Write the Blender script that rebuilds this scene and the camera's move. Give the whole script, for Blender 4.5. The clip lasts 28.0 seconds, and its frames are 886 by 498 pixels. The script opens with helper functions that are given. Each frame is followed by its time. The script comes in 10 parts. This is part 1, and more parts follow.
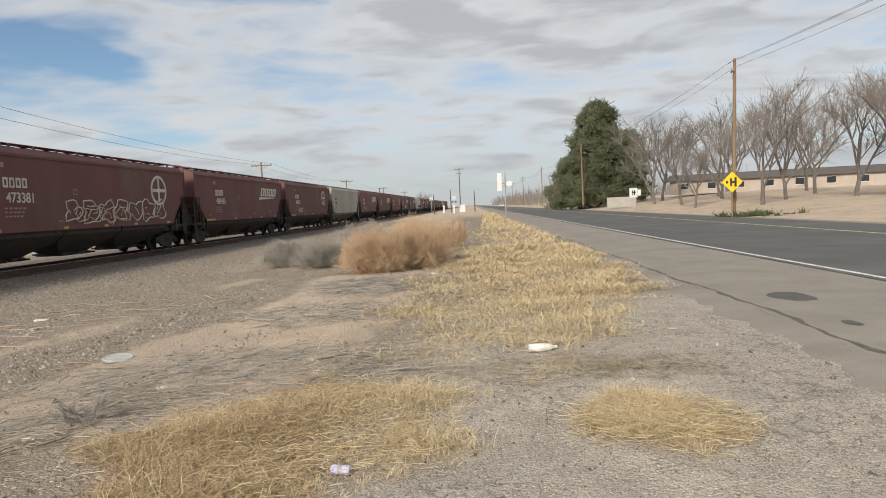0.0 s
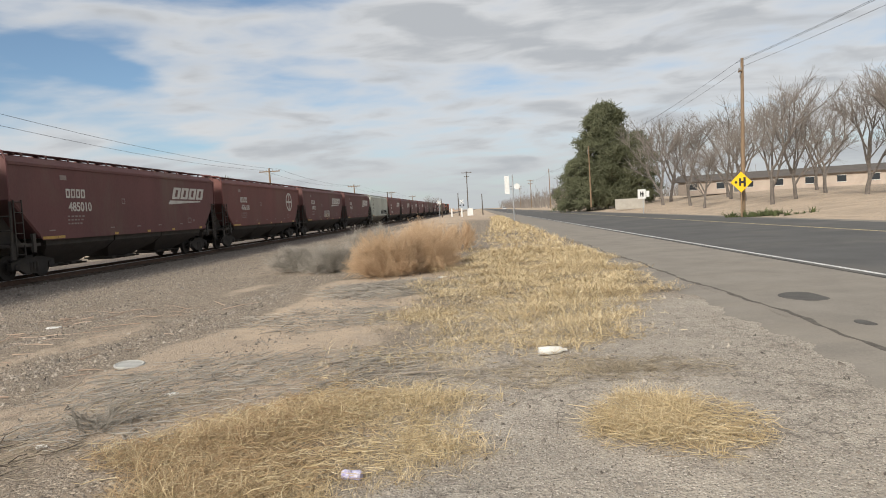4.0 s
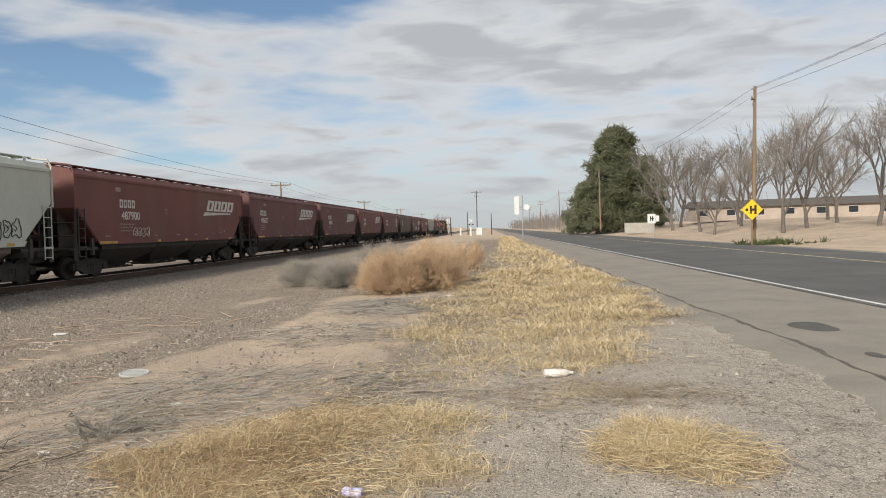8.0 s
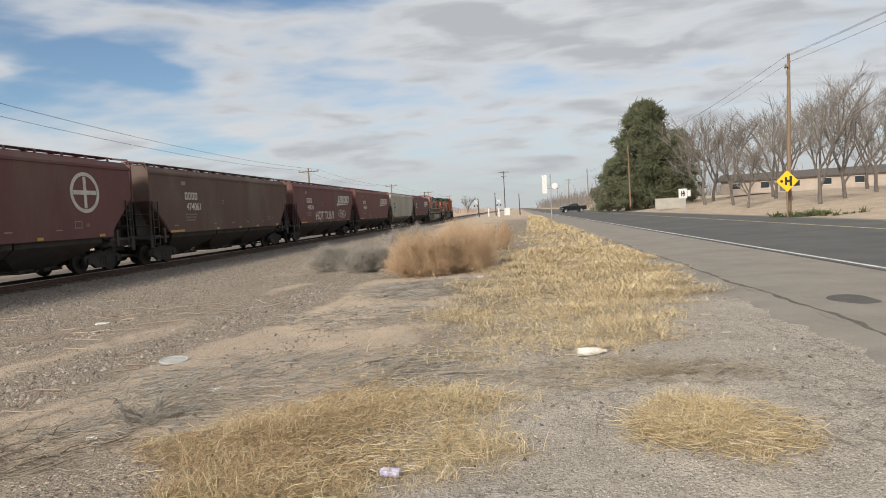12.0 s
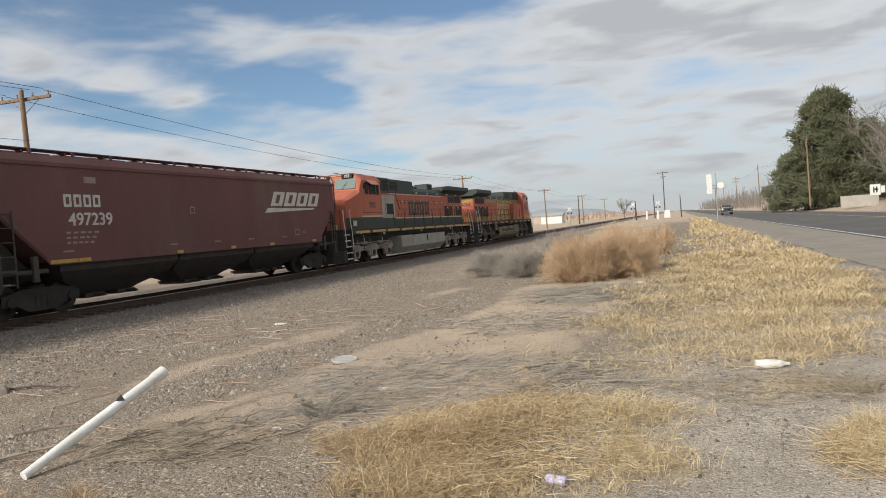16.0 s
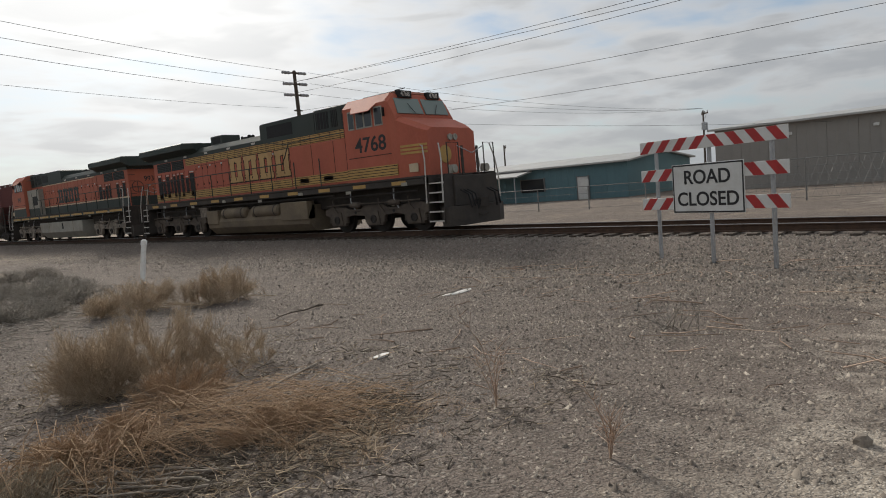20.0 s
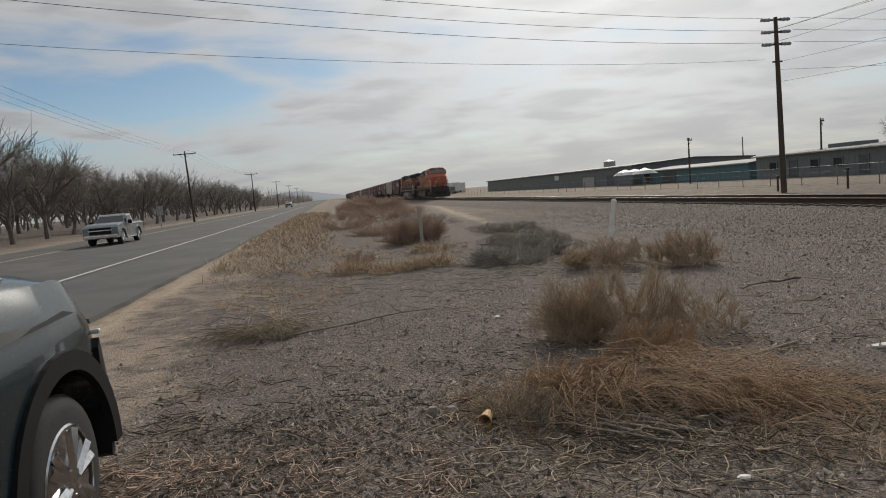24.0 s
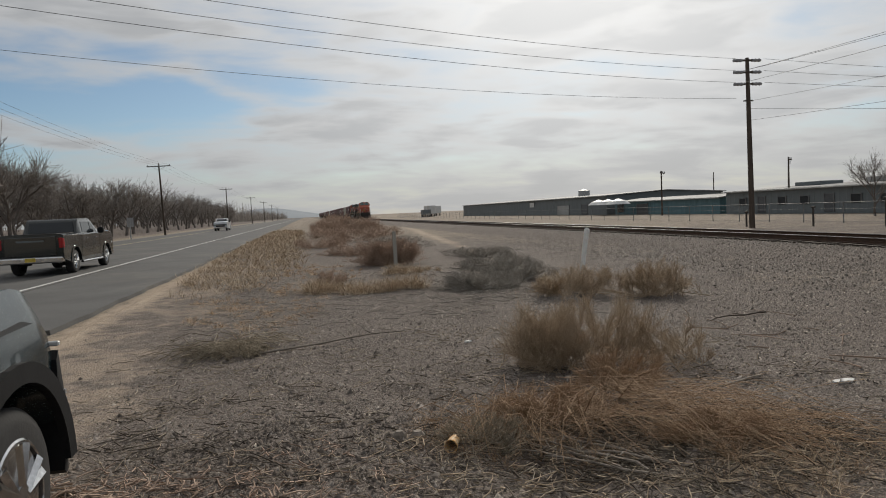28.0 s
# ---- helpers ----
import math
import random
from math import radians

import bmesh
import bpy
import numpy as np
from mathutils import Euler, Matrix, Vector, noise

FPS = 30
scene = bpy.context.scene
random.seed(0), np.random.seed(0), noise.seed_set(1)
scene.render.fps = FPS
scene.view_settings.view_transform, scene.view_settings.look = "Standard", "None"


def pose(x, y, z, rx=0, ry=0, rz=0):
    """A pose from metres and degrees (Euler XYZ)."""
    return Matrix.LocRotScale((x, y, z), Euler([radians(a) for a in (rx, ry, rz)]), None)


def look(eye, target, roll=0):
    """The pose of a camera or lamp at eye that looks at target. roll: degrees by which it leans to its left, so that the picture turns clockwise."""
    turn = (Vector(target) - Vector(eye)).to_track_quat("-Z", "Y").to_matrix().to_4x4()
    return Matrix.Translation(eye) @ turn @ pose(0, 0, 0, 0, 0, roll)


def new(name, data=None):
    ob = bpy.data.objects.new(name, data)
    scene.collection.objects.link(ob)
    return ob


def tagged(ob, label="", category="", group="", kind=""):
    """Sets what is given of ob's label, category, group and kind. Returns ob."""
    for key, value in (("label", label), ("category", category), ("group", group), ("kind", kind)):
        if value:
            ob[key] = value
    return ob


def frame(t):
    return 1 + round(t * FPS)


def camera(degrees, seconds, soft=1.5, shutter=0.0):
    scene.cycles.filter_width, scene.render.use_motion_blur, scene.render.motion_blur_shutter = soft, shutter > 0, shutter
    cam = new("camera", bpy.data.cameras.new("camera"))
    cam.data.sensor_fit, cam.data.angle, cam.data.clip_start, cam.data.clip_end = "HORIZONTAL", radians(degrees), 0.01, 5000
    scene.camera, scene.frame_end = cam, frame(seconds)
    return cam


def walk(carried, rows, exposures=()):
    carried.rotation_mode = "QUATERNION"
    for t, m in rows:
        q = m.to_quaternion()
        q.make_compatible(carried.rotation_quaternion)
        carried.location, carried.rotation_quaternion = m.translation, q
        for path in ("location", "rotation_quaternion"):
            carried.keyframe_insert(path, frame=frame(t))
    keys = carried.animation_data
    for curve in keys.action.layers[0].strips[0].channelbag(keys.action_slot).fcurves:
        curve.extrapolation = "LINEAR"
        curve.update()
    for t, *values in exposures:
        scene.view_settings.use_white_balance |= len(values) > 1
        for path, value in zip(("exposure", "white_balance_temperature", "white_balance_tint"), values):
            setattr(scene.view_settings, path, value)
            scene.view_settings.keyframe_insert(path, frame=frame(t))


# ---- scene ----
# camera: held at chest height on the verge, panning from north to south
cam = camera(68.29, 28.0, soft=1.0)
PATH = [
    (0, (0.019, -0.010, 1.650), (86.25, 2.40, 2.52)),
    (0.5, (0.015, -0.010, 1.650), (87.27, 2.28, 3.47)),
    (1, (0.016, -0.010, 1.650), (86.09, 2.79, 3.24)),
    (1.5, (0.023, -0.009, 1.650), (87.47, 2.69, 1.73)),
    (2, (0.019, -0.010, 1.650), (88.72, 3.13, 2.61)),
    (2.5, (0.030, -0.009, 1.650), (86.16, 3.69, 0.49)),
    (3, (0.022, -0.009, 1.650), (87.54, 2.91, 2.01)),
    (3.5, (0.016, -0.010, 1.650), (86.59, 3.12, 3.29)),
    (5.5, (0.018, -0.010, 1.650), (87.32, 2.93, 2.75)),
    (6, (0.012, -0.010, 1.650), (87.94, 3.39, 3.92)),
    (6.5, (0.011, -0.010, 1.650), (88.23, 3.42, 4.19)),
    (7, (0.005, -0.011, 1.650), (86.03, 5.23, 5.43)),
    (7.5, (0.004, -0.011, 1.650), (86.46, 3.44, 5.57)),
    (8, (0.012, -0.010, 1.650), (88.25, 1.36, 3.99)),
    (8.5, (0.010, -0.010, 1.650), (87.19, 3.93, 4.43)),
    (9, (-0.000, -0.011, 1.650), (86.57, 4.50, 6.39)),
    (9.5, (-0.000, -0.011, 1.650), (88.66, 1.45, 6.43)),
    (10, (0.002, -0.011, 1.650), (86.50, 4.82, 6.00)),
    (10.5, (-0.008, -0.012, 1.650), (86.42, 3.74, 8.02)),
    (11, (-0.010, -0.012, 1.650), (86.30, 1.51, 8.33)),
    (11.5, (0.000, -0.011, 1.650), (86.85, 3.08, 6.34)),
    (13.5, (-0.017, -0.014, 1.650), (86.27, 2.93, 9.83)),
    (14, (-0.031, -0.016, 1.650), (87.05, 3.33, 12.63)),
    (14.5, (-0.039, -0.018, 1.650), (87.48, 3.95, 14.11)),
    (15, (-0.043, -0.019, 1.650), (87.38, 3.42, 15.05)),
    (15.5, (-0.052, -0.022, 1.650), (87.96, 4.00, 16.94)),
    (16, (-0.066, -0.026, 1.650), (88.04, 4.08, 19.75)),
    (16.5, (-0.088, -0.035, 1.650), (88.12, 3.68, 24.41)),
    (17, (-0.106, -0.044, 1.650), (88.42, 3.54, 28.48)),
    (17.5, (-0.133, -0.061, 1.650), (88.70, 2.97, 34.73)),
    (18, (-0.180, -0.101, 1.650), (89.50, 1.00, 46.89)),
    (18.5, (-0.224, -0.163, 1.650), (87.56, 3.46, 62.00)),
    (18.9, (-0.252, -0.242, 1.650), (88.18, 4.55, 78.45)),
    (19, (-0.257, -0.268, 1.650), (87.92, 4.42, 83.74)),
    (19.2, (-0.258, -0.319, 1.650), (89.03, 2.61, 93.76)),
    (19.4, (-0.248, -0.375, 1.650), (87.47, 3.26, 105.11)),
    (19.7, (-0.229, -0.428, 1.650), (87.23, 3.17, 116.15)),
    (20, (-0.185, -0.492, 1.650), (84.73, 4.85, 131.48)),
    (20.3, (-0.147, -0.528, 1.650), (84.80, 3.11, 141.86)),
    (20.5, (-0.123, -0.545, 1.650), (84.23, 2.82, 147.79)),
    (21, (-0.080, -0.568, 1.650), (84.55, 2.78, 157.29)),
    (21.5, (-0.064, -0.574, 1.650), (85.24, 2.89, 160.76)),
    (22, (-0.047, -0.579, 1.650), (84.60, 4.42, 164.15)),
    (22.5, (-0.032, -0.583, 1.650), (85.23, 4.48, 167.32)),
    (24.5, (-0.015, -0.586, 1.650), (84.73, 4.39, 170.64)),
    (25, (-0.012, -0.587, 1.650), (85.49, 3.88, 171.16)),
    (25.5, (-0.016, -0.586, 1.650), (85.95, 5.00, 170.39)),
    (26, (-0.029, -0.584, 1.650), (86.98, 4.57, 167.80)),
    (26.5, (-0.029, -0.584, 1.650), (85.77, 4.61, 167.75)),
    (27, (-0.024, -0.585, 1.650), (86.99, 4.02, 168.94)),
    (27.5, (-0.029, -0.584, 1.650), (86.56, 3.23, 167.78)),
    (28, (-0.028, -0.584, 1.650), (86.66, 2.49, 168.07)),
]
walk(cam, [(t, pose(*p, *r)) for t, p, r in PATH], exposures=((0, 0), (16, 0), (17, 0.08), (18, 0.04), (18.5, 0.12), (19, 0.28), (19.6, 0.12), (20, -0.35), (21, -0.66), (28, -0.66)))

# ---- light ----
SUN_AZ, SUN_EL = 156.0, 28.5        # degrees left of +y, above the horizon
sd = Vector((-math.sin(radians(SUN_AZ)) * math.cos(radians(SUN_EL)), math.cos(radians(SUN_AZ)) * math.cos(radians(SUN_EL)), math.sin(radians(SUN_EL))))
sun = new("sun", bpy.data.lights.new("sun", "SUN"))
sun.data.energy, sun.data.angle, sun.data.color = 4.1, radians(12), (1.0, 0.93, 0.82)
sun.matrix_world = look(sd * 60, (0, 0, 0))


class Nodes:
    """Small helper to write node trees."""
    def __init__(self, tree):
        self.t = tree
        self.n, self.l = tree.nodes, tree.links

    def add(self, kind, operation="", data_type="", blend_type="", feature="", sky_type="", clamp=None):
        nd = self.n.new(kind)
        if operation:
            nd.operation = operation
        if data_type:
            nd.data_type = data_type
        if blend_type:
            nd.blend_type = blend_type
        if feature:
            nd.feature = feature
        if sky_type:
            nd.sky_type = sky_type
        if clamp is not None and kind == "ShaderNodeMath":
            nd.use_clamp = clamp
        elif clamp is not None:
            nd.clamp = clamp
        return nd

    def put(self, sock, v):
        if isinstance(v, bpy.types.NodeSocket):
            self.l.new(v, sock)
        elif isinstance(v, (tuple, list)) and len(v) == 3 and sock.type == "RGBA":
            sock.default_value = (*v, 1)
        else:
            sock.default_value = v

    def math(self, op, a, b=None, c=None, clamp=False):
        nd = self.add("ShaderNodeMath", operation=op, clamp=clamp)
        for i, v in enumerate((a, b, c)):
            if v is not None:
                self.put(nd.inputs[i], v)
        return nd.outputs[0]

    def vmath(self, op, a, b=None):
        nd = self.add("ShaderNodeVectorMath", operation=op)
        self.put(nd.inputs[0], a)
        if b is not None:
            self.put(nd.inputs[1], b)
        return nd.outputs["Value"] if op in ("DOT_PRODUCT", "LENGTH") else nd.outputs[0]

    def noise(self, vec, scale, detail=3.0, rough=0.55, dist=0.0):
        nd = self.add("ShaderNodeTexNoise")
        if vec is not None:
            self.put(nd.inputs["Vector"], vec)
        nd.inputs["Scale"].default_value, nd.inputs["Detail"].default_value = scale, detail
        nd.inputs["Roughness"].default_value, nd.inputs["Distortion"].default_value = rough, dist
        return nd.outputs["Fac"]

    def ramp(self, fac, lo, hi):
        nd = self.add("ShaderNodeMapRange", clamp=True)
        nd.interpolation_type = "SMOOTHSTEP"
        self.put(nd.inputs[0], fac)
        nd.inputs[1].default_value, nd.inputs[2].default_value = lo, hi
        return nd.outputs[0]

    def mix(self, fac, a, b):
        nd = self.add("ShaderNodeMix", data_type="RGBA")
        self.put(nd.inputs[0], fac)
        self.put(nd.inputs[6], a)
        self.put(nd.inputs[7], b)
        return nd.outputs[2]


# ---- sky with broken cloud ----
world = bpy.data.worlds.new("sky")
scene.world = world
world.use_nodes = True
world.node_tree.nodes.clear()
W = Nodes(world.node_tree)
sky = W.add("ShaderNodeTexSky", sky_type="NISHITA")
sky.sun_disc, sky.sun_elevation, sky.sun_rotation = False, radians(SUN_EL), radians(-SUN_AZ)
sky.air_density, sky.dust_density, sky.altitude = 1.0, 1.2, 1100
way = W.vmath("NORMALIZE", W.add("ShaderNodeTexCoord").outputs["Generated"])
sep = W.add("ShaderNodeSeparateXYZ")
W.put(sep.inputs[0], way)
up = W.math("MAXIMUM", sep.outputs[2], 0.0)
den = W.math("ADD", up, 0.17)
plane = W.add("ShaderNodeCombineXYZ")
W.put(plane.inputs[0], W.math("DIVIDE", sep.outputs[0], den))
W.put(plane.inputs[1], W.math("DIVIDE", sep.outputs[1], den))
turn = W.add("ShaderNodeMapping")
turn.inputs["Rotation"].default_value = (0, 0, radians(28))
turn.inputs["Scale"].default_value = (0.85, 1.3, 1.0)
turn.inputs["Location"].default_value = (3.1, 1.7, 0)
W.put(turn.inputs[0], plane.outputs[0])
cp = turn.outputs[0]
big = W.noise(cp, 0.75, 2.0, 0.5)
mid = W.noise(cp, 1.7, 6.0, 0.48, 0.2)
fine = W.noise(cp, 4.2, 5.0, 0.5, 0.15)
sunny = W.math("MAXIMUM", W.vmath("DOT_PRODUCT", way, tuple(sd)), 0.0)
# bearing (degrees left of north, seam behind the sheds' far side) and elevation
sn, cs = math.sin(radians(100)), math.cos(radians(100))
bear_s = W.math("SUBTRACT", W.math("MULTIPLY", sep.outputs[0], -cs), W.math("MULTIPLY", sep.outputs[1], sn))
bear_c = W.math("SUBTRACT", W.math("MULTIPLY", sep.outputs[1], cs), W.math("MULTIPLY", sep.outputs[0], sn))
bearing = W.math("ADD", W.math("MULTIPLY", W.math("ARCTAN2", bear_s, bear_c), 57.2958), 100.0)
elev = W.math("MULTIPLY", W.math("ARCSINE", sep.outputs[2]), 57.2958)
polar = W.add("ShaderNodeCombineXYZ")
W.put(polar.inputs[0], W.math("DIVIDE", bearing, 9.0))
W.put(polar.inputs[1], W.math("DIVIDE", elev, 2.0))
streak = W.noise(polar.outputs[0], 1.0, 5.0, 0.5, 0.5)
wisp = W.noise(cp, 1.1, 5.0, 0.55, 0.3)


def gap(az, el, wide, high, lean, depth):
    """How much a gap thins the cloud round a bearing and elevation; lean is its rise for each degree of bearing."""
    da = W.math("ADD", W.math("SUBTRACT", bearing, az), W.math("MULTIPLY", W.math("SUBTRACT", wisp, 0.5), wide * 1.6))
    de = W.math("ADD", W.math("SUBTRACT", W.math("SUBTRACT", elev, el), W.math("MULTIPLY", da, lean)), W.math("MULTIPLY", W.math("SUBTRACT", mid, 0.5), high * 1.6))
    u, v = W.math("DIVIDE", da, wide), W.math("DIVIDE", de, high)
    d = W.math("ADD", W.math("MULTIPLY", u, u), W.math("MULTIPLY", v, v))
    return W.math("MULTIPLY", W.math("SUBTRACT", 1.0, W.ramp(d, 0.0, 1.6)), depth)


cover = W.math("ADD", W.math("MULTIPLY", big, 0.7), W.math("ADD", W.math("MULTIPLY", mid, 0.75), W.math("ADD", W.math("MULTIPLY", fine, 0.40), W.math("MULTIPLY", streak, 0.60))))
gaps = None
for row in ((25, 6.5, 5.0, 1.4, 0.1, 0.3), (36, 10.0, 11.0, 2.4, 0.05, 0.36), (40, 14.6, 8.0, 1.8, 0.1, 0.3), (24, 21.6, 22, 4.3, 0.0, 0.8), (31, 12.3, 4.0, 1.3, 0.2, 0.34), (7, 12.2, 5.0, 0.8, 0.1, 0.12), (-4, 10.0, 6.0, 0.9, 0.0, 0.12), (45, 18.5, 9.0, 2.6, -0.1, 0.46), (33, 13.0, 7.0, 2.0, -0.35, 0.24),
            (48, 11.0, 7.0, 1.8, 0.1, 0.3), (60, 17.5, 8.0, 2.5, 0.1, 0.24), (64, 11.0, 14, 3.0, -0.2, 0.22), (88, 15.5, 10, 2.6, -0.15, 0.28), (110, 15.0, 10, 4.0, 0.1, 0.36), (196, 9.4, 12, 2.6, 0.15, 0.5), (203, 5.0, 7, 1.3, 0.0, 0.4), (199, 13.5, 8, 1.6, 0.0, 0.3), (183, 11.5, 6, 1.6, 0.1, 0.25)):
    g = gap(*row)
    gaps = g if gaps is None else W.math("ADD", gaps, g)
cover = W.math("ADD", W.math("SUBTRACT", cover, gaps), -0.13)
cloud = W.ramp(cover, 0.60, 1.20)
veil = W.math("ADD", W.math("MULTIPLY", cloud, 0.93), 0.05)
thick = W.ramp(W.math("ADD", cover, W.math("MULTIPLY", W.math("SUBTRACT", streak, 0.5), 0.75)), 1.0, 1.38)
glow = W.math("ADD", W.math("MULTIPLY", W.math("POWER", sunny, 4.0), 0.34), W.math("MULTIPLY", W.math("POWER", sunny, 16.0), 0.75))
white = W.mix(thick, (0.68, 0.69, 0.70), (0.48, 0.50, 0.525))
lit = W.add("ShaderNodeMix", data_type="RGBA", blend_type="ADD")
lit.inputs[0].default_value = 1.0
W.put(lit.inputs[6], white)
glowc = W.add("ShaderNodeMix", data_type="RGBA", blend_type="MULTIPLY")
glowc.inputs[0].default_value = 1.0
W.put(glowc.inputs[6], (1.0, 0.97, 0.92))
gl = W.add("ShaderNodeCombineColor")
for i in range(3):
    W.put(gl.inputs[i], glow)
W.put(glowc.inputs[7], gl.outputs[0])
W.put(lit.inputs[7], glowc.outputs[2])
blue = W.add("ShaderNodeMix", data_type="RGBA", blend_type="MULTIPLY")
blue.inputs[0].default_value = 1.0
W.put(blue.inputs[6], sky.outputs[0])
W.put(blue.inputs[7], (0.092, 0.106, 0.112))
mixed = W.mix(veil, blue.outputs[2], lit.outputs[2])
haze = W.math("SUBTRACT", 1.0, W.ramp(up, 0.0, 0.17))
far_air = W.mix(W.ramp(sunny, 0.55, 1.0), (0.475, 0.505, 0.53), (0.80, 0.79, 0.77))
hz = W.mix(W.math("MULTIPLY", W.math("POWER", haze, 1.6), 0.7), mixed, far_air)
bg = W.add("ShaderNodeBackground")
W.put(bg.inputs[0], hz)
bg.inputs[1].default_value = 1.0
W.l.new(bg.outputs[0], W.add("ShaderNodeOutputWorld").inputs[0])

# ---- materials ----
def mat(name, a, b=None, rough=0.7, metal=0.0, scale=3.0, fine=40.0, bump=0.15, dist=0.01, dirt=None, dirt_amount=0.35, spec=0.4, stretch=(1, 1, 1), vary=0.0, coat=0.0):
    """A surface of two tones in large patches and fine grain, with relief and, if given, dirt in blotches."""
    m = bpy.data.materials.new(name)
    m.use_nodes = True
    m.node_tree.nodes.clear()
    N = Nodes(m.node_tree)
    b = b or tuple(c * 0.72 for c in a)
    co = N.add("ShaderNodeTexCoord").outputs["Object"]
    mp = N.add("ShaderNodeMapping")
    mp.inputs["Scale"].default_value = stretch
    N.put(mp.inputs[0], co)
    v = mp.outputs[0]
    n1, n2 = N.noise(v, scale, 4.0, 0.6), N.noise(v, fine, 3.0, 0.6)
    k = N.ramp(N.math("ADD", N.math("MULTIPLY", n1, 0.65), N.math("MULTIPLY", n2, 0.35)), 0.34, 0.66)
    col = N.mix(k, a, b)
    if dirt:
        col = N.mix(N.math("MULTIPLY", N.ramp(N.noise(v, scale * 0.45, 5.0, 0.65, 0.4), 0.48, 0.72), dirt_amount), col, dirt)
    if vary:
        rnd = N.add("ShaderNodeObjectInfo").outputs["Random"]
        hsv = N.add("ShaderNodeHueSaturation")
        N.put(hsv.inputs["Value"], N.math("ADD", N.math("MULTIPLY", rnd, 2 * vary), 1 - vary))
        N.put(hsv.inputs["Color"], col)
        col = hsv.outputs[0]
    p = N.add("ShaderNodeBsdfPrincipled")
    N.put(p.inputs["Base Color"], col)
    N.put(p.inputs["Roughness"], N.math("ADD", N.math("MULTIPLY", n2, 0.16), rough - 0.08, clamp=True))
    p.inputs["Metallic"].default_value = metal
    p.inputs["Specular IOR Level"].default_value = spec
    p.inputs["Coat Weight"].default_value = coat
    if bump:
        bp = N.add("ShaderNodeBump")
        bp.inputs["Strength"].default_value, bp.inputs["Distance"].default_value = bump, dist
        N.put(bp.inputs["Height"], n2)
        N.l.new(bp.outputs[0], p.inputs["Normal"])
    N.l.new(p.outputs[0], N.add("ShaderNodeOutputMaterial").inputs[0])
    return m


def islands(name, tones, rough=0.9, bump=0.0, fine=60.0):
    """A surface whose loose pieces (stones, blades, twigs) each take a tone of their own."""
    m = bpy.data.materials.new(name)
    m.use_nodes = True
    m.node_tree.nodes.clear()
    N = Nodes(m.node_tree)
    rnd = N.add("ShaderNodeNewGeometry").outputs["Random Per Island"]
    cr = N.add("ShaderNodeValToRGB")
    N.put(cr.inputs[0], rnd)
    el = cr.color_ramp.elements
    while len(el) < len(tones):
        el.new(0.5)
    for i, t in enumerate(tones):
        el[i].position, el[i].color = i / (len(tones) - 1), (*t, 1)
    co = N.add("ShaderNodeTexCoord").outputs["Object"]
    n2 = N.noise(co, fine, 2.0)
    col = N.mix(N.math("MULTIPLY", n2, 0.35), cr.outputs[0], (0.12, 0.10, 0.08))
    p = N.add("ShaderNodeBsdfPrincipled")
    N.put(p.inputs["Base Color"], col)
    p.inputs["Roughness"].default_value = rough
    p.inputs["Specular IOR Level"].default_value = 0.2
    if bump:
        bp = N.add("ShaderNodeBump")
        bp.inputs["Strength"].default_value, bp.inputs["Distance"].default_value = bump, 0.01
        N.put(bp.inputs["Height"], n2)
        N.l.new(bp.outputs[0], p.inputs["Normal"])
    N.l.new(p.outputs[0], N.add("ShaderNodeOutputMaterial").inputs[0])
    return m


def glow_mat(name, c, power):
    m = bpy.data.materials.new(name)
    m.use_nodes = True
    m.node_tree.nodes.clear()
    N = Nodes(m.node_tree)
    e = N.add("ShaderNodeEmission")
    e.inputs[0].default_value, e.inputs[1].default_value = (*c, 1), power
    N.l.new(e.outputs[0], N.add("ShaderNodeOutputMaterial").inputs[0])
    return m


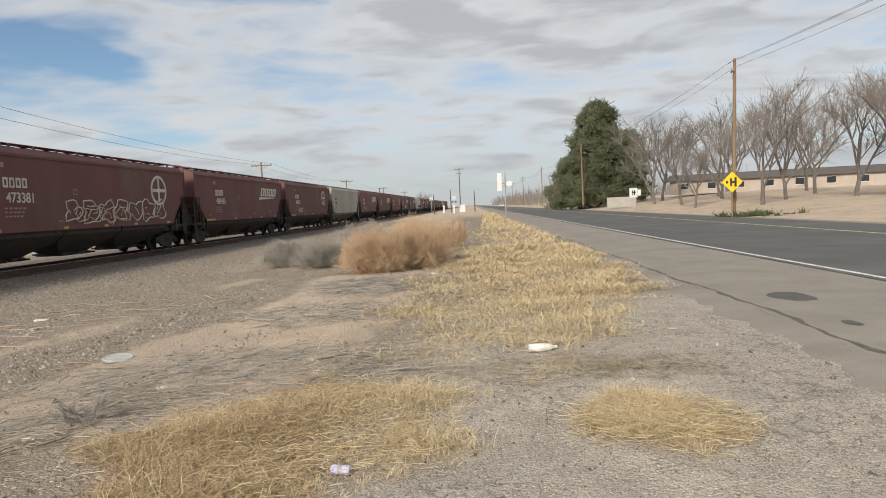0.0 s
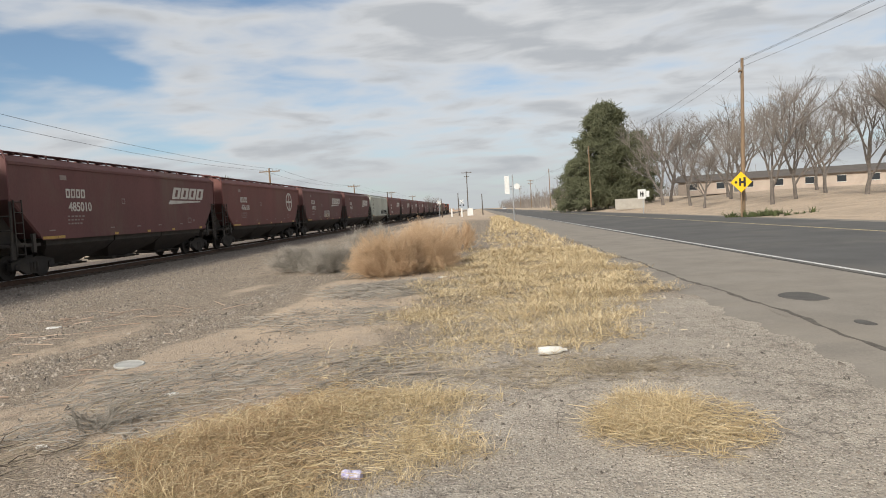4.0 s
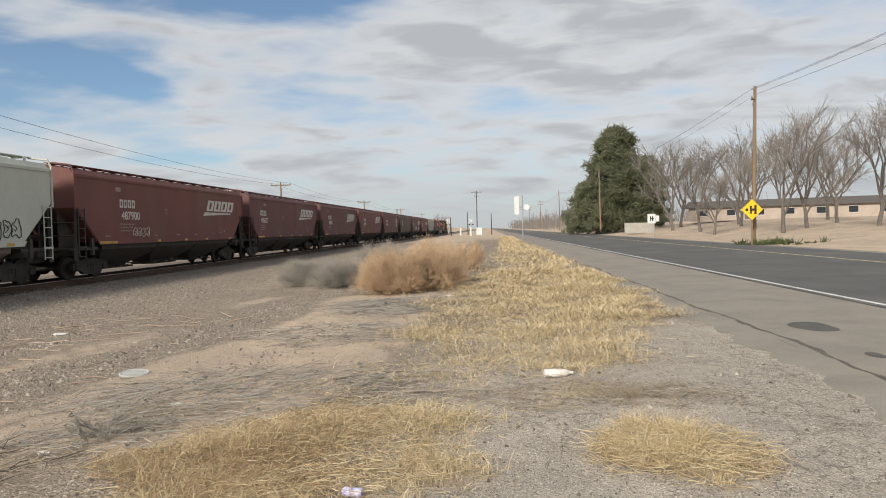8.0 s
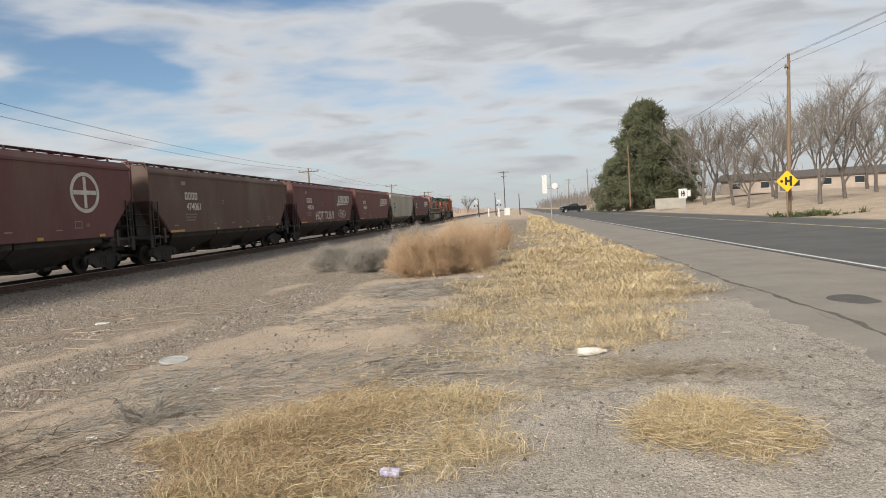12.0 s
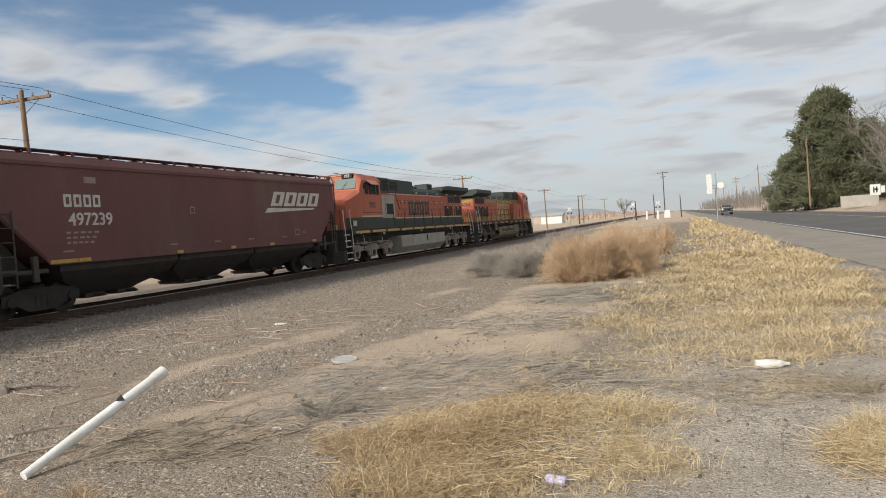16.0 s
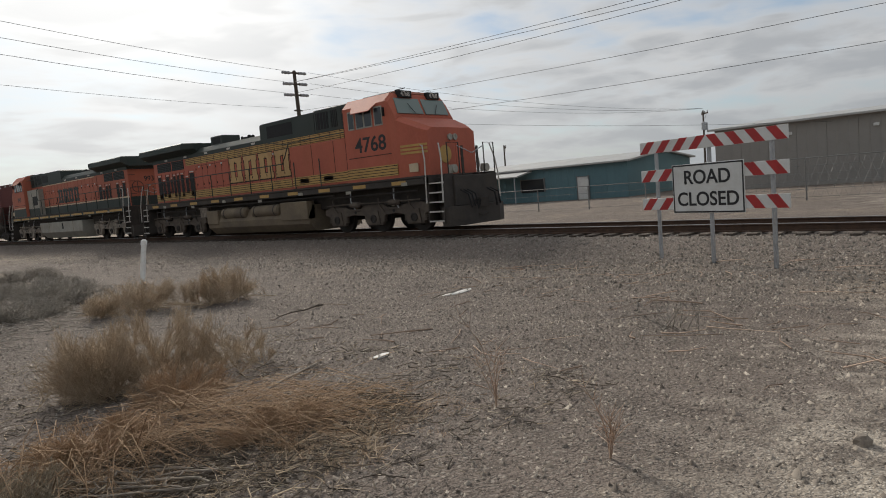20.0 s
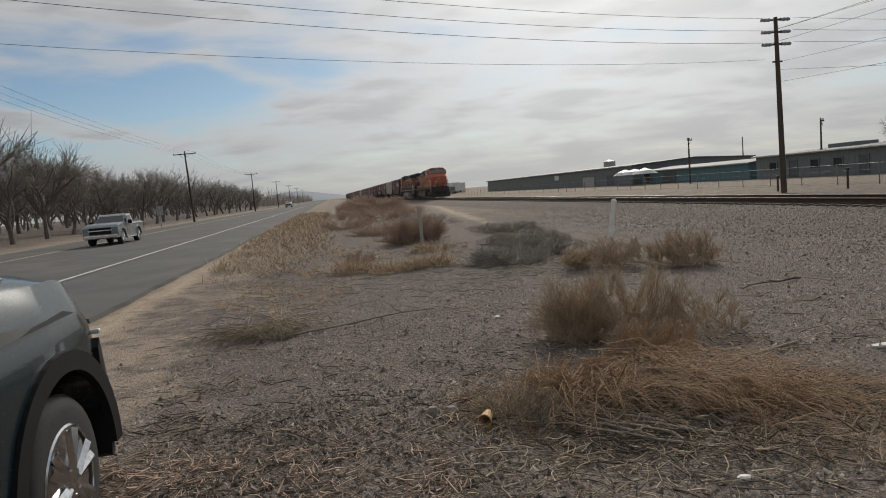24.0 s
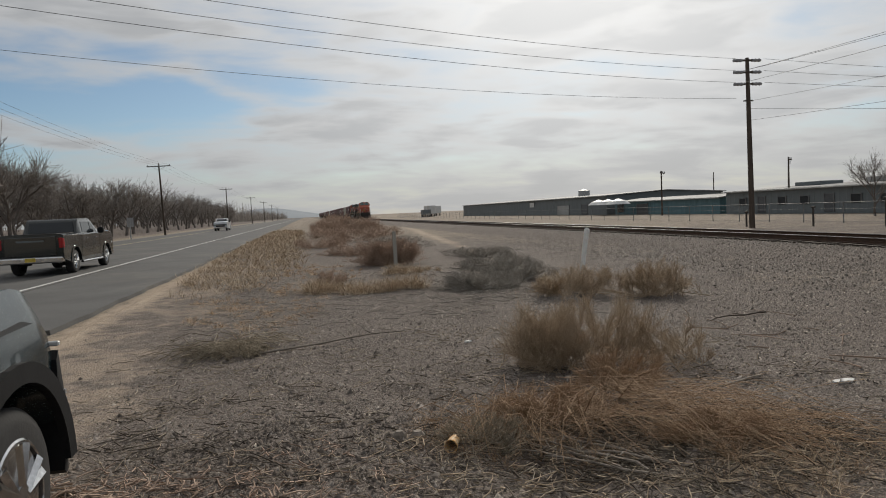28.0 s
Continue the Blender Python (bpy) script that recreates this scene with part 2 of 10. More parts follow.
def ground_mat():
    """Sandy soil, railway gravel and broken old asphalt, blended by the zones of the ground sheet."""
    m = bpy.data.materials.new("soil")
    m.use_nodes = True
    m.node_tree.nodes.clear()
    N = Nodes(m.node_tree)
    co = N.add("ShaderNodeTexCoord").outputs["Object"]
    zone = N.add("ShaderNodeAttribute")
    zone.attribute_name = "zone"
    s = N.add("ShaderNodeSeparateColor")
    N.put(s.inputs[0], zone.outputs["Color"])
    warp = N.add("ShaderNodeTexNoise")
    N.put(warp.inputs["Vector"], co)
    warp.inputs["Scale"].default_value, warp.inputs["Detail"].default_value = 9.0, 2.0
    wv = N.vmath("ADD", co, N.vmath("MULTIPLY", warp.outputs["Color"], (0.06, 0.06, 0.06)))
    big, mid, fine, dusty = N.noise(co, 0.4, 5, 0.6, 0.6), N.noise(co, 2.3, 6, 0.65, 0.3), N.noise(co, 34, 4, 0.7), N.noise(co, 110, 2, 0.6)

    def cells(scale):
        v = N.add("ShaderNodeTexVoronoi")
        N.put(v.inputs["Vector"], wv)
        v.inputs["Scale"].default_value = scale
        return v.outputs["Distance"], N.math("FRACT", N.math("MULTIPLY", v.outputs["Color"], 7.3))
    gd, gr = cells(30.0)
    pd, pr = cells(72.0)

    def stone(dist, rnd, share, ground, dark, light):
        """Stones of many tones that lie on a ground colour: share is how much of it they cover."""
        cr = N.mix(rnd, dark, light)
        top = N.math("SUBTRACT", 1.0, N.ramp(dist, 0.30, 0.55))
        pick = N.ramp(N.math("SUBTRACT", share, N.math("FRACT", N.math("MULTIPLY", rnd, 5.7))), -0.06, 0.06)
        return N.mix(N.math("MULTIPLY", top, pick), ground, cr)
    wob = N.math("ADD", N.math("MULTIPLY", N.math("SUBTRACT", mid, 0.5), 1.2), N.math("MULTIPLY", N.math("SUBTRACT", big, 0.5), 1.1))
    edge = lambda v, amount=1.0: N.ramp(N.math("ADD", v, N.math("MULTIPLY", wob, amount)), 0.25, 0.75)
    # soil: pinkish tan, patchy, speckled with grit
    soil = N.mix(N.ramp(big, 0.36, 0.64), (0.55, 0.428, 0.315), (0.43, 0.338, 0.252))
    soil = N.mix(N.math("MULTIPLY", N.ramp(mid, 0.45, 0.7), 0.5), soil, (0.31, 0.265, 0.215))
    soil = N.mix(N.math("MULTIPLY", N.ramp(fine, 0.52, 0.72), 0.5), soil, (0.23, 0.195, 0.16))
    soil = N.mix(N.math("MULTIPLY", N.ramp(dusty, 0.5, 0.75), 0.35), soil, (0.60, 0.52, 0.43))
    sand = stone(pd, pr, 0.30, soil, (0.14, 0.12, 0.10), (0.56, 0.50, 0.43))
    # ground between the stones darkened: shade of the gaps put into the colour
    under = N.mix(0.7, soil, (0.15, 0.126, 0.10))
    gravel = stone(pd, pr, 0.75, under, (0.09, 0.078, 0.065), (0.50, 0.44, 0.37))
    gravel = stone(gd, gr, N.math("ADD", N.math("MULTIPLY", N.ramp(mid, 0.3, 0.6), 0.65), 0.12), gravel, (0.09, 0.075, 0.06), (0.58, 0.49, 0.385))
    # old asphalt worn down to its stones, with a few wandering cracks
    tarry = N.mix(N.ramp(mid, 0.36, 0.66), (0.43, 0.378, 0.315), (0.33, 0.288, 0.24))
    pv = stone(pd, pr, 0.8, tarry, (0.14, 0.125, 0.108), (0.68, 0.62, 0.54))
    pv = N.mix(N.math("MULTIPLY", N.ramp(fine, 0.55, 0.72), 0.35), pv, (0.20, 0.18, 0.155))
    line = N.math("ABSOLUTE", N.math("SUBTRACT", N.noise(co, 0.9, 6, 0.62, 0.8), 0.5))
    crack = N.math("MULTIPLY", N.math("SUBTRACT", 1.0, N.ramp(line, 0.001, 0.009)), N.ramp(N.noise(co, 0.55, 2), 0.45, 0.6))
    pv = N.mix(N.math("MULTIPLY", crack, 0.6), pv, (0.09, 0.08, 0.07))
    # grey-brown crumbly dusty ground, its colour dimmed further for the backlit view
    dust_shade = N.mix(N.ramp(fine, 0.38, 0.68), (0.225, 0.186, 0.162), (0.11, 0.09, 0.078))
    dust_shade = N.mix(N.math("MULTIPLY", N.ramp(mid, 0.45, 0.7), 0.55), dust_shade, (0.098, 0.082, 0.07))
    dust_shade = stone(pd, pr, 0.55, dust_shade, (0.07, 0.061, 0.053), (0.31, 0.275, 0.24))
    dust_shade = stone(gd, gr, 0.25, dust_shade, (0.068, 0.059, 0.05), (0.34, 0.30, 0.26))
    a = N.mix(edge(s.outputs[0]), gravel, sand)
    a = N.mix(edge(s.outputs[1], 0.55), a, pv)
    a = N.mix(edge(s.outputs[2], 0.8), a, dust_shade)
    # the old asphalt is broken into small plates
    plates = N.add("ShaderNodeTexVoronoi", feature="DISTANCE_TO_EDGE")
    N.put(plates.inputs["Vector"], N.vmath("ADD", co, N.vmath("MULTIPLY", N.vmath("SUBTRACT", warp.outputs["Color"], (0.5, 0.5, 0.5)), (0.16, 0.16, 0.16))))
    plates.inputs["Scale"].default_value = 4.2
    web = N.math("MULTIPLY", N.math("SUBTRACT", 1.0, N.ramp(plates.outputs["Distance"], 0.006, 0.05)), N.math("MULTIPLY", N.ramp(N.noise(co, 0.5, 2), 0.44, 0.58), N.ramp(s.outputs[1], 0.3, 0.8)))
    a = N.mix(N.math("MULTIPLY", web, 0.45), a, (0.06, 0.052, 0.046))
    p = N.add("ShaderNodeBsdfPrincipled")
    N.put(p.inputs["Base Color"], a)
    p.inputs["Roughness"].default_value = 0.95
    p.inputs["Specular IOR Level"].default_value = 0.12
    bp = N.add("ShaderNodeBump")
    bp.inputs["Strength"].default_value, bp.inputs["Distance"].default_value = 0.75, 0.03
    hgt = N.math("ADD", N.math("MULTIPLY", fine, 0.7), N.math("SUBTRACT", N.math("MULTIPLY", mid, 0.6), N.math("ADD", N.math("MULTIPLY", gd, 0.55), N.math("MULTIPLY", pd, 0.35))))
    N.put(bp.inputs["Height"], hgt)
    N.l.new(bp.outputs[0], p.inputs["Normal"])
    N.l.new(p.outputs[0], N.add("ShaderNodeOutputMaterial").inputs[0])
    return m


def glass_mat(name, tint, rough=0.08):
    m = bpy.data.materials.new(name)
    m.use_nodes = True
    p = m.node_tree.nodes["Principled BSDF"]
    p.inputs["Base Color"].default_value = (*tint, 1)
    p.inputs["Roughness"].default_value, p.inputs["Metallic"].default_value = rough, 0.0
    p.inputs["Specular IOR Level"].default_value, p.inputs["Coat Weight"].default_value = 0.45, 0.0
    return m


M = {}
M["soil"] = ground_mat()
M["asphalt"] = mat("asphalt", (0.115, 0.112, 0.108), (0.085, 0.083, 0.08), 0.85, scale=0.5, fine=70, bump=0.35, dist=0.006, dirt=(0.17, 0.155, 0.135), dirt_amount=0.5, spec=0.25)
M["shoulder"] = mat("worn_asphalt", (0.275, 0.247, 0.212), (0.215, 0.193, 0.166), 0.92, scale=0.9, fine=34, bump=0.7, dist=0.008, dirt=(0.29, 0.255, 0.21), dirt_amount=0.55, spec=0.2)
M["tar"] = mat("tar", (0.105, 0.098, 0.088), (0.075, 0.07, 0.064), 0.85, scale=4, fine=50, bump=0.3)
M["crackdirt"] = mat("crack_grit", (0.15, 0.133, 0.112), (0.085, 0.075, 0.064), 0.95, scale=9, fine=60, bump=0.8, dist=0.02)
M["white_line"] = mat("road_paint_white", (0.72, 0.72, 0.70), (0.5, 0.49, 0.46), 0.7, scale=6, fine=50, dirt=(0.2, 0.19, 0.17), dirt_amount=0.6)
M["yellow_line"] = mat("road_paint_yellow", (0.62, 0.5, 0.24), (0.42, 0.34, 0.2), 0.7, scale=6, fine=50, dirt=(0.2, 0.18, 0.15), dirt_amount=0.6)
M["ballast"] = islands("ballast_stone", ((0.075, 0.068, 0.061), (0.21, 0.187, 0.165), (0.12, 0.108, 0.096), (0.31, 0.278, 0.243), (0.15, 0.132, 0.115), (0.36, 0.325, 0.29)), 0.95, 0.4)
M["rock"] = islands("field_stone", ((0.23, 0.195, 0.165), (0.10, 0.087, 0.075), (0.50, 0.44, 0.37), (0.16, 0.137, 0.117), (0.36, 0.31, 0.26), (0.12, 0.10, 0.086), (0.58, 0.51, 0.43), (0.28, 0.24, 0.2)), 0.95, 0.4)
M["grey_rock"] = islands("grey_field_stone", ((0.18, 0.155, 0.137), (0.09, 0.078, 0.069), (0.34, 0.30, 0.267), (0.13, 0.112, 0.098), (0.25, 0.217, 0.19), (0.42, 0.375, 0.335), (0.11, 0.095, 0.083)), 0.95, 0.4)
M["straw"] = islands("straw", ((0.64, 0.49, 0.275), (0.79, 0.64, 0.40), (0.38, 0.275, 0.15), (0.87, 0.74, 0.50), (0.50, 0.38, 0.215), (0.69, 0.545, 0.32)), 0.8)
M["ochre"] = islands("ochre_straw", ((0.44, 0.29, 0.15), (0.56, 0.41, 0.24), (0.32, 0.21, 0.115), (0.62, 0.48, 0.30)), 0.8)
M["tan_twig"] = islands("tan_twig", ((0.62, 0.435, 0.275), (0.77, 0.575, 0.385), (0.50, 0.34, 0.21), (0.70, 0.50, 0.32)), 0.85)
M["grey_twig"] = islands("grey_twig", ((0.34, 0.315, 0.28), (0.45, 0.415, 0.365), (0.24, 0.222, 0.20), (0.52, 0.475, 0.41)), 0.9)
M["dead_twig"] = islands("dead_twig", ((0.33, 0.27, 0.19), (0.48, 0.41, 0.31), (0.23, 0.19, 0.14), (0.56, 0.49, 0.38)), 0.9)
M["rust_twig"] = islands("rust_twig", ((0.47, 0.335, 0.255), (0.62, 0.465, 0.36), (0.36, 0.26, 0.20), (0.54, 0.40, 0.31)), 0.9)
M["olive_twig"] = islands("olive_twig", ((0.42, 0.275, 0.165), (0.55, 0.39, 0.25), (0.28, 0.18, 0.112), (0.48, 0.32, 0.195)), 0.85)
M["dun_twig"] = islands("dun_twig", ((0.53, 0.41, 0.285), (0.68, 0.545, 0.395), (0.38, 0.29, 0.20), (0.59, 0.46, 0.325)), 0.9)
M["bark_stick"] = islands("dark_stick", ((0.10, 0.082, 0.066), (0.17, 0.142, 0.115), (0.075, 0.062, 0.05)), 0.95)
M["bark"] = mat("bark", (0.19, 0.165, 0.145), (0.11, 0.096, 0.085), 0.95, scale=4, fine=30, bump=0.6, dist=0.03)
M["twig"] = islands("bare_twig", ((0.25, 0.222, 0.20), (0.33, 0.298, 0.27), (0.19, 0.168, 0.15), (0.29, 0.26, 0.235)), 0.95)
M["needle"] = islands("needle", ((0.085, 0.10, 0.052), (0.14, 0.152, 0.085), (0.10, 0.115, 0.062), (0.19, 0.195, 0.118)), 0.85)
M["greenleaf"] = islands("weed_leaf", ((0.07, 0.10, 0.035), (0.11, 0.13, 0.05)), 0.8)
M["pole_wood"] = mat("pole_wood", (0.27, 0.185, 0.115), (0.17, 0.12, 0.08), 0.95, scale=2, fine=25, bump=0.5, dist=0.02, stretch=(6, 6, 0.5))
M["pole_dark"] = mat("pole_dark_wood", (0.105, 0.082, 0.065), (0.065, 0.052, 0.042), 0.95, scale=2, fine=25, bump=0.5, dist=0.02, stretch=(6, 6, 0.5))
M["porcelain"] = mat("insulator_grey", (0.32, 0.32, 0.33), rough=0.3, scale=8)
M["wire"] = mat("wire", (0.045, 0.045, 0.048), rough=0.6, scale=8, bump=0)
M["galv"] = mat("galvanised_steel", (0.45, 0.46, 0.47), (0.34, 0.35, 0.36), 0.5, 0.75, scale=9, fine=60)
M["white_pvc"] = mat("white_pvc", (0.80, 0.80, 0.78), (0.68, 0.67, 0.63), 0.5, scale=5, fine=40, dirt=(0.4, 0.36, 0.3), dirt_amount=0.4)
M["sign_white"] = mat("sign_white", (0.66, 0.67, 0.66), (0.58, 0.58, 0.56), 0.45, scale=4, dirt=(0.42, 0.4, 0.36), dirt_amount=0.35)
M["sign_black"] = mat("sign_black", (0.025, 0.025, 0.027), rough=0.5, scale=4)
M["sign_red"] = mat("sign_red", (0.42, 0.035, 0.035), (0.32, 0.03, 0.03), 0.4, scale=4)
M["sign_yellow"] = mat("sign_yellow", (0.88, 0.55, 0.02), (0.78, 0.47, 0.02), 0.4, scale=4, bump=0)
M["sign_orange"] = mat("sign_orange", (0.75, 0.24, 0.03), rough=0.5, scale=4)
M["rail_top"] = mat("rail_running_surface", (0.33, 0.31, 0.295), (0.24, 0.22, 0.205), 0.4, 0.8, scale=5)
M["rail_rust"] = mat("rail_rust", (0.10, 0.06, 0.04), (0.065, 0.042, 0.032), 0.9, 0.1, scale=6, fine=50, bump=0.4)
M["tie"] = mat("tie_timber", (0.13, 0.105, 0.085), (0.075, 0.062, 0.052), 0.95, scale=4, fine=30, bump=0.6, dist=0.02, stretch=(0.6, 5, 5), vary=0.25)
M["brown"] = mat("hopper_brown", (0.155, 0.071, 0.068), (0.124, 0.06, 0.058), 0.72, scale=0.7, fine=22, bump=0.06, dirt=(0.155, 0.115, 0.09), dirt_amount=0.5, spec=0.25, stretch=(1, 1, 0.35))
M["oxide"] = mat("hopper_oxide_red", (0.178, 0.072, 0.065), (0.142, 0.061, 0.055), 0.68, scale=0.7, fine=22, bump=0.06, dirt=(0.16, 0.105, 0.08), dirt_amount=0.4, spec=0.25, stretch=(1, 1, 0.35))
M["dull"] = mat("hopper_dull_brown", (0.135, 0.085, 0.07), (0.105, 0.068, 0.057), 0.75, scale=0.7, fine=22, bump=0.06, dirt=(0.17, 0.14, 0.115), dirt_amount=0.6, spec=0.25, stretch=(1, 1, 0.35))
M["hgrey"] = mat("hopper_grey", (0.435, 0.415, 0.35), (0.365, 0.345, 0.295), 0.7, scale=0.7, fine=22, bump=0.06, dirt=(0.24, 0.21, 0.17), dirt_amount=0.5, spec=0.25, stretch=(1, 1, 0.3))
M["hpale"] = mat("hopper_pale_green_grey", (0.50, 0.52, 0.46), (0.43, 0.45, 0.40), 0.7, scale=0.7, fine=22, bump=0.06, dirt=(0.26, 0.25, 0.21), dirt_amount=0.45, spec=0.25, stretch=(1, 1, 0.3))
M["under"] = mat("underframe_grime", (0.066, 0.057, 0.05), (0.045, 0.04, 0.036), 0.85, scale=2, fine=30, bump=0.3, dirt=(0.085, 0.07, 0.055), dirt_amount=0.5)
M["truck_steel"] = mat("bogie_dusty_steel", (0.125, 0.10, 0.08), (0.08, 0.066, 0.056), 0.9, 0.1, scale=3, fine=30, bump=0.3, dirt=(0.17, 0.145, 0.115), dirt_amount=0.6)
M["truck_light"] = mat("bogie_pale_dust", (0.33, 0.285, 0.235), (0.19, 0.163, 0.135), 0.9, 0.05, scale=3, fine=30, bump=0.3, dirt=(0.10, 0.085, 0.07), dirt_amount=0.6)
M["bogie_dark"] = mat("bogie_grime", (0.042, 0.037, 0.033), (0.03, 0.027, 0.025), 0.9, 0.05, scale=3, fine=30, bump=0.3, dirt=(0.07, 0.058, 0.047), dirt_amount=0.5)
M["wheel"] = mat("wheel_steel", (0.06, 0.052, 0.046), (0.04, 0.036, 0.033), 0.7, 0.4, scale=4)
M["orange"] = mat("locomotive_orange", (0.47, 0.128, 0.08), (0.39, 0.106, 0.066), 0.6, scale=0.8, fine=18, bump=0.04, dirt=(0.36, 0.115, 0.06), dirt_amount=0.4, spec=0.3, stretch=(1, 1, 0.4))
M["orange2"] = mat("locomotive_faded_orange", (0.43, 0.132, 0.08), (0.36, 0.108, 0.066), 0.65, scale=0.8, fine=18, bump=0.04, dirt=(0.30, 0.13, 0.08), dirt_amount=0.45, spec=0.3, stretch=(1, 1, 0.4))
M["seam"] = mat("panel_gap", (0.05, 0.03, 0.024), (0.035, 0.023, 0.02), 0.8, scale=3, bump=0)
M["roof_orange"] = mat("faded_roof_orange", (0.58, 0.28, 0.21), (0.47, 0.20, 0.14), 0.75, scale=1.2, fine=20, bump=0.05, dirt=(0.35, 0.2, 0.15), dirt_amount=0.5)
M["lgreen"] = mat("locomotive_dark_green", (0.032, 0.044, 0.039), (0.042, 0.052, 0.047), 0.6, scale=0.9, fine=18, bump=0.04, dirt=(0.07, 0.065, 0.055), dirt_amount=0.5, spec=0.3)
M["lyellow"] = mat("stripe_yellow", (0.50, 0.32, 0.10), (0.42, 0.26, 0.085), 0.55, scale=2, dirt=(0.24, 0.14, 0.05), dirt_amount=0.45)
M["lmark"] = mat("mark_pale_gold", (0.52, 0.34, 0.145), (0.45, 0.28, 0.12), 0.6, scale=2, dirt=(0.36, 0.17, 0.08), dirt_amount=0.55)
M["lcream"] = mat("stripe_cream", (0.62, 0.52, 0.36), (0.5, 0.4, 0.27), 0.6, scale=2, dirt=(0.25, 0.18, 0.12), dirt_amount=0.4)
M["lblack"] = mat("grille_black", (0.012, 0.012, 0.013), rough=0.7, scale=6)
M["lgrey"] = mat("panel_grey", (0.36, 0.345, 0.30), (0.28, 0.27, 0.235), 0.7, scale=1.5, fine=20, dirt=(0.2, 0.165, 0.125), dirt_amount=0.5)
M["tank_tan"] = mat("dusty_tank", (0.215, 0.17, 0.115), (0.15, 0.12, 0.085), 0.85, scale=1.2, fine=20, bump=0.15, dirt=(0.09, 0.075, 0.06), dirt_amount=0.6)
M["lwhite"] = mat("stencil_white", (0.58, 0.56, 0.52), (0.46, 0.44, 0.40), 0.7, scale=4, dirt=(0.3, 0.22, 0.18), dirt_amount=0.4)
M["reflector"] = mat("reflector_yellow", (0.52, 0.33, 0.07), (0.36, 0.22, 0.06), 0.5, scale=5)
M["faded_ink"] = mat("faded_stencil", (0.30, 0.245, 0.225), (0.22, 0.175, 0.16), 0.75, scale=5)
M["under_tan"] = mat("underframe_tan_grime", (0.225, 0.197, 0.155), (0.16, 0.14, 0.112), 0.9, scale=1.5, fine=25, bump=0.2, dirt=(0.075, 0.066, 0.056), dirt_amount=0.6)
M["window"] = glass_mat("dark_window", (0.03, 0.035, 0.04))
# paler panes: the sky's reflection is put into their tint
M["windshield"] = glass_mat("sky_window", (0.16, 0.21, 0.20), 0.12)
M["chrome"] = mat("chrome", (0.72, 0.72, 0.72), rough=0.16, metal=1.0, scale=5, bump=0)
M["headlight"] = glow_mat("lit_lamp", (1.0, 0.93, 0.8), 6.0)
M["stucco"] = mat("stucco", (0.46, 0.385, 0.325), (0.39, 0.325, 0.275), 0.95, scale=0.8, fine=40, bump=0.3, dirt=(0.3, 0.24, 0.19), dirt_amount=0.3)
M["steel_wall"] = mat("steel_cladding_grey", (0.28, 0.267, 0.247), (0.24, 0.23, 0.214), 0.7, scale=0.4, fine=15, bump=0.1, dirt=(0.14, 0.13, 0.12), dirt_amount=0.4)
M["steel_dark"] = mat("steel_cladding_dull_teal", (0.18, 0.20, 0.205), (0.15, 0.17, 0.175), 0.7, scale=0.4, fine=15, bump=0.1)
M["blue_wall"] = mat("steel_cladding_blue", (0.12, 0.215, 0.24), (0.10, 0.18, 0.205), 0.7, scale=0.4, fine=15, bump=0.1)
M["brown_wall"] = mat("brown_board", (0.20, 0.15, 0.125), (0.15, 0.115, 0.098), 0.9, scale=0.5, fine=20, bump=0.2)
M["roof_light"] = mat("metal_roof", (0.42, 0.42, 0.41), (0.36, 0.36, 0.35), 0.55, 0.3, scale=0.4, fine=15)
M["roof_grey"] = mat("dull_metal_roof", (0.20, 0.20, 0.20), (0.16, 0.16, 0.16), 0.75, 0.2, scale=0.4, fine=15)
M["roof_dark"] = mat("shingle_roof", (0.12, 0.105, 0.095), (0.09, 0.08, 0.072), 0.95, scale=1, fine=20)
M["door_grey"] = mat("door_grey", (0.12, 0.125, 0.13), rough=0.6, scale=2)
M["concrete"] = mat("concrete", (0.40, 0.375, 0.33), (0.33, 0.31, 0.275), 0.9, scale=1.5, fine=30, bump=0.2)
M["fence"] = mat("fence_wire", (0.24, 0.24, 0.235), rough=0.55, metal=0.5, scale=8, bump=0)
# air haze is put into the hills' own blue-grey
M["hill"] = mat("hazed_hill", (0.30, 0.33, 0.36), (0.27, 0.30, 0.33), 1.0, scale=0.004, fine=0.03, bump=0)
M["tyre"] = mat("tyre_rubber", (0.022, 0.022, 0.023), (0.03, 0.029, 0.028), 0.85, scale=6, fine=60, bump=0.2, dirt=(0.05, 0.045, 0.04), dirt_amount=0.4)
M["paint_teal"] = mat("car_paint_dark_teal", (0.014, 0.027, 0.033), (0.012, 0.023, 0.028), 0.25, 0.2, scale=2, fine=90, bump=0.0, spec=0.4, coat=0.35)
M["paint_black"] = mat("car_paint_black_green", (0.012, 0.017, 0.016), rough=0.25, metal=0.2, scale=2, bump=0, spec=0.6, coat=0.8)
M["paint_silver"] = mat("car_paint_silver_blue", (0.30, 0.33, 0.36), rough=0.3, metal=0.6, scale=2, bump=0, spec=0.6, coat=0.6)
M["paint_white"] = mat("car_paint_white", (0.66, 0.67, 0.68), rough=0.3, scale=2, bump=0, spec=0.6, coat=0.6)
M["black_plastic"] = mat("black_plastic", (0.012, 0.012, 0.013), (0.016, 0.016, 0.017), 0.65, scale=8, fine=90, bump=0.1, spec=0.15)
M["lamp_red"] = mat("tail_lamp_red", (0.38, 0.02, 0.02), rough=0.25, scale=4, bump=0)
M["plate"] = mat("plate_yellow", (0.7, 0.5, 0.08), rough=0.5, scale=9, bump=0)
M["litter_white"] = mat("litter_white", (0.75, 0.74, 0.71), (0.6, 0.58, 0.54), 0.6, scale=12, fine=60)
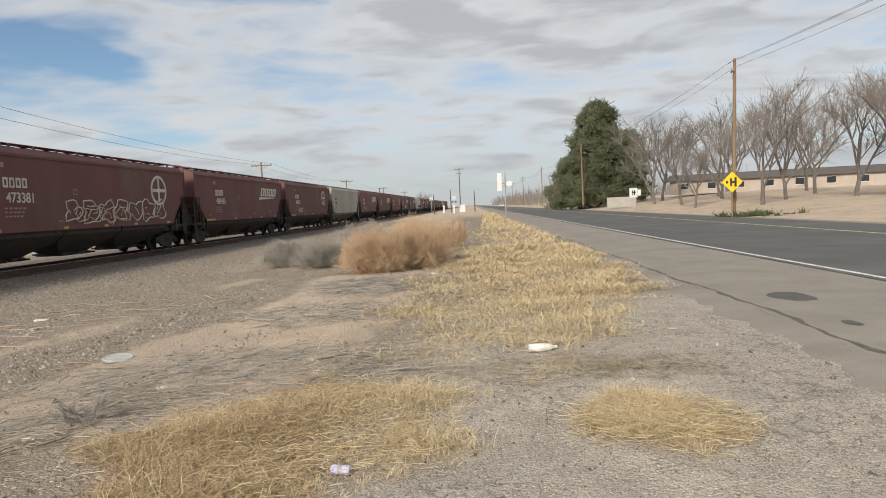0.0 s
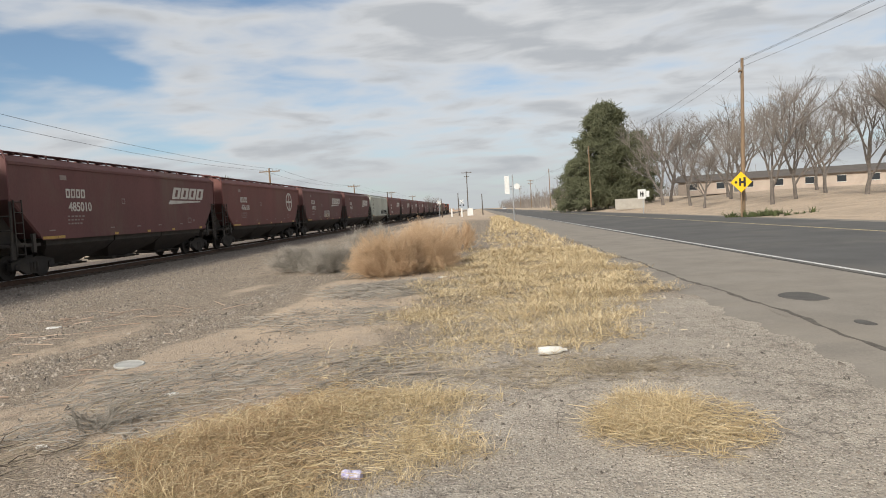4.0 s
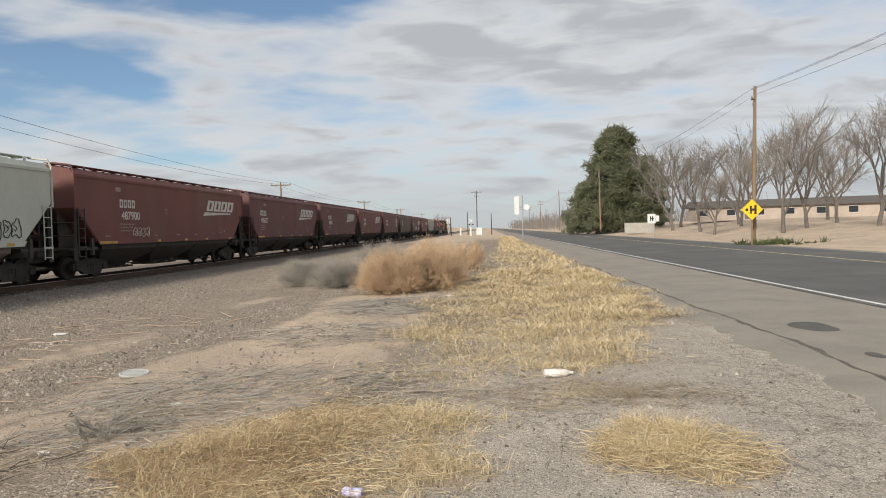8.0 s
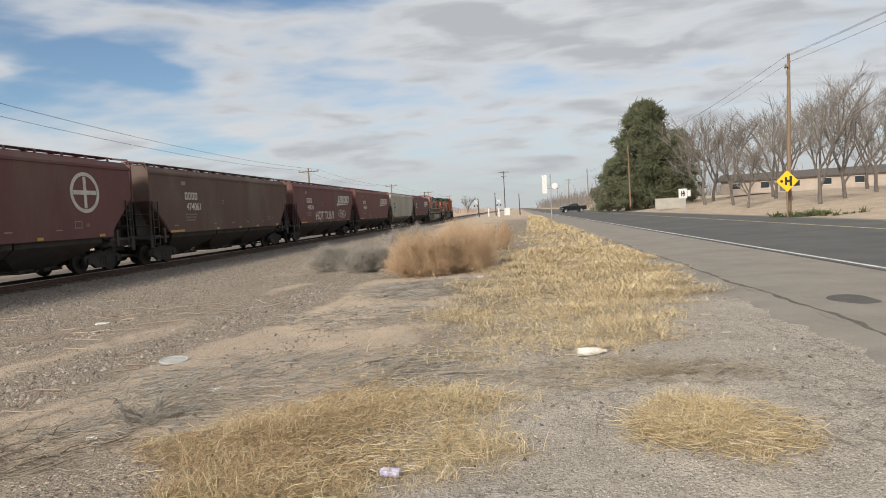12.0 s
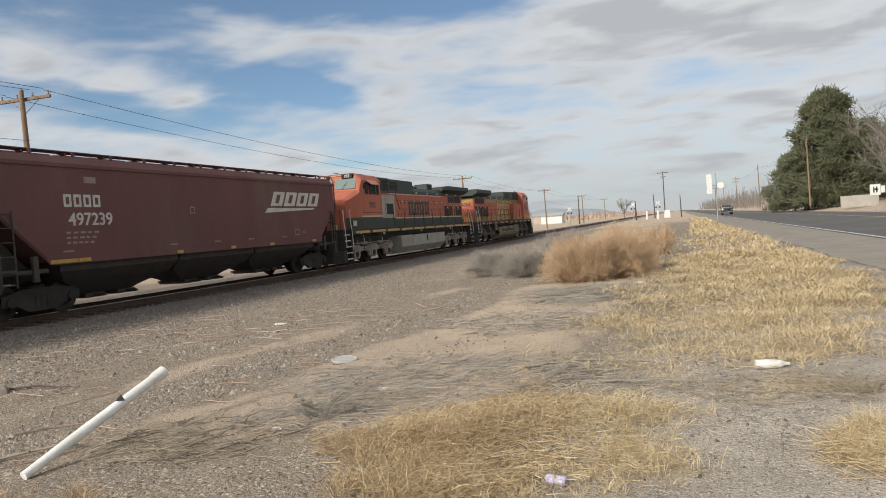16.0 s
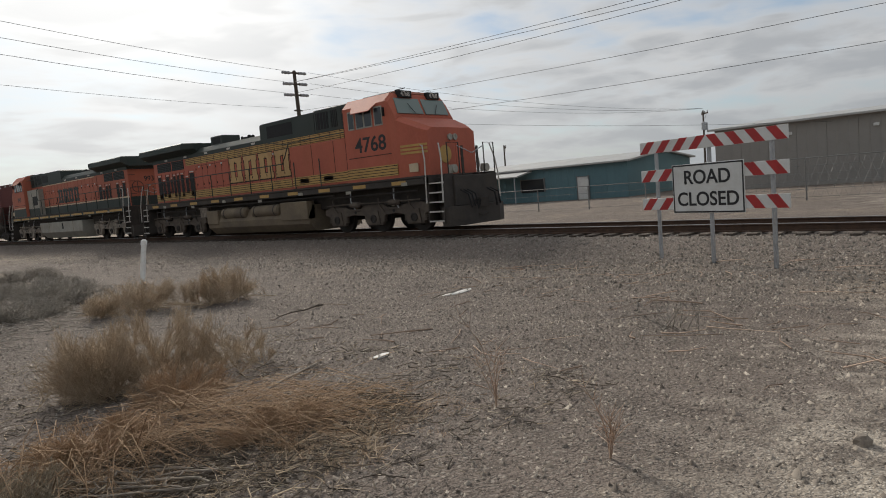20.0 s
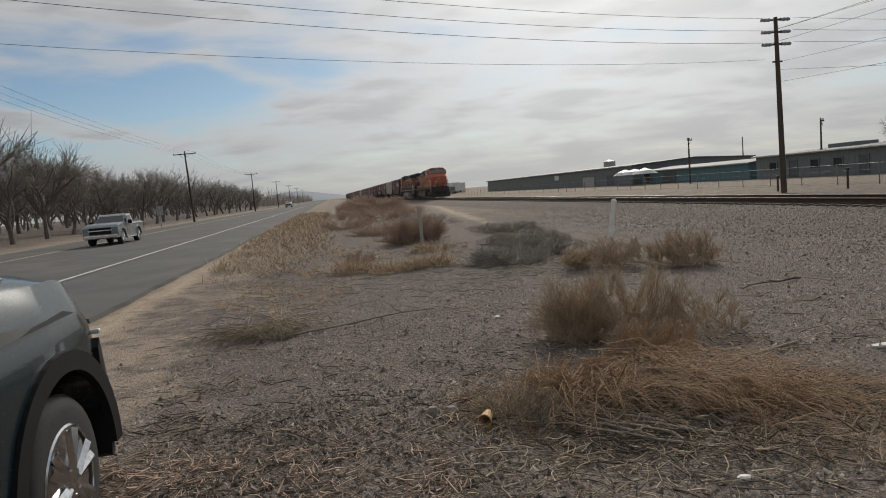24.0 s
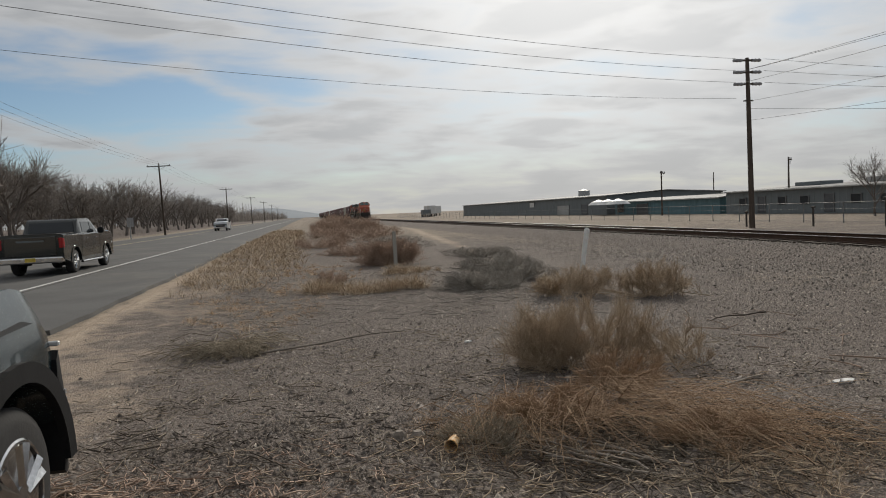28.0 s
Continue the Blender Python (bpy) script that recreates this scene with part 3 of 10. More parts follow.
M["litter_blue"] = mat("litter_blue_label", (0.25, 0.22, 0.45), (0.65, 0.63, 0.7), 0.4, scale=30, fine=80)
M["cup_orange"] = mat("paper_cup_orange", (0.70, 0.33, 0.06), (0.72, 0.60, 0.40), 0.6, scale=18, fine=60)
M["lid_grey"] = mat("scuffed_metal_lid", (0.50, 0.49, 0.46), (0.38, 0.37, 0.34), 0.6, 0.2, scale=8, fine=50)

# ---- mesh helpers ----
class G:
    """Collects the faces of one part: boxes, tubes, prisms and turned shapes."""
    def __init__(self):
        self.v, self.f = [], []

    def raw(self, vs, fs):
        n = len(self.v)
        self.v += [tuple(p) for p in vs]
        self.f += [tuple(i + n for i in q) for q in fs]
        return self

    def box(self, x0, x1, y0, y1, z0, z1, c=0.0):
        """A box, its edges chamfered by c."""
        if c <= 0:
            return self.raw([(x0, y0, z0), (x1, y0, z0), (x1, y1, z0), (x0, y1, z0), (x0, y0, z1), (x1, y0, z1), (x1, y1, z1), (x0, y1, z1)],
                            [(0, 3, 2, 1), (4, 5, 6, 7), (0, 1, 5, 4), (1, 2, 6, 5), (2, 3, 7, 6), (3, 0, 4, 7)])
        c = min(c, (x1 - x0) * 0.45, (y1 - y0) * 0.45, (z1 - z0) * 0.45)
        m, h = ((x0 + x1) / 2, (y0 + y1) / 2, (z0 + z1) / 2), ((x1 - x0) / 2, (y1 - y0) / 2, (z1 - z0) / 2)
        vs, key = [], {}
        for sx in (-1, 1):
            for sy in (-1, 1):
                for sz in (-1, 1):
                    s = (sx, sy, sz)
                    for a in range(3):
                        key[(s, a)] = len(vs)
                        vs.append(tuple(m[i] + s[i] * (h[i] - (0 if i == a else c)) for i in range(3)))
        fs = []
        for a in range(3):
            b, d = (a + 1) % 3, (a + 2) % 3
            for sa in (-1, 1):
                ring = []
                for sb, sdd in ((-1, -1), (1, -1), (1, 1), (-1, 1)):
                    s = [0, 0, 0]
                    s[a], s[b], s[d] = sa, sb, sdd
                    ring.append(key[(tuple(s), a)])
                fs.append(ring if sa > 0 else ring[::-1])
            for sb in (-1, 1):
                for sdd in (-1, 1):
                    s0, s1 = [0, 0, 0], [0, 0, 0]
                    s0[a], s1[a] = -1, 1
                    s0[b] = s1[b] = sb
                    s0[d] = s1[d] = sdd
                    q = [key[(tuple(s0), b)], key[(tuple(s1), b)], key[(tuple(s1), d)], key[(tuple(s0), d)]]
                    fs.append(q if sb * sdd < 0 else q[::-1])
        for sx in (-1, 1):
            for sy in (-1, 1):
                for sz in (-1, 1):
                    t = [key[((sx, sy, sz), a)] for a in range(3)]
                    fs.append(t if sx * sy * sz > 0 else t[::-1])
        return self.raw(vs, fs)

    def tube(self, pts, r, n=8, caps=True):
        """A round bar along points; r is one radius or one for each point."""
        pts = [Vector(p) for p in pts]
        rs = [r] * len(pts) if isinstance(r, (int, float)) else r
        rings, ref = [], None
        for i, p in enumerate(pts):
            d = (pts[min(i + 1, len(pts) - 1)] - pts[max(i - 1, 0)]).normalized()
            if ref is None:
                ref = Vector((1, 0, 0)) if abs(d.x) < 0.8 else Vector((0, 1, 0))
            u = (ref - d * ref.dot(d)).normalized()
            w = d.cross(u)
            ref = u
            rings.append([p + (u * math.cos(2 * math.pi * k / n) + w * math.sin(2 * math.pi * k / n)) * rs[i] for k in range(n)])
        vs = [q for ring in rings for q in ring]
        fs = [(i * n + k, i * n + (k + 1) % n, (i + 1) * n + (k + 1) % n, (i + 1) * n + k) for i in range(len(pts) - 1) for k in range(n)]
        if caps:
            fs += [tuple(range(n - 1, -1, -1)), tuple((len(pts) - 1) * n + k for k in range(n))]
        return self.raw(vs, fs)

    def prism(self, poly, axis, a, b):
        """A flat outline (counted round) pushed along an axis from a to b. The outline's pairs are the other two axes in order."""
        def at(p, t):
            q = [p[0], p[1]]
            q.insert("xyz".index(axis), t)
            return tuple(q)
        n = len(poly)
        return self.raw([at(p, a) for p in poly] + [at(p, b) for p in poly],
                        [tuple(range(n))[::-1], tuple(range(n, 2 * n))] + [(i, (i + 1) % n, n + (i + 1) % n, n + i) for i in range(n)])

    def loft(self, rings, caps=True):
        """A skin over rings of equally many points."""
        n = len(rings[0])
        fs = [(i * n + k, i * n + (k + 1) % n, (i + 1) * n + (k + 1) % n, (i + 1) * n + k) for i in range(len(rings) - 1) for k in range(n)]
        if caps:
            fs += [tuple(range(n - 1, -1, -1)), tuple((len(rings) - 1) * n + k for k in range(n))]
        return self.raw([p for r in rings for p in r], fs)

    def disc(self, c, axis, r, w, n=24, dish=0.0):
        """A wheel-like disc of radius r and width w about a centre."""
        prof = [(-w / 2, 0.0), (-w / 2 + dish, r * 0.55), (-w / 2, r * 0.62), (-w / 2, r * 0.97), (-w * 0.35, r), (w * 0.35, r), (w / 2, r * 0.97), (w / 2, r * 0.62), (w / 2 - dish, r * 0.55), (w / 2, 0.0)]
        return self.lathe(c, axis, prof, n)

    def lathe(self, c, axis, prof, n=20):
        """A turned shape: prof holds (along, radius) pairs."""
        k = "xyz".index(axis)
        u, w = [(1, 2), (2, 0), (0, 1)][k]
        rings = []
        for a, r in prof:
            ring = []
            for i in range(n):
                p = list(c)
                p[k] += a
                p[u] += max(r, 1e-4) * math.cos(2 * math.pi * i / n)
                p[w] += max(r, 1e-4) * math.sin(2 * math.pi * i / n)
                ring.append(tuple(p))
            rings.append(ring)
        return self.loft(rings)

    def moved(self, m):
        self.v = [tuple(m @ Vector(p)) for p in self.v]
        return self

    def mesh(self, name, material, smooth=False):
        me = bpy.data.meshes.new(name)
        me.from_pydata(self.v, [], self.f)
        me.materials.append(material)
        bm = bmesh.new()
        bm.from_mesh(me)
        bmesh.ops.recalc_face_normals(bm, faces=bm.faces)
        bm.to_mesh(me)
        bm.free()
        if smooth:
            me.shade_smooth()
            me.set_sharp_from_angle(angle=radians(38))
        return me


def part(name, g, material, parent, label="", smooth=False):
    """One mesh object under a thing or under a part."""
    ob = new(name, g.mesh(name, material, smooth) if isinstance(g, G) else g)
    ob.parent = parent
    if label:
        tagged(ob, label)
    return ob


def thing(name, m, label, category, group="", kind=""):
    ob = new(name)
    ob.empty_display_size = 0.2
    ob.matrix_world = m
    return tagged(ob, label, category, group, kind)


def solid(name, g, material, label, category="", kind="", m=None, smooth=False, group=""):
    """A thing of one mesh."""
    ob = new(name, g.mesh(name, material, smooth))
    if m is not None:
        ob.matrix_world = m
    return tagged(ob, label, category, group, kind)


def np_mesh(name, verts, quads, material, tris=None):
    """A mesh from arrays, for things of many small loose pieces."""
    me = bpy.data.meshes.new(name)
    quads = np.zeros((0, 4), int) if quads is None else quads
    tris = np.zeros((0, 3), int) if tris is None else tris
    me.vertices.add(len(verts))
    me.vertices.foreach_set("co", np.ascontiguousarray(verts, np.float32).ravel())
    idx = np.concatenate([quads.ravel(), tris.ravel()]).astype(np.int32)
    me.loops.add(len(idx))
    me.loops.foreach_set("vertex_index", idx)
    me.polygons.add(len(quads) + len(tris))
    start = np.concatenate([np.arange(len(quads)) * 4, len(quads) * 4 + np.arange(len(tris)) * 3]).astype(np.int32)
    me.polygons.foreach_set("loop_start", start)
    me.update(calc_edges=True)
    me.validate()
    me.materials.append(material)
    return me


def blades(name, base, height, width, lean, material, rng, segs=4, az=None):
    """Many bent, tapered, slightly crinkled blades: base (n, 3); height, width, lean and bearing (n)."""
    n = len(base)
    az = rng.uniform(0, 2 * np.pi, n) if az is None else az
    face = az + np.pi / 2 + rng.normal(0, 0.5, n)
    d = np.stack([np.cos(az), np.sin(az), np.zeros(n)], 1)
    s = np.stack([np.cos(face), np.sin(face), np.zeros(n)], 1)
    turn, curl = rng.uniform(0, 6.28, n), rng.normal(0, 0.26, n) * height
    rows = []
    for k in range(segs + 1):
        t = k / segs
        c = base + d * (lean * height * t ** 1.5)[:, None] + np.array([0, 0, 1.0]) * (height * t * np.maximum(1 - 0.42 * lean * t, 0.12))[:, None]
        c = c + s * (curl * t * np.sin(turn + 5.0 * t))[:, None]
        w = width * (1 - t) ** 0.6
        if k < segs:
            rows += [c - s * w[:, None] / 2, c + s * w[:, None] / 2]
        else:
            rows.append(c)
    per = 2 * segs + 1
    V = np.stack(rows, 1).reshape(-1, 3)
    o = np.arange(n)[:, None] * per
    quads = np.concatenate([o + np.array([[2 * k, 2 * k + 1, 2 * k + 3, 2 * k + 2]]) for k in range(segs - 1)]) if segs > 1 else None
    tris = o + np.array([[2 * segs - 2, 2 * segs - 1, 2 * segs]])
    return np_mesh(name, V, quads, material, tris)


def sticks(name, a, b, ra, rb, material, mid=None):
    """Many thin three-sided sticks from points a to points b, bowed through mid if given."""
    n = len(a)
    knots = [a, b] if mid is None else [a, mid, b]
    radii = [ra, rb] if mid is None else [ra, (ra + rb) / 2, rb]
    d = b - a
    d /= np.linalg.norm(d, axis=1, keepdims=True) + 1e-9
    ref = np.where(np.abs(d[:, 2:3]) < 0.8, np.array([[0, 0, 1.0]]), np.array([[1.0, 0, 0]]))
    u = np.cross(d, ref)
    u /= np.linalg.norm(u, axis=1, keepdims=True) + 1e-9
    w = np.cross(d, u)
    rows = []
    for p, r in zip(knots, radii):
        for k in range(3):
            t = 2 * np.pi * k / 3
            rows.append(p + (u * np.cos(t) + w * np.sin(t)) * r[:, None])
    V = np.stack(rows, 1).reshape(-1, 3)
    per = 3 * len(knots)
    o = np.arange(n)[:, None] * per
    q = [o + np.array([[3 * j + k, 3 * j + (k + 1) % 3, 3 * j + 3 + (k + 1) % 3, 3 * j + 3 + k]]) for j in range(len(knots) - 1) for k in range(3)]
    return np_mesh(name, V, np.concatenate(q), material)


def stones(name, centre, size, material, rng):
    """Many small uneven stones, bedded in the ground: a skewed top on a ragged foot."""
    n = len(centre)
    base = np.array([(1, 0, -0.35), (0, 1, -0.35), (-1, 0, -0.35), (0, -1, -0.35), (0, 0, 0.75)], float)
    V = base[None] * rng.uniform(0.6, 1.25, (n, 5, 1)) + rng.normal(0, 0.16, (n, 5, 3))
    V[:, 4, :2] += rng.normal(0, 0.35, (n, 2))
    ang = rng.uniform(0, 2 * np.pi, n)
    c, s = np.cos(ang)[:, None], np.sin(ang)[:, None]
    x, y = V[:, :, 0].copy(), V[:, :, 1].copy()
    V[:, :, 0], V[:, :, 1] = x * c - y * s, x * s + y * c
    V = V * size[:, None, None] + centre[:, None, :]
    f = np.array([(0, 1, 4), (1, 2, 4), (2, 3, 4), (3, 0, 4)])
    T = (np.arange(n)[:, None, None] * 5 + f[None]).reshape(-1, 3)
    return np_mesh(name, V.reshape(-1, 3), None, material, T)


def words(text, size, depth=0.004):
    """Letters as a mesh in the xy plane, centred."""
    cu = bpy.data.curves.new("letters", "FONT")
    cu.body, cu.size, cu.extrude, cu.offset = text, size, depth, size * 0.016
    cu.align_x, cu.align_y = "CENTER", "CENTER"
    ob = bpy.data.objects.new("letters", cu)
    me = bpy.data.meshes.new_from_object(ob)
    bpy.data.objects.remove(ob)
    bpy.data.curves.remove(cu)
    return me


def lettering(name, text, size, m, material, parent, label, wide=1.0):
    me = words(text, size)
    me.transform(m @ Matrix.Diagonal((wide, 1, 1, 1)))
    me.materials.clear()
    me.materials.append(material)
    return part(name, me, material, parent, label)


RNG = np.random.default_rng(7)
TRACK_X = -17.4


def step(v, lo, hi):
    t = np.clip((v - lo) / (hi - lo), 0, 1)
    return t * t * (3 - 2 * t)


def rail_z(y):
    """Height of the top of the rails along the track."""
    return 0.15 - 0.17 * np.tanh(y / 16.0)


def hills(x, y):
    """Small unevenness, as a sum of waves."""
    return 0.030 * np.sin(0.9 * x + 0.4 * y) * np.sin(0.7 * y - 0.3 * x + 1) + 0.022 * np.sin(2.3 * x - 1.1 * y) * np.cos(1.9 * y + 0.6 * x) + 0.012 * np.sin(5.1 * x + 2.2) * np.sin(4.3 * y + 1.7 * x) + 0.007 * np.sin(9.7 * x - 3.1 * y + 2 * np.sin(2.7 * y)) * np.sin(8.3 * y + 2.9 * x + 2 * np.sin(3.1 * x))


def ground_z(x, y):
    """Height of the ground sheet."""
    x, y = np.asarray(x, float), np.asarray(y, float)
    near = -0.20 * step(-x, 3, 9) - 0.02
    wild = step(3.2 - x, 0, 1.5) * step(x + 12.0, 0, 2)
    z = near + hills(x, y) * np.maximum(wild, 0.25 * step(x, 18.8, 22))
    d = np.abs(x - TRACK_X)
    bank = rail_z(y) - 0.24
    z = z + (bank - z) * (1 - step(d, 2.1, 5.2))
    z = z + step(x, 18.6, 34) * (0.75 + 0.004 * np.clip(y, 0, 120)) + 0.95 * step(x, 30, 52) * step(y, 50, 110)
    z = np.where(x > 3.6, np.where(x < 18.6, -0.06, z), z)
    return z

# ---- ground, road and track ----
def graded(lo, hi, fine_lo, fine_hi, d, grow=1.12):
    """Grid lines, even in the middle and growing apart outwards."""
    mid = list(np.arange(fine_lo, fine_hi + d / 2, d))
    out, v, s = [], mid[-1], d
    while v < hi:
        s *= grow
        v += s
        out.append(min(v, hi))
    inn, v, s = [], mid[0], d
    while v > lo:
        s *= grow
        v -= s
        inn.append(max(v, lo))
    return np.array(inn[::-1] + mid + out)


def lanes(x, y):
    """Across the wheel ruts that run beside the track and bend towards the verge."""
    return x - 0.12 * (np.clip(y, -20, 40) - 9) + 0.22 * np.sin(0.6 * y + 0.4 * x) + 0.1 * np.sin(1.7 * y)


def ground():
    gx = graded(-4200, 4200, -14.0, 4.0, 0.1, 1.14)
    gy = graded(-4200, 4200, -13, 16, 0.1, 1.1)
    X, Y = np.meshgrid(gx, gy)
    Z = ground_z(X, Y)
    far = step(np.hypot(X, Y), 250, 1500)
    Z = Z * (1 - far) - 1.2 * far
    V = np.stack([X, Y, Z], -1).reshape(-1, 3)
    ny, nx = X.shape
    i = (np.arange(ny - 1)[:, None] * nx + np.arange(nx - 1)[None]).reshape(-1, 1)
    me = np_mesh("ground", V, np.concatenate([i, i + 1, i + nx + 1, i + nx], 1), M["soil"])
    # zones: sand, broken old asphalt, grey dust that also carries painted dimness
    x, y = X, Y
    blob = 0.5 + 0.5 * np.sin(0.55 * x + 0.9 * np.sin(0.32 * y)) * np.sin(0.42 * y + 0.8 * np.sin(0.5 * x + 1))
    u = lanes(x, y)
    sand = (0.62 * np.exp(-((u + 6.5) / 0.6) ** 2) * (0.7 + 0.5 * np.sin(0.9 * y + 1.5 * np.sin(0.37 * y))) + 0.9 * step(u, -4.75, -4.1) * (1 - step(u, -2.0, -0.6))) * step(y, 2.6, 5.5) * (0.72 + 0.28 * blob)
    far_sand = step(-x, 0.6, 3.0) * (1 - step(-x, 8.0, 11.0)) * (0.42 + 0.5 * blob)
    sand = sand + (far_sand - sand) * step(y, 17, 26)
    sand = np.maximum(sand, step(x, 0.2, 1.8) * (1 - step(x, 3.6, 4.4)) * step(-y, 5.0, 6.5) * 0.7 * (1 - 0.7 * step(-y, 24, 40)))
    sand = np.maximum(sand, 0.7 * np.exp(-((x + 6.6 - 0.1 * (y + 22)) / 0.7) ** 2) * step(-y, 14, 18))
    sand = np.maximum(sand, step(x, 18, 19.5) * 0.95 * step(y, -30, 10))
    sand = np.maximum(sand, step(-x, 24.5, 27) * (0.2 + 0.5 * step(y, -14, 4)))
    sand = np.maximum(sand, 0.8 * step(y, 60, 120) + 0.3 * step(-y, 60, 140))
    apron = step(x, -2.4, 0.6) * step(y, -4.5, -1) * (1 - step(y, 8, 15))
    apron = np.maximum(apron, 0.85 * step(-x, 0.5, 4.5) * (1 - step(-x, 8.0, 12.2)) * step(y, -7.0, -3.0) * (1 - step(y, 0.0, 5.0)))
    apron = np.maximum(apron, step(-x, 25, 27) * (1 - step(np.abs(y + 1), 4, 7)))
    # soil to the south is darkened in colour where it lies against the sun
    dust_shade = np.maximum(step(x, 19, 24) * step(-y, 0, 40) * 0.9, 0) + step(4 - x, 0, 1) * step(-y, -1.6, 4.0) * (1 - 0.40 * step(x + 0.25 * np.sin(0.9 * y), 0.2, 2.0)) * (1 - 0.45 * np.exp(-((x + 6.6 - 0.1 * (y + 22)) / 0.7) ** 2) * step(-y, 14, 18)) * (1 - 0.35 * step(-x, 7.0, 12.0)) * (1 - 0.6 * step(-y, 25, 60))
    # grey bed by the track, widened to paint in the train's shadow
    dust_shade = np.maximum(dust_shade, 0.8 * (1 - step(np.abs(x - TRACK_X), 4.0, 6.4)))
    col = np.stack([sand, apron, dust_shade, np.ones_like(x)], -1).reshape(-1, 4).astype(np.float32)
    at = me.color_attributes.new("zone", "FLOAT_COLOR", "POINT")
    at.data.foreach_set("color", col.ravel())
    me.shade_smooth()
    return tagged(new("ground", me), "dry sandy ground with gravel and broken old asphalt", kind="structure")


def strip(name, x0, x1, y0, y1, z0, z1, material, label, rag=0.0, step_y=1.0):
    """A slab along the road; rag roughens its left edge."""
    ys = np.unique(np.concatenate([np.arange(max(y0, -40), min(y1, 60), step_y), np.linspace(y0, y1, 60)]))
    g = G()
    rings = []
    for y in ys:
        e = x0 + rag * (math.sin(y * 1.9) * 0.5 + math.sin(y * 4.7 + 1) * 0.3 + math.sin(y * 0.31) * 0.8)
        rings.append([(e, y, z0), (x1, y, z0), (x1, y, z1), (e + min(0.05, (x1 - x0) / 4), y, z1)])
    g.loft(rings)
    return solid(name, g, material, label, kind="structure")


def road_all():
    strip("road", 7.15, 18.4, -1800, 1800, -0.3, 0.03, M["asphalt"], "two-lane asphalt highway with dark worn lanes")
    strip("pavement", 3.95, 7.15, -12, 1800, -0.3, 0.02, M["shoulder"], "light grey worn asphalt road shoulder", rag=0.12, step_y=0.25)
    # southern stretch takes the darker asphalt: its backlit look is put into colour
    strip("pavement", 3.95, 7.15, -1800, -12, -0.3, 0.022, M["asphalt"], "asphalt shoulder of the southern road, darkened for backlight", rag=0.05, step_y=0.25)
    strip("trim", 7.33, 7.46, -1500, 1500, 0.0, 0.034, M["white_line"], "white painted edge line")
    strip("trim", 14.55, 14.70, -1500, 1500, 0.0, 0.034, M["yellow_line"], "faded tan painted edge line")
    strip("pavement", 18.4, 19.6, -1500, 1500, -0.3, 0.0, M["shoulder"], "dusty far shoulder of the highway", rag=0.15)
    # weathered joint between the shoulder and the old apron, filled with grit
    g, ramp_ = G(), G()
    rings, slope = [], []
    for y in np.arange(-3, 26, 0.11):
        w = 0.055 + 0.022 * math.sin(y * 3.1) + 0.018 * math.sin(y * 7.7) + 0.012 * math.sin(y * 17.3)
        c = 4.05 + 0.05 * math.sin(y * 0.8) + 0.035 * math.sin(y * 2.3) + 0.015 * math.sin(y * 9.1)
        u = c - 0.75 + 0.14 * math.sin(y * 1.9) + 0.09 * math.sin(y * 5.3) + 0.04 * math.sin(y * 14.1)
        zu = float(ground_z(u, y))
        slope.append([(u, y, zu - 0.12), (c + 0.2, y, -0.12), (c + 0.2, y, 0.0215), (c - 0.05, y, 0.0205), (u, y, zu - 0.012)])
        rings.append([(c - w * 0.8, y, -0.04), (c + w * 0.8, y, -0.04), (c + w * 0.55, y, 0.0255), (c - w * 0.55, y, 0.0245)])
    g.loft(rings)
    ramp_.loft(slope)
    solid("pavement", ramp_, M["shoulder"], "crumbled edge of the old shoulder", kind="structure")
    solid("crack_fill", g, M["crackdirt"], "dark crumbling joint between shoulder and apron", kind="structure")
    # dark repair patches
    for cx, cy, rx, ry in ((4.95, 10.35, 0.30, 0.52), (4.6, 8.1, 0.09, 0.2), (5.0, -9.5, 0.05, 0.09)):
        gp = G()
        ring = [(cx + rx * (1 + 0.12 * math.sin(3 * a + cx)) * math.cos(a), cy + ry * (1 + 0.1 * math.sin(2 * a + 1)) * math.sin(a)) for a in np.linspace(0, 2 * math.pi, 28, endpoint=False)]
        gp.prism(ring, "z", 0.0, 0.025)
        solid("road_patch", gp, M["tar"], "dark oval tar stain on the shoulder", kind="structure")


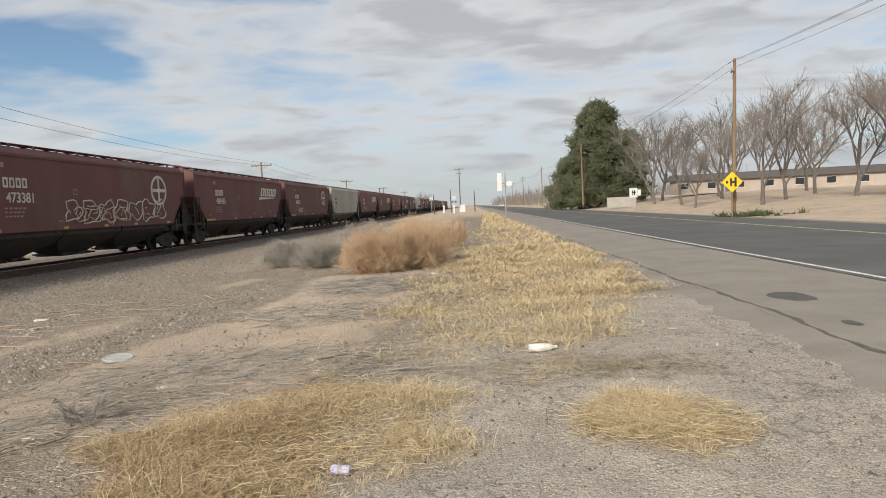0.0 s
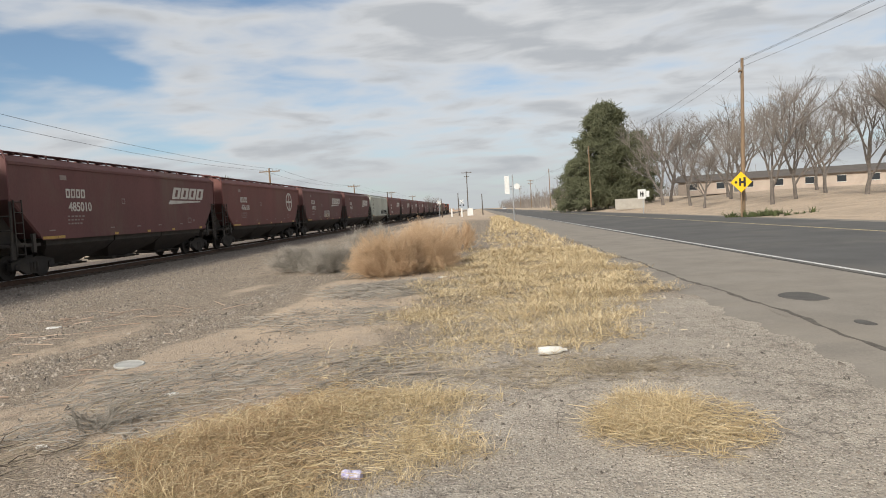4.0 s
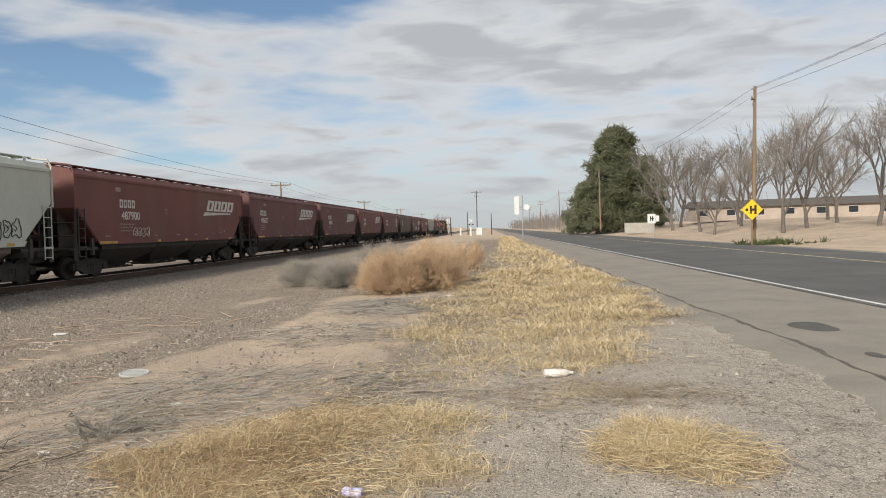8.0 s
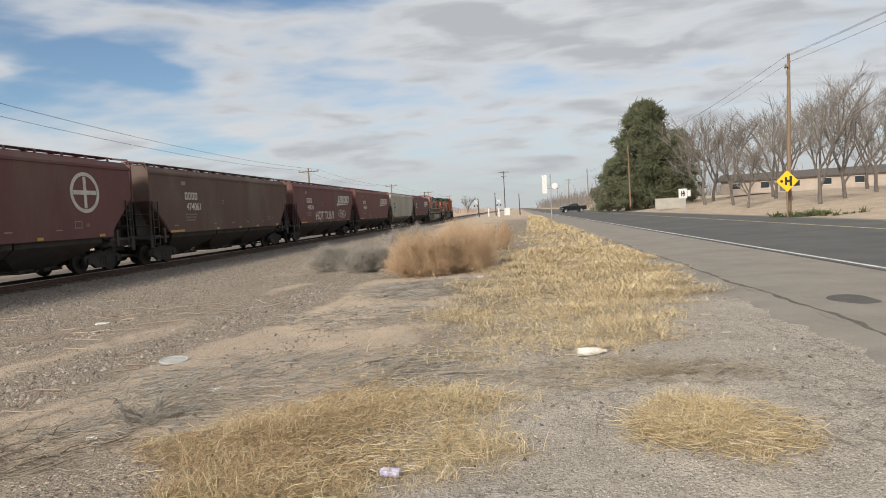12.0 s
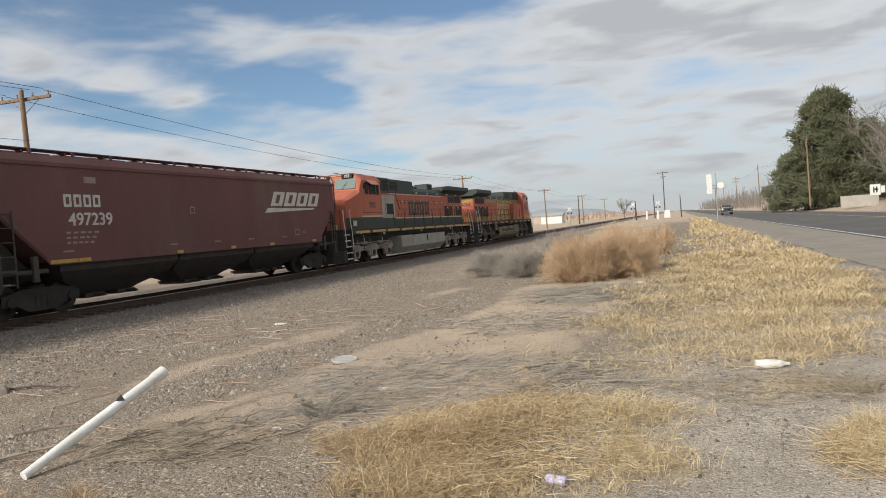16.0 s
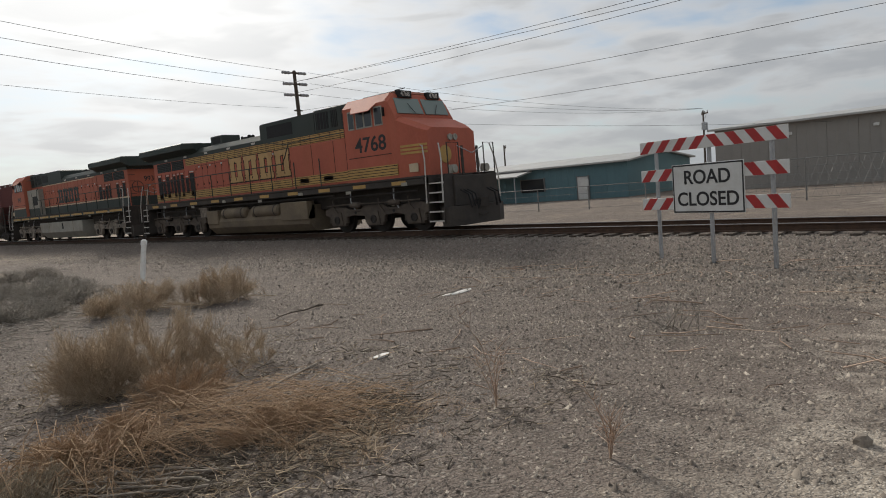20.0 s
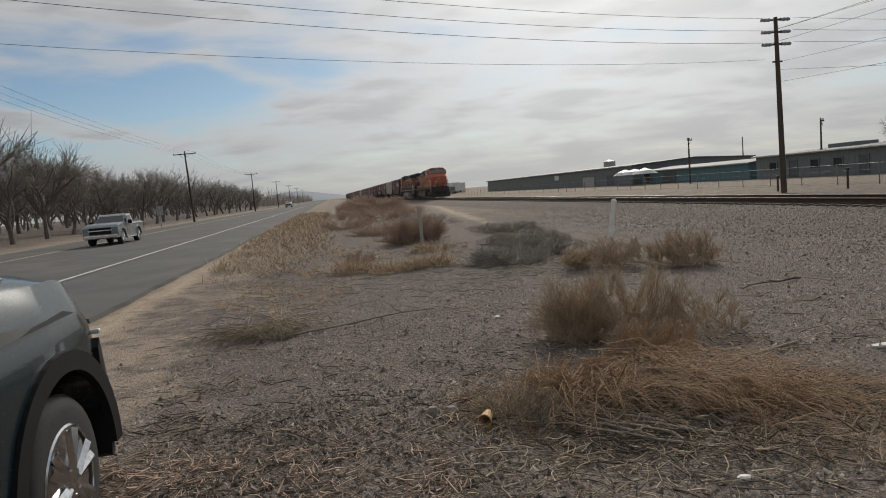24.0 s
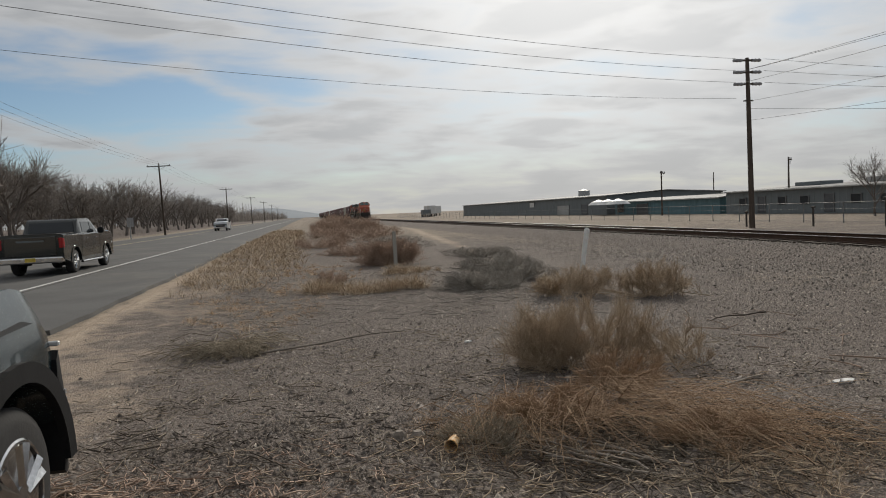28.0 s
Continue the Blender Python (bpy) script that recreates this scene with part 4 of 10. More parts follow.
def track():
    """Rails and sleepers on the stone bank."""
    tr = thing("railway_track", pose(0, 0, 0), "single railway track with steel rails on timber sleepers", "railway track", kind="structure")
    ys = np.concatenate([[-1500, -900, -500, -300], np.arange(-200, -60, 10), np.arange(-60, 60, 2.0), np.arange(60, 200, 10), [200, 300, 500, 900, 1500]])
    for side in (-1, 1):
        c = TRACK_X + side * 0.755
        web, head = G(), G()
        w, hd = [], []
        for y in ys:
            z = float(rail_z(y))
            w.append([(c - 0.07, y, z - 0.19), (c + 0.07, y, z - 0.19), (c + 0.07, y, z - 0.17), (c + 0.01, y, z - 0.15), (c + 0.01, y, z - 0.05), (c + 0.036, y, z - 0.035), (c + 0.036, y, z - 0.012), (c - 0.036, y, z - 0.012), (c - 0.036, y, z - 0.035), (c - 0.01, y, z - 0.05), (c - 0.01, y, z - 0.15), (c - 0.07, y, z - 0.17)])
            hd.append([(c - 0.034, y, z - 0.0119), (c + 0.034, y, z - 0.0119), (c + 0.03, y, z), (c - 0.03, y, z)])
        web.loft(w)
        head.loft(hd)
        rl = part("rail", web, M["rail_rust"], tr, "rusty steel rail")
        part("running_surface", head, M["rail_top"], rl, "polished top of the rail")
    one = G().box(-1.3, 1.3, -0.115, 0.115, -0.17, 0.0, 0.012).mesh("sleeper", M["tie"])
    y = -38.0
    while y < 44:
        ob = part("sleeper", one, M["tie"], tr)
        ob.location = (TRACK_X + RNG.normal(0, 0.03), y, float(rail_z(y)) - 0.185)
        ob.rotation_euler = (0, 0, RNG.normal(0, 0.012))
        y += 0.52
    g = G()
    for y in list(np.arange(-230, -38.2, 0.54)) + list(np.arange(44.2, 160, 0.54)):
        z = float(rail_z(y)) - 0.19
        g.box(TRACK_X - 1.3, TRACK_X + 1.3, y - 0.115, y + 0.115, z - 0.15, z)
    tagged(part("far_sleeper", g, M["tie"], tr), kind="stuff")


def ballast():
    n = 74000
    y = np.clip(RNG.normal(-2, 24, n), -75, 95)
    x = TRACK_X + RNG.uniform(-3.6, 9.0, n)
    keep = (np.abs(np.abs(x - TRACK_X) - 0.755) > 0.12) & (RNG.uniform(0, 1, n) < np.where(y > -2, 1.1 - step(x, -14.2, -10.6), 1.1 - 0.95 * step(x, -12.5, -8.6)))
    x, y = x[keep], y[keep]
    z = ground_z(x, y) + 0.004
    tagged(new("ballast_stones", stones("ballast_stones", np.stack([x, y, z], 1), RNG.uniform(0.018, 0.05, len(x)), M["ballast"], RNG)),
           "grey and tan crushed stone ballast beside the rails", "ballast", kind="stuff")
    n = 200000
    x, y = RNG.uniform(-14.0, 3.4, n), RNG.normal(2.5, 9, n)
    u = lanes(x, y)
    band = step(-u, 7.2, 8.0) * (0.55 + 0.45 * np.sin(3.1 * u + 1.3 * np.sin(0.7 * y))) + np.exp(-((u + 5.35) / 0.55) ** 2) + 0.3 * np.exp(-((u + 3.0) / 0.3) ** 2)
    south = step(-y, -1.5, 3.0)
    dens = 0.9 * band + 0.06 + 0.35 * south * step(-x, 1.0, 3.0) + 0.22 * south + 0.55 * np.exp(-((x + 10.9) / 1.1) ** 2)
    ok = RNG.uniform(0, 1, n) < dens * (1 - 0.75 * south * step(x, 0.3, 1.8))
    x, y = x[ok], y[ok]
    z = ground_z(x, y) + 0.002
    tagged(new("loose_gravel", stones("loose_gravel", np.stack([x, y, z], 1), (RNG.gamma(2.2, 0.0056, len(x)) + 0.006) * (1 - 0.25 * step(-y[:], -2.5, 2.0)), M["rock"], RNG)),
           "loose gravel and clods scattered over the verge", "gravel", kind="stuff")
    n = 42000
    x, y = RNG.uniform(-13.5, 1.8, n), -3.2 - np.abs(RNG.normal(0, 7.5, n))
    z = ground_z(x, y) + 0.002
    tagged(new("loose_gravel", stones("loose_gravel", np.stack([x, y, z], 1), RNG.gamma(1.8, 0.0048, n) + 0.005, M["grey_rock"], RNG)), "grey gravel and crumbs of soil on the southern verge", "gravel", kind="stuff")
    n = 16000
    x, y = RNG.uniform(-1.6, 3.5, n), RNG.uniform(2.4, 10, n)
    z = ground_z(x, y) + 0.001
    tagged(new("loose_grit", stones("loose_grit", np.stack([x, y, z], 1), RNG.gamma(1.6, 0.0022, n) + 0.003, M["rock"], RNG)), "fine grit strewn on worn asphalt", "gravel", kind="stuff")


ground()
road_all()
track()
ballast()

# ---- train ----
CACHE = {}


def shared(key, make, material, smooth=False):
    """A mesh made once and used by every alike part."""
    if key not in CACHE:
        CACHE[key] = make().mesh(key.split("/")[-1], material, smooth)
    return CACHE[key]


def mark_blocks(name, y0, y1, z0, z1, x, material, parent, label, slant=0.0, serif=False, back=None):
    """A company mark as four plain blocks in a row, on a side at x."""
    w = (y1 - y0) / 4
    s = 1 if x > 0 else -1

    def slab(gg, p, q, zl, zh, grow, e):
        o, o2 = slant * (zl - z0), slant * (zh - z0)
        gg.raw([(xx, yy, zz) for xx in (x, x + s * e) for yy, zz in ((p + o - grow, zl - grow), (q + o + grow, zl - grow), (q + o2 + grow, zh + grow), (p + o2 - grow, zh + grow))],
               [(3, 2, 1, 0), (4, 5, 6, 7), (0, 1, 5, 4), (1, 2, 6, 5), (2, 3, 7, 6), (3, 0, 4, 7)])
    for k in range(4):
        a, b = y0 + w * k + w * 0.07, y0 + w * (k + 1) - w * 0.07
        bar, cap = (b - a) * 0.33, (z1 - z0) * 0.2
        o = (b - a) * 0.06 if serif else 0.0
        spans = [(a + o, a + o + bar, z0 + cap, z1 - cap), (b - o - bar, b - o, z0 + cap, z1 - cap), (a, b, z0, z0 + cap), (a, b, z1 - cap, z1)]
        g, gb = G(), G()
        for q in spans:
            slab(g, *q, 0.0, 0.010)
            slab(gb, *q, 0.04, 0.005)
        if back:
            part("mark_outline", gb, back, parent, "dark outline of the company mark")
        part(name, g, material, parent, label)


def bogie(parent, y, three=False, dusty=True):
    """A wheel truck: side frames with springs, wheels and axles."""
    half = 2.25 if three else 0.95
    axles = (-2.05, 0.0, 2.05) if three else (-0.89, 0.89)
    r = 0.53 if three else 0.46
    steel = M["truck_light"] if dusty else M["truck_steel"] if three else M["bogie_dark"]

    def frame_mesh():
        g = G()
        for s in (-1, 1):
            x0, x1 = (1.02, 1.16) if s > 0 else (-1.16, -1.02)
            if three:
                g.prism([(-2.78, 0.72), (-2.78, 0.92), (-2.35, 1.02), (-1.55, 0.98), (-1.25, 0.86), (-0.8, 0.86), (-0.45, 1.02), (0.45, 1.02), (0.8, 0.86), (1.25, 0.86), (1.55, 0.98), (2.35, 1.02), (2.78, 0.92), (2.78, 0.72), (2.5, 0.64), (2.44, 0.28), (1.66, 0.28), (1.55, 0.62), (1.2, 0.68), (0.55, 0.64), (0.39, 0.28), (-0.39, 0.28), (-0.55, 0.64), (-1.2, 0.68), (-1.55, 0.62), (-1.66, 0.28), (-2.44, 0.28), (-2.5, 0.64)], "x", x0, x1)
                for a in axles:
                    g.prism([(a - 0.3, 0.32), (a - 0.22, 0.80), (a + 0.22, 0.80), (a + 0.3, 0.32)], "x", x1 if s > 0 else x0 - 0.05, x1 + 0.05 if s > 0 else x0)
                    for e in (-0.47, 0.47):
                        for q in range(4):
                            g.lathe((s * 1.10, a + e, 0.42 + 0.07 * q), "z", [(-0.022, 0.0), (-0.022, 0.08), (0.022, 0.08), (0.022, 0.0)], 8)
                for a in (-1.02, 1.02):
                    g.box(x0 - 0.02, x1 + 0.03, a - 0.3, a + 0.3, 0.80, 0.90, 0.03)
                    g.lathe((s * 1.2, a + 0.1, 1.06), "y", [(-0.26, 0.0), (-0.26, 0.1), (0.2, 0.11), (0.26, 0.05), (0.26, 0.0)], 12)
                g.tube([(s * 1.2, -2.6, 1.06), (s * 1.22, -1.3, 1.1), (s * 1.22, 0.4, 1.08), (s * 1.2, 2.4, 1.1)], 0.03, 6)
                for a in (-2.3, 0.25, 1.75):
                    g.tube([(s * 1.15, a, 1.25), (s * 1.2, a + 0.1, 0.95), (s * 1.18, a + 0.3, 0.75)], 0.03, 6)
            else:
                g.prism([(-1.15, 0.36), (-1.15, 0.62), (-0.55, 0.78), (0.55, 0.78), (1.15, 0.62), (1.15, 0.36), (0.72, 0.36), (0.42, 0.18), (-0.42, 0.18), (-0.72, 0.36)], "x", x0, x1)
                for a in axles:
                    g.lathe(((x0 + x1) / 2 + s * 0.07, a, r), "x", [(-0.06, 0.13), (0.05, 0.13), (0.06, 0.09), (0.06, 0.0)], 12)
                for a in (-0.17, 0.0, 0.17):
                    g.tube([((x0 + x1) / 2 + s * 0.04, a, 0.26), ((x0 + x1) / 2 + s * 0.04, a, 0.6)], 0.07, 8)
        g.box(-1.02, 1.02, -0.22, 0.22, 0.55, 0.85, 0.03)
        return g
    bg_ = part("bogie", shared(("bogie3" if three else "bogie2") + ("_dusty" if dusty else ""), frame_mesh, steel, True), steel, parent, "dusty steel bogie frame" if dusty else "blackened steel bogie frame")
    bg_.location = (0, y, 0)
    for a in axles if three else ():
        for s in (-1, 1):
            def cap_mesh():
                return G().lathe((0, 0, 0), "x", [(-0.02, 0.0), (-0.02, 0.15), (0.035, 0.15), (0.045, 0.11), (0.02, 0.10), (0.02, 0.0)], 16)
            cp_ = part("axle_cap", shared("axle_cap", cap_mesh, M["wheel"], True), M["wheel"], bg_, "dark round axle bearing cap")
            cp_.matrix_local = pose(s * 1.215, a, r - 0.02, 0, 0, 0 if s > 0 else 180)
    for a in (-1.02, 1.02) if three else ():
        for s in (-1, 1):
            hl = part("frame_hole", shared("frame_hole", lambda: G().lathe((0, 0, 0), "x", [(-0.01, 0.0), (-0.01, 0.06), (0.006, 0.06), (0.006, 0.0)], 10), M["lblack"]), M["lblack"], bg_)
            hl.location = (s * 1.165, a, 0.77)
    for a in axles:
        def wheel_mesh():
            g = G()
            for s in (-1, 1):
                g.disc((s * 0.755, 0, 0), "x", r, 0.13, 28, 0.03)
                g.lathe((s * 0.69, 0, 0), "x", [(-0.012, 0.0), (-0.012, r + 0.025), (0.012, r + 0.025), (0.012, 0.0)], 28)
            g.tube([(-0.95, 0, 0), (0.95, 0, 0)], 0.09, 10)
            return g
        wl = part("wheelset", shared("wheelset3" if three else "wheelset2", wheel_mesh, M["wheel"], True), M["wheel"], bg_)
        wl.location = (0, a, r)
    return bg_


def coupler(parent, y, d):
    def make():
        g = G()
        g.box(-0.12, 0.12, -0.6, 0.25, 0.72, 0.98, 0.03)
        g.prism([(-0.16, 0.25), (0.16, 0.25), (0.2, 0.42), (0.06, 0.55), (-0.02, 0.42), (-0.16, 0.5)], "z", 0.70, 1.0)
        g.tube([(0.3, -0.1, 0.95), (0.32, 0.2, 0.55), (0.2, 0.5, 0.42), (0.05, 0.62, 0.5)], 0.03, 6)
        return g
    ob = part("coupler", shared("coupler", make, M["under"]), M["under"], parent)
    ob.matrix_local = pose(0, y, 0, 0, 0, 0 if d > 0 else 180)


def scrawl(parent, y0, y1, z0, z1, x, material, seed, letters=5, thick=0.02, label="pale spray-painted graffiti outlines"):
    """Spray-painted outlines: a row of wobbly closed loops with a stroke or two inside each."""
    rg = np.random.default_rng(seed)
    g, w = G(), (y1 - y0) / letters
    for k in range(letters):
        cy, cz = y0 + (k + 0.5) * w + rg.uniform(-0.06, 0.06), (z0 + z1) / 2 + rg.uniform(-0.05, 0.05)
        ry, rz = w * rg.uniform(0.46, 0.62), (z1 - z0) * rg.uniform(0.40, 0.5)
        p1, p2 = rg.uniform(0, 6.28), rg.uniform(0, 6.28)
        pts = []
        for a in np.linspace(0, 2 * math.pi, 17):
            e = 0.82 + 0.16 * math.sin(3 * a + p1) + 0.12 * math.sin(5 * a + p2)
            q = abs(math.cos(a)) ** 4 + abs(math.sin(a)) ** 4
            pts.append((x, cy + ry * e * math.cos(a) / q ** 0.25, cz + rz * e * math.sin(a) / q ** 0.25))
        g.tube(pts, thick, 4, False)
        for m in range(2):
            a, b = rg.uniform(-0.5, 0.5, 2), rg.uniform(-0.5, 0.5, 2)
            g.tube([(x, cy + ry * a[0], cz + rz * a[1]), (x, cy + ry * (a[0] + b[0]) / 2 + 0.05, cz + rz * (a[1] + b[1]) / 2), (x, cy + ry * b[0], cz + rz * b[1])], thick * 0.8, 4)
    tagged(part("graffiti", g, material, parent, label), kind="stuff")


def hopper(paint, paint_key, number="", mark="swoosh", graffiti="", words_dark=False, label=""):
    """A covered grain hopper, 18.4 m over couplers, its east side lettered."""
    h = thing("hopper_car", pose(0, 0, 0), label, "train car", "hopper cars of the train")
    bw, end, low, corner, sill = 1.58, 8.5, 7.05, 2.82, 1.44
    pitch = 4.2

    def body_mesh():
        g, rings = G(), []
        for y, zb in ((-end, corner), (-end + 0.03, corner - 0.03), (-low, sill), (low, sill), (end - 0.03, corner - 0.03), (end, corner)):
            rings.append([(-bw + 0.05, y, zb), (-bw, y, zb + 0.08), (-bw, y, 4.03), (-bw + 0.05, y, 4.15), (-1.38, y, 4.34), (-0.62, y, 4.46), (0.62, y, 4.46), (1.38, y, 4.34), (bw - 0.05, y, 4.15), (bw, y, 4.03), (bw, y, zb + 0.08), (bw - 0.05, y, zb)])
        return g.loft(rings)
    part("body", shared("body/" + paint_key, body_mesh, paint), paint, h)

    for sx in (-1, 1):
        x0, x1 = (bw, bw + 0.035) if sx > 0 else (-bw - 0.035, -bw)
        part("top_rail", shared("toprail%d/" % sx + paint_key, lambda: G().box(x0, x1, -end, end, 4.01, 4.13, 0.012), paint), paint, h)
        part("side_sill", shared("sill%d/" % sx + paint_key, lambda: G().prism([(-low + 0.02, sill - 0.08), (low - 0.02, sill - 0.08), (low + 0.12, sill + 0.1), (-low - 0.12, sill + 0.1)], "x", x0, x1 - 0.01 * sx), paint), paint, h)
        if words_dark:
            for k in range(1, 8):
                rb = part("side_seam", shared("rib%d/" % sx + paint_key, lambda: G().box(bw if sx > 0 else -bw - 0.012, bw + 0.012 if sx > 0 else -bw, -0.012, 0.012, sill + 0.11, 4.005), paint), paint, h)
                rb.location = (0, -low + k * 2 * low / 8, 0)
    grime = M["under_tan"] if words_dark else M["under"]
    for k in (-1, 0, 1):
        def bay_mesh():
            g, half = G(), pitch / 2
            out = 0.35 if k else 0.0
            a, b = half * 0.985, half * 0.985 + out
            lo, hi = (-a, b) if k > 0 else (-b, a) if k < 0 else (-a, a)

            def ring(x, y0, y1, z):
                return [(-x, y0, z), (x, y0, z), (x, y1, z), (-x, y1, z)]
            g.loft([ring(1.44, lo, hi, sill - 0.02), ring(1.42, lo * 0.995, hi * 0.995, 1.16), ring(1.05, -2.03, 2.03, 0.86), ring(0.52, -1.12, 1.12, 0.48), ring(0.42, -1.02, 1.02, 0.40)])
            for y in (-0.6, 0.6):
                g.box(-0.6, 0.6, y - 0.36, y + 0.36, 0.27, 0.40, 0.02)
                g.tube([(-0.95, y, 0.34), (1.0, y, 0.34)], 0.045, 6)
            return g
        ob = part("hopper_bay", shared("bay%d/" % k + ("tan" if words_dark else "dark"), bay_mesh, grime), grime, h, "grimy discharge hopper")
        ob.location = (0, k * pitch, 0)

    def frame_mesh():
        g = G()
        g.box(-0.35, 0.35, 6.3, 9.0, 0.92, 1.16, 0.02)
        g.box(-1.5, 1.5, 7.0, 8.62, 1.16, 1.28, 0.02)
        for x in (-1.5, -0.55, 0.55, 1.5):
            g.tube([(x, 8.46, 1.2), (x, 8.40, 2.9)], 0.05, 6)
        for x in (-1.52, 1.52):
            g.box(x - 0.05, x + 0.05, 7.35, 7.5, 0.95, 1.62)
            g.box(x - 0.03, x + 0.03, 8.38, 8.58, 0.75, 1.3)
        g.prism([(6.6, 1.3), (8.4, 1.3), (8.4, 2.95), (8.1, 2.7)], "x", -0.04, 0.04)
        for x in (-0.8, 0.8):
            g.prism([(7.1, 1.3), (8.42, 1.3), (8.42, 2.75)], "x", x - 0.03, x + 0.03)
        g.lathe((0.55, 7.75, 1.65), "x", [(-0.5, 0.0), (-0.5, 0.19), (0.3, 0.19), (0.3, 0.0)], 12)
        g.tube([(-1.45, 8.44, 1.75), (1.45, 8.44, 1.75)], 0.03, 5)
        g.tube([(-1.45, 8.44, 2.25), (1.45, 8.44, 2.25)], 0.03, 5)
        return g
    for turned in (0, 180):
        ef = part("end_frame", shared("endframe", frame_mesh, M["under"]), M["under"], h, "dark end platform and bracing")
        ef.matrix_local = pose(0, 0, 0, 0, 0, turned)
    for s in (-1, 1):
        for sx in (-1, 1):
            def ladder_mesh():
                g = G()
                for d in (-0.2, 0.2):
                    g.tube([(0, d, 0), (0, d, 1.95)], 0.024, 5)
                for k in range(6):
                    g.tube([(0, -0.2, 0.08 + k * 0.36), (0, 0.2, 0.08 + k * 0.36)], 0.016, 5)
                g.box(-0.02, 0.02, -0.24, 0.24, 0.40, 0.47)
                return g
            ld = part("ladder", shared("ladder/" + paint_key, ladder_mesh, paint if words_dark else M["under"]), paint, h)
            ld.location = (sx * (bw + 0.05), s * (end - 0.28), 0.85)

            def post_mesh():
                return G().tube([(0, 0, 2.75), (0, 0, 4.2), (-0.12, 0, 4.46), (-0.85, 0, 4.56)], 0.04, 6)
            ps = part("corner_grab_rail", shared("cornerpost/" + paint_key, post_mesh, paint), paint, h)
            ps.matrix_local = pose(sx * (bw + 0.02), s * (end + 0.06), 0, 0, 0, 0 if sx > 0 else 180)
        bogie(h, s * 7.0, dusty=False)
        coupler(h, s * 8.9, s)

    def walk_mesh():
        g = G()
        for x in (-0.75, -0.5, 0.5, 0.75):
            g.box(x - 0.1, x + 0.1, -end - 0.05, end + 0.05, 4.56, 4.59)
        for k in range(13):
            y = -end + 0.35 + k * (2 * end - 0.7) / 12
            g.box(-0.92, 0.92, y - 0.04, y + 0.04, 4.51, 4.56)
            for x in (-0.9, 0.9):
                g.box(x - 0.025, x + 0.025, y - 0.04, y + 0.04, 4.34, 4.52)
        return g
    part("roof_walkway", shared("walkway/" + paint_key, walk_mesh, paint), paint, h, "grated roof running board")

    for k in range(6):
        ht = part("roof_hatch", shared("hatch/" + paint_key, lambda: G().box(-0.36, 0.36, -1.2, 1.2, 4.46, 4.55, 0.03), paint), paint, h)
        ht.location = (0, -end + 1.6 + k * (2 * end - 3.2) / 5, 0)
    ink = M["sign_black"] if words_dark else M["lwhite"]
    xs = bw + 0.004
    face = Matrix.Translation((xs, 0, 0)) @ Matrix(((0, 0, 1, 0), (1, 0, 0, 0), (0, 1, 0, 0), (0, 0, 0, 1)))
    ny, size, bar = (-6.15, 0.40, 0.20) if words_dark else (-5.6 if number.startswith("49") else -4.6, 0.50, 0.25)
    n0 = ny - 0.62 if words_dark else ny - 0.86
    if number:
        for k in range(4):
            y0 = n0 + (bar + 0.07) * k
            g = G()
            for p, q, z0, z1 in ((0, 0.28, 0, 1), (0.72, 1, 0, 1), (0.28, 0.72, 0.78, 1), (0.28, 0.72, 0, 0.2)):
                g.box(xs, xs + 0.004, y0 + bar * p, y0 + bar * q, 2.80 + size * 0.7 * z0 + 0.12, 2.80 + size * 0.7 * z1 + 0.12)
            part("reporting_mark", g, ink, h, "reporting mark as plain hollow bars")
        lettering("car_number", number, size, face @ Matrix.Translation((ny, 2.56, 0)), ink, h, "stencilled car number")
        for y0, y1, z in ((0, 1.15, 2.18), (0, 1.05, 2.04), (0, 0.95, 1.90)):
            for k in range(5):
                a = n0 + y0 + (y1 - y0) * k / 5
                part("stencil", G().box(xs, xs + 0.003, a, a + (y1 - y0) / 5 * (0.62 + 0.06 * (k % 3)), z, z + 0.055), ink if words_dark else M["faded_ink"], h, "small stencilled data as a plain bar")
        for y0, y1, z0, z1 in ((-1.55, -1.3, 2.72, 2.95), (4.9, 5.3, 1.74, 2.0), (5.55, 5.7, 1.8, 1.9)):
            g, e = G(), 0.03
            for a, b, c, d in ((y0, y1, z0, z0 + e), (y0, y1, z1 - e, z1), (y0, y0 + e, z0 + e, z1 - e), (y1 - e, y1, z0 + e, z1 - e)):
                g.box(xs, xs + 0.003, a, b, c, d)
            part("stencil", g, M["faded_ink"], h, "small stencilled frame")
    for e in (-1, 1):
        part("end_mark", G().box(-1.25, -0.55, *sorted((e * (end + 0.004), e * (end + 0.008))), 3.66, 3.86), M["faded_ink"] if not words_dark else ink, h, "end lettering as a plain bar")
    part("data_panel", G().box(xs, xs + 0.003, -5.75, -5.35, 3.60, 3.78), M["faded_ink"], h, "small faded data panel")
    for y0 in (-6.6, -2.6, -0.4, 1.6, 3.9):
        part("side_label", G().box(xs, xs + 0.003, y0, y0 + 0.34, 1.68, 1.72), M["faded_ink"], h, "small stencil as a plain bar")
    if mark == "swoosh":
        mark_blocks("company_mark", 3.15, 6.95, 3.0, 3.60, xs, M["lwhite"], h, "white slanted company mark", slant=0.5)
        g = G()
        g.raw([(xs + e, y, z) for e in (0.0, 0.006) for y, z in ((2.8, 2.72), (6.6, 2.86), (6.65, 2.92), (3.0, 2.92))],
              [(3, 2, 1, 0), (4, 5, 6, 7), (0, 1, 5, 4), (1, 2, 6, 5), (2, 3, 7, 6), (3, 0, 4, 7)])
        part("mark_underline", g, M["lwhite"], h, "white tapered underline of the mark")
    elif mark == "round":
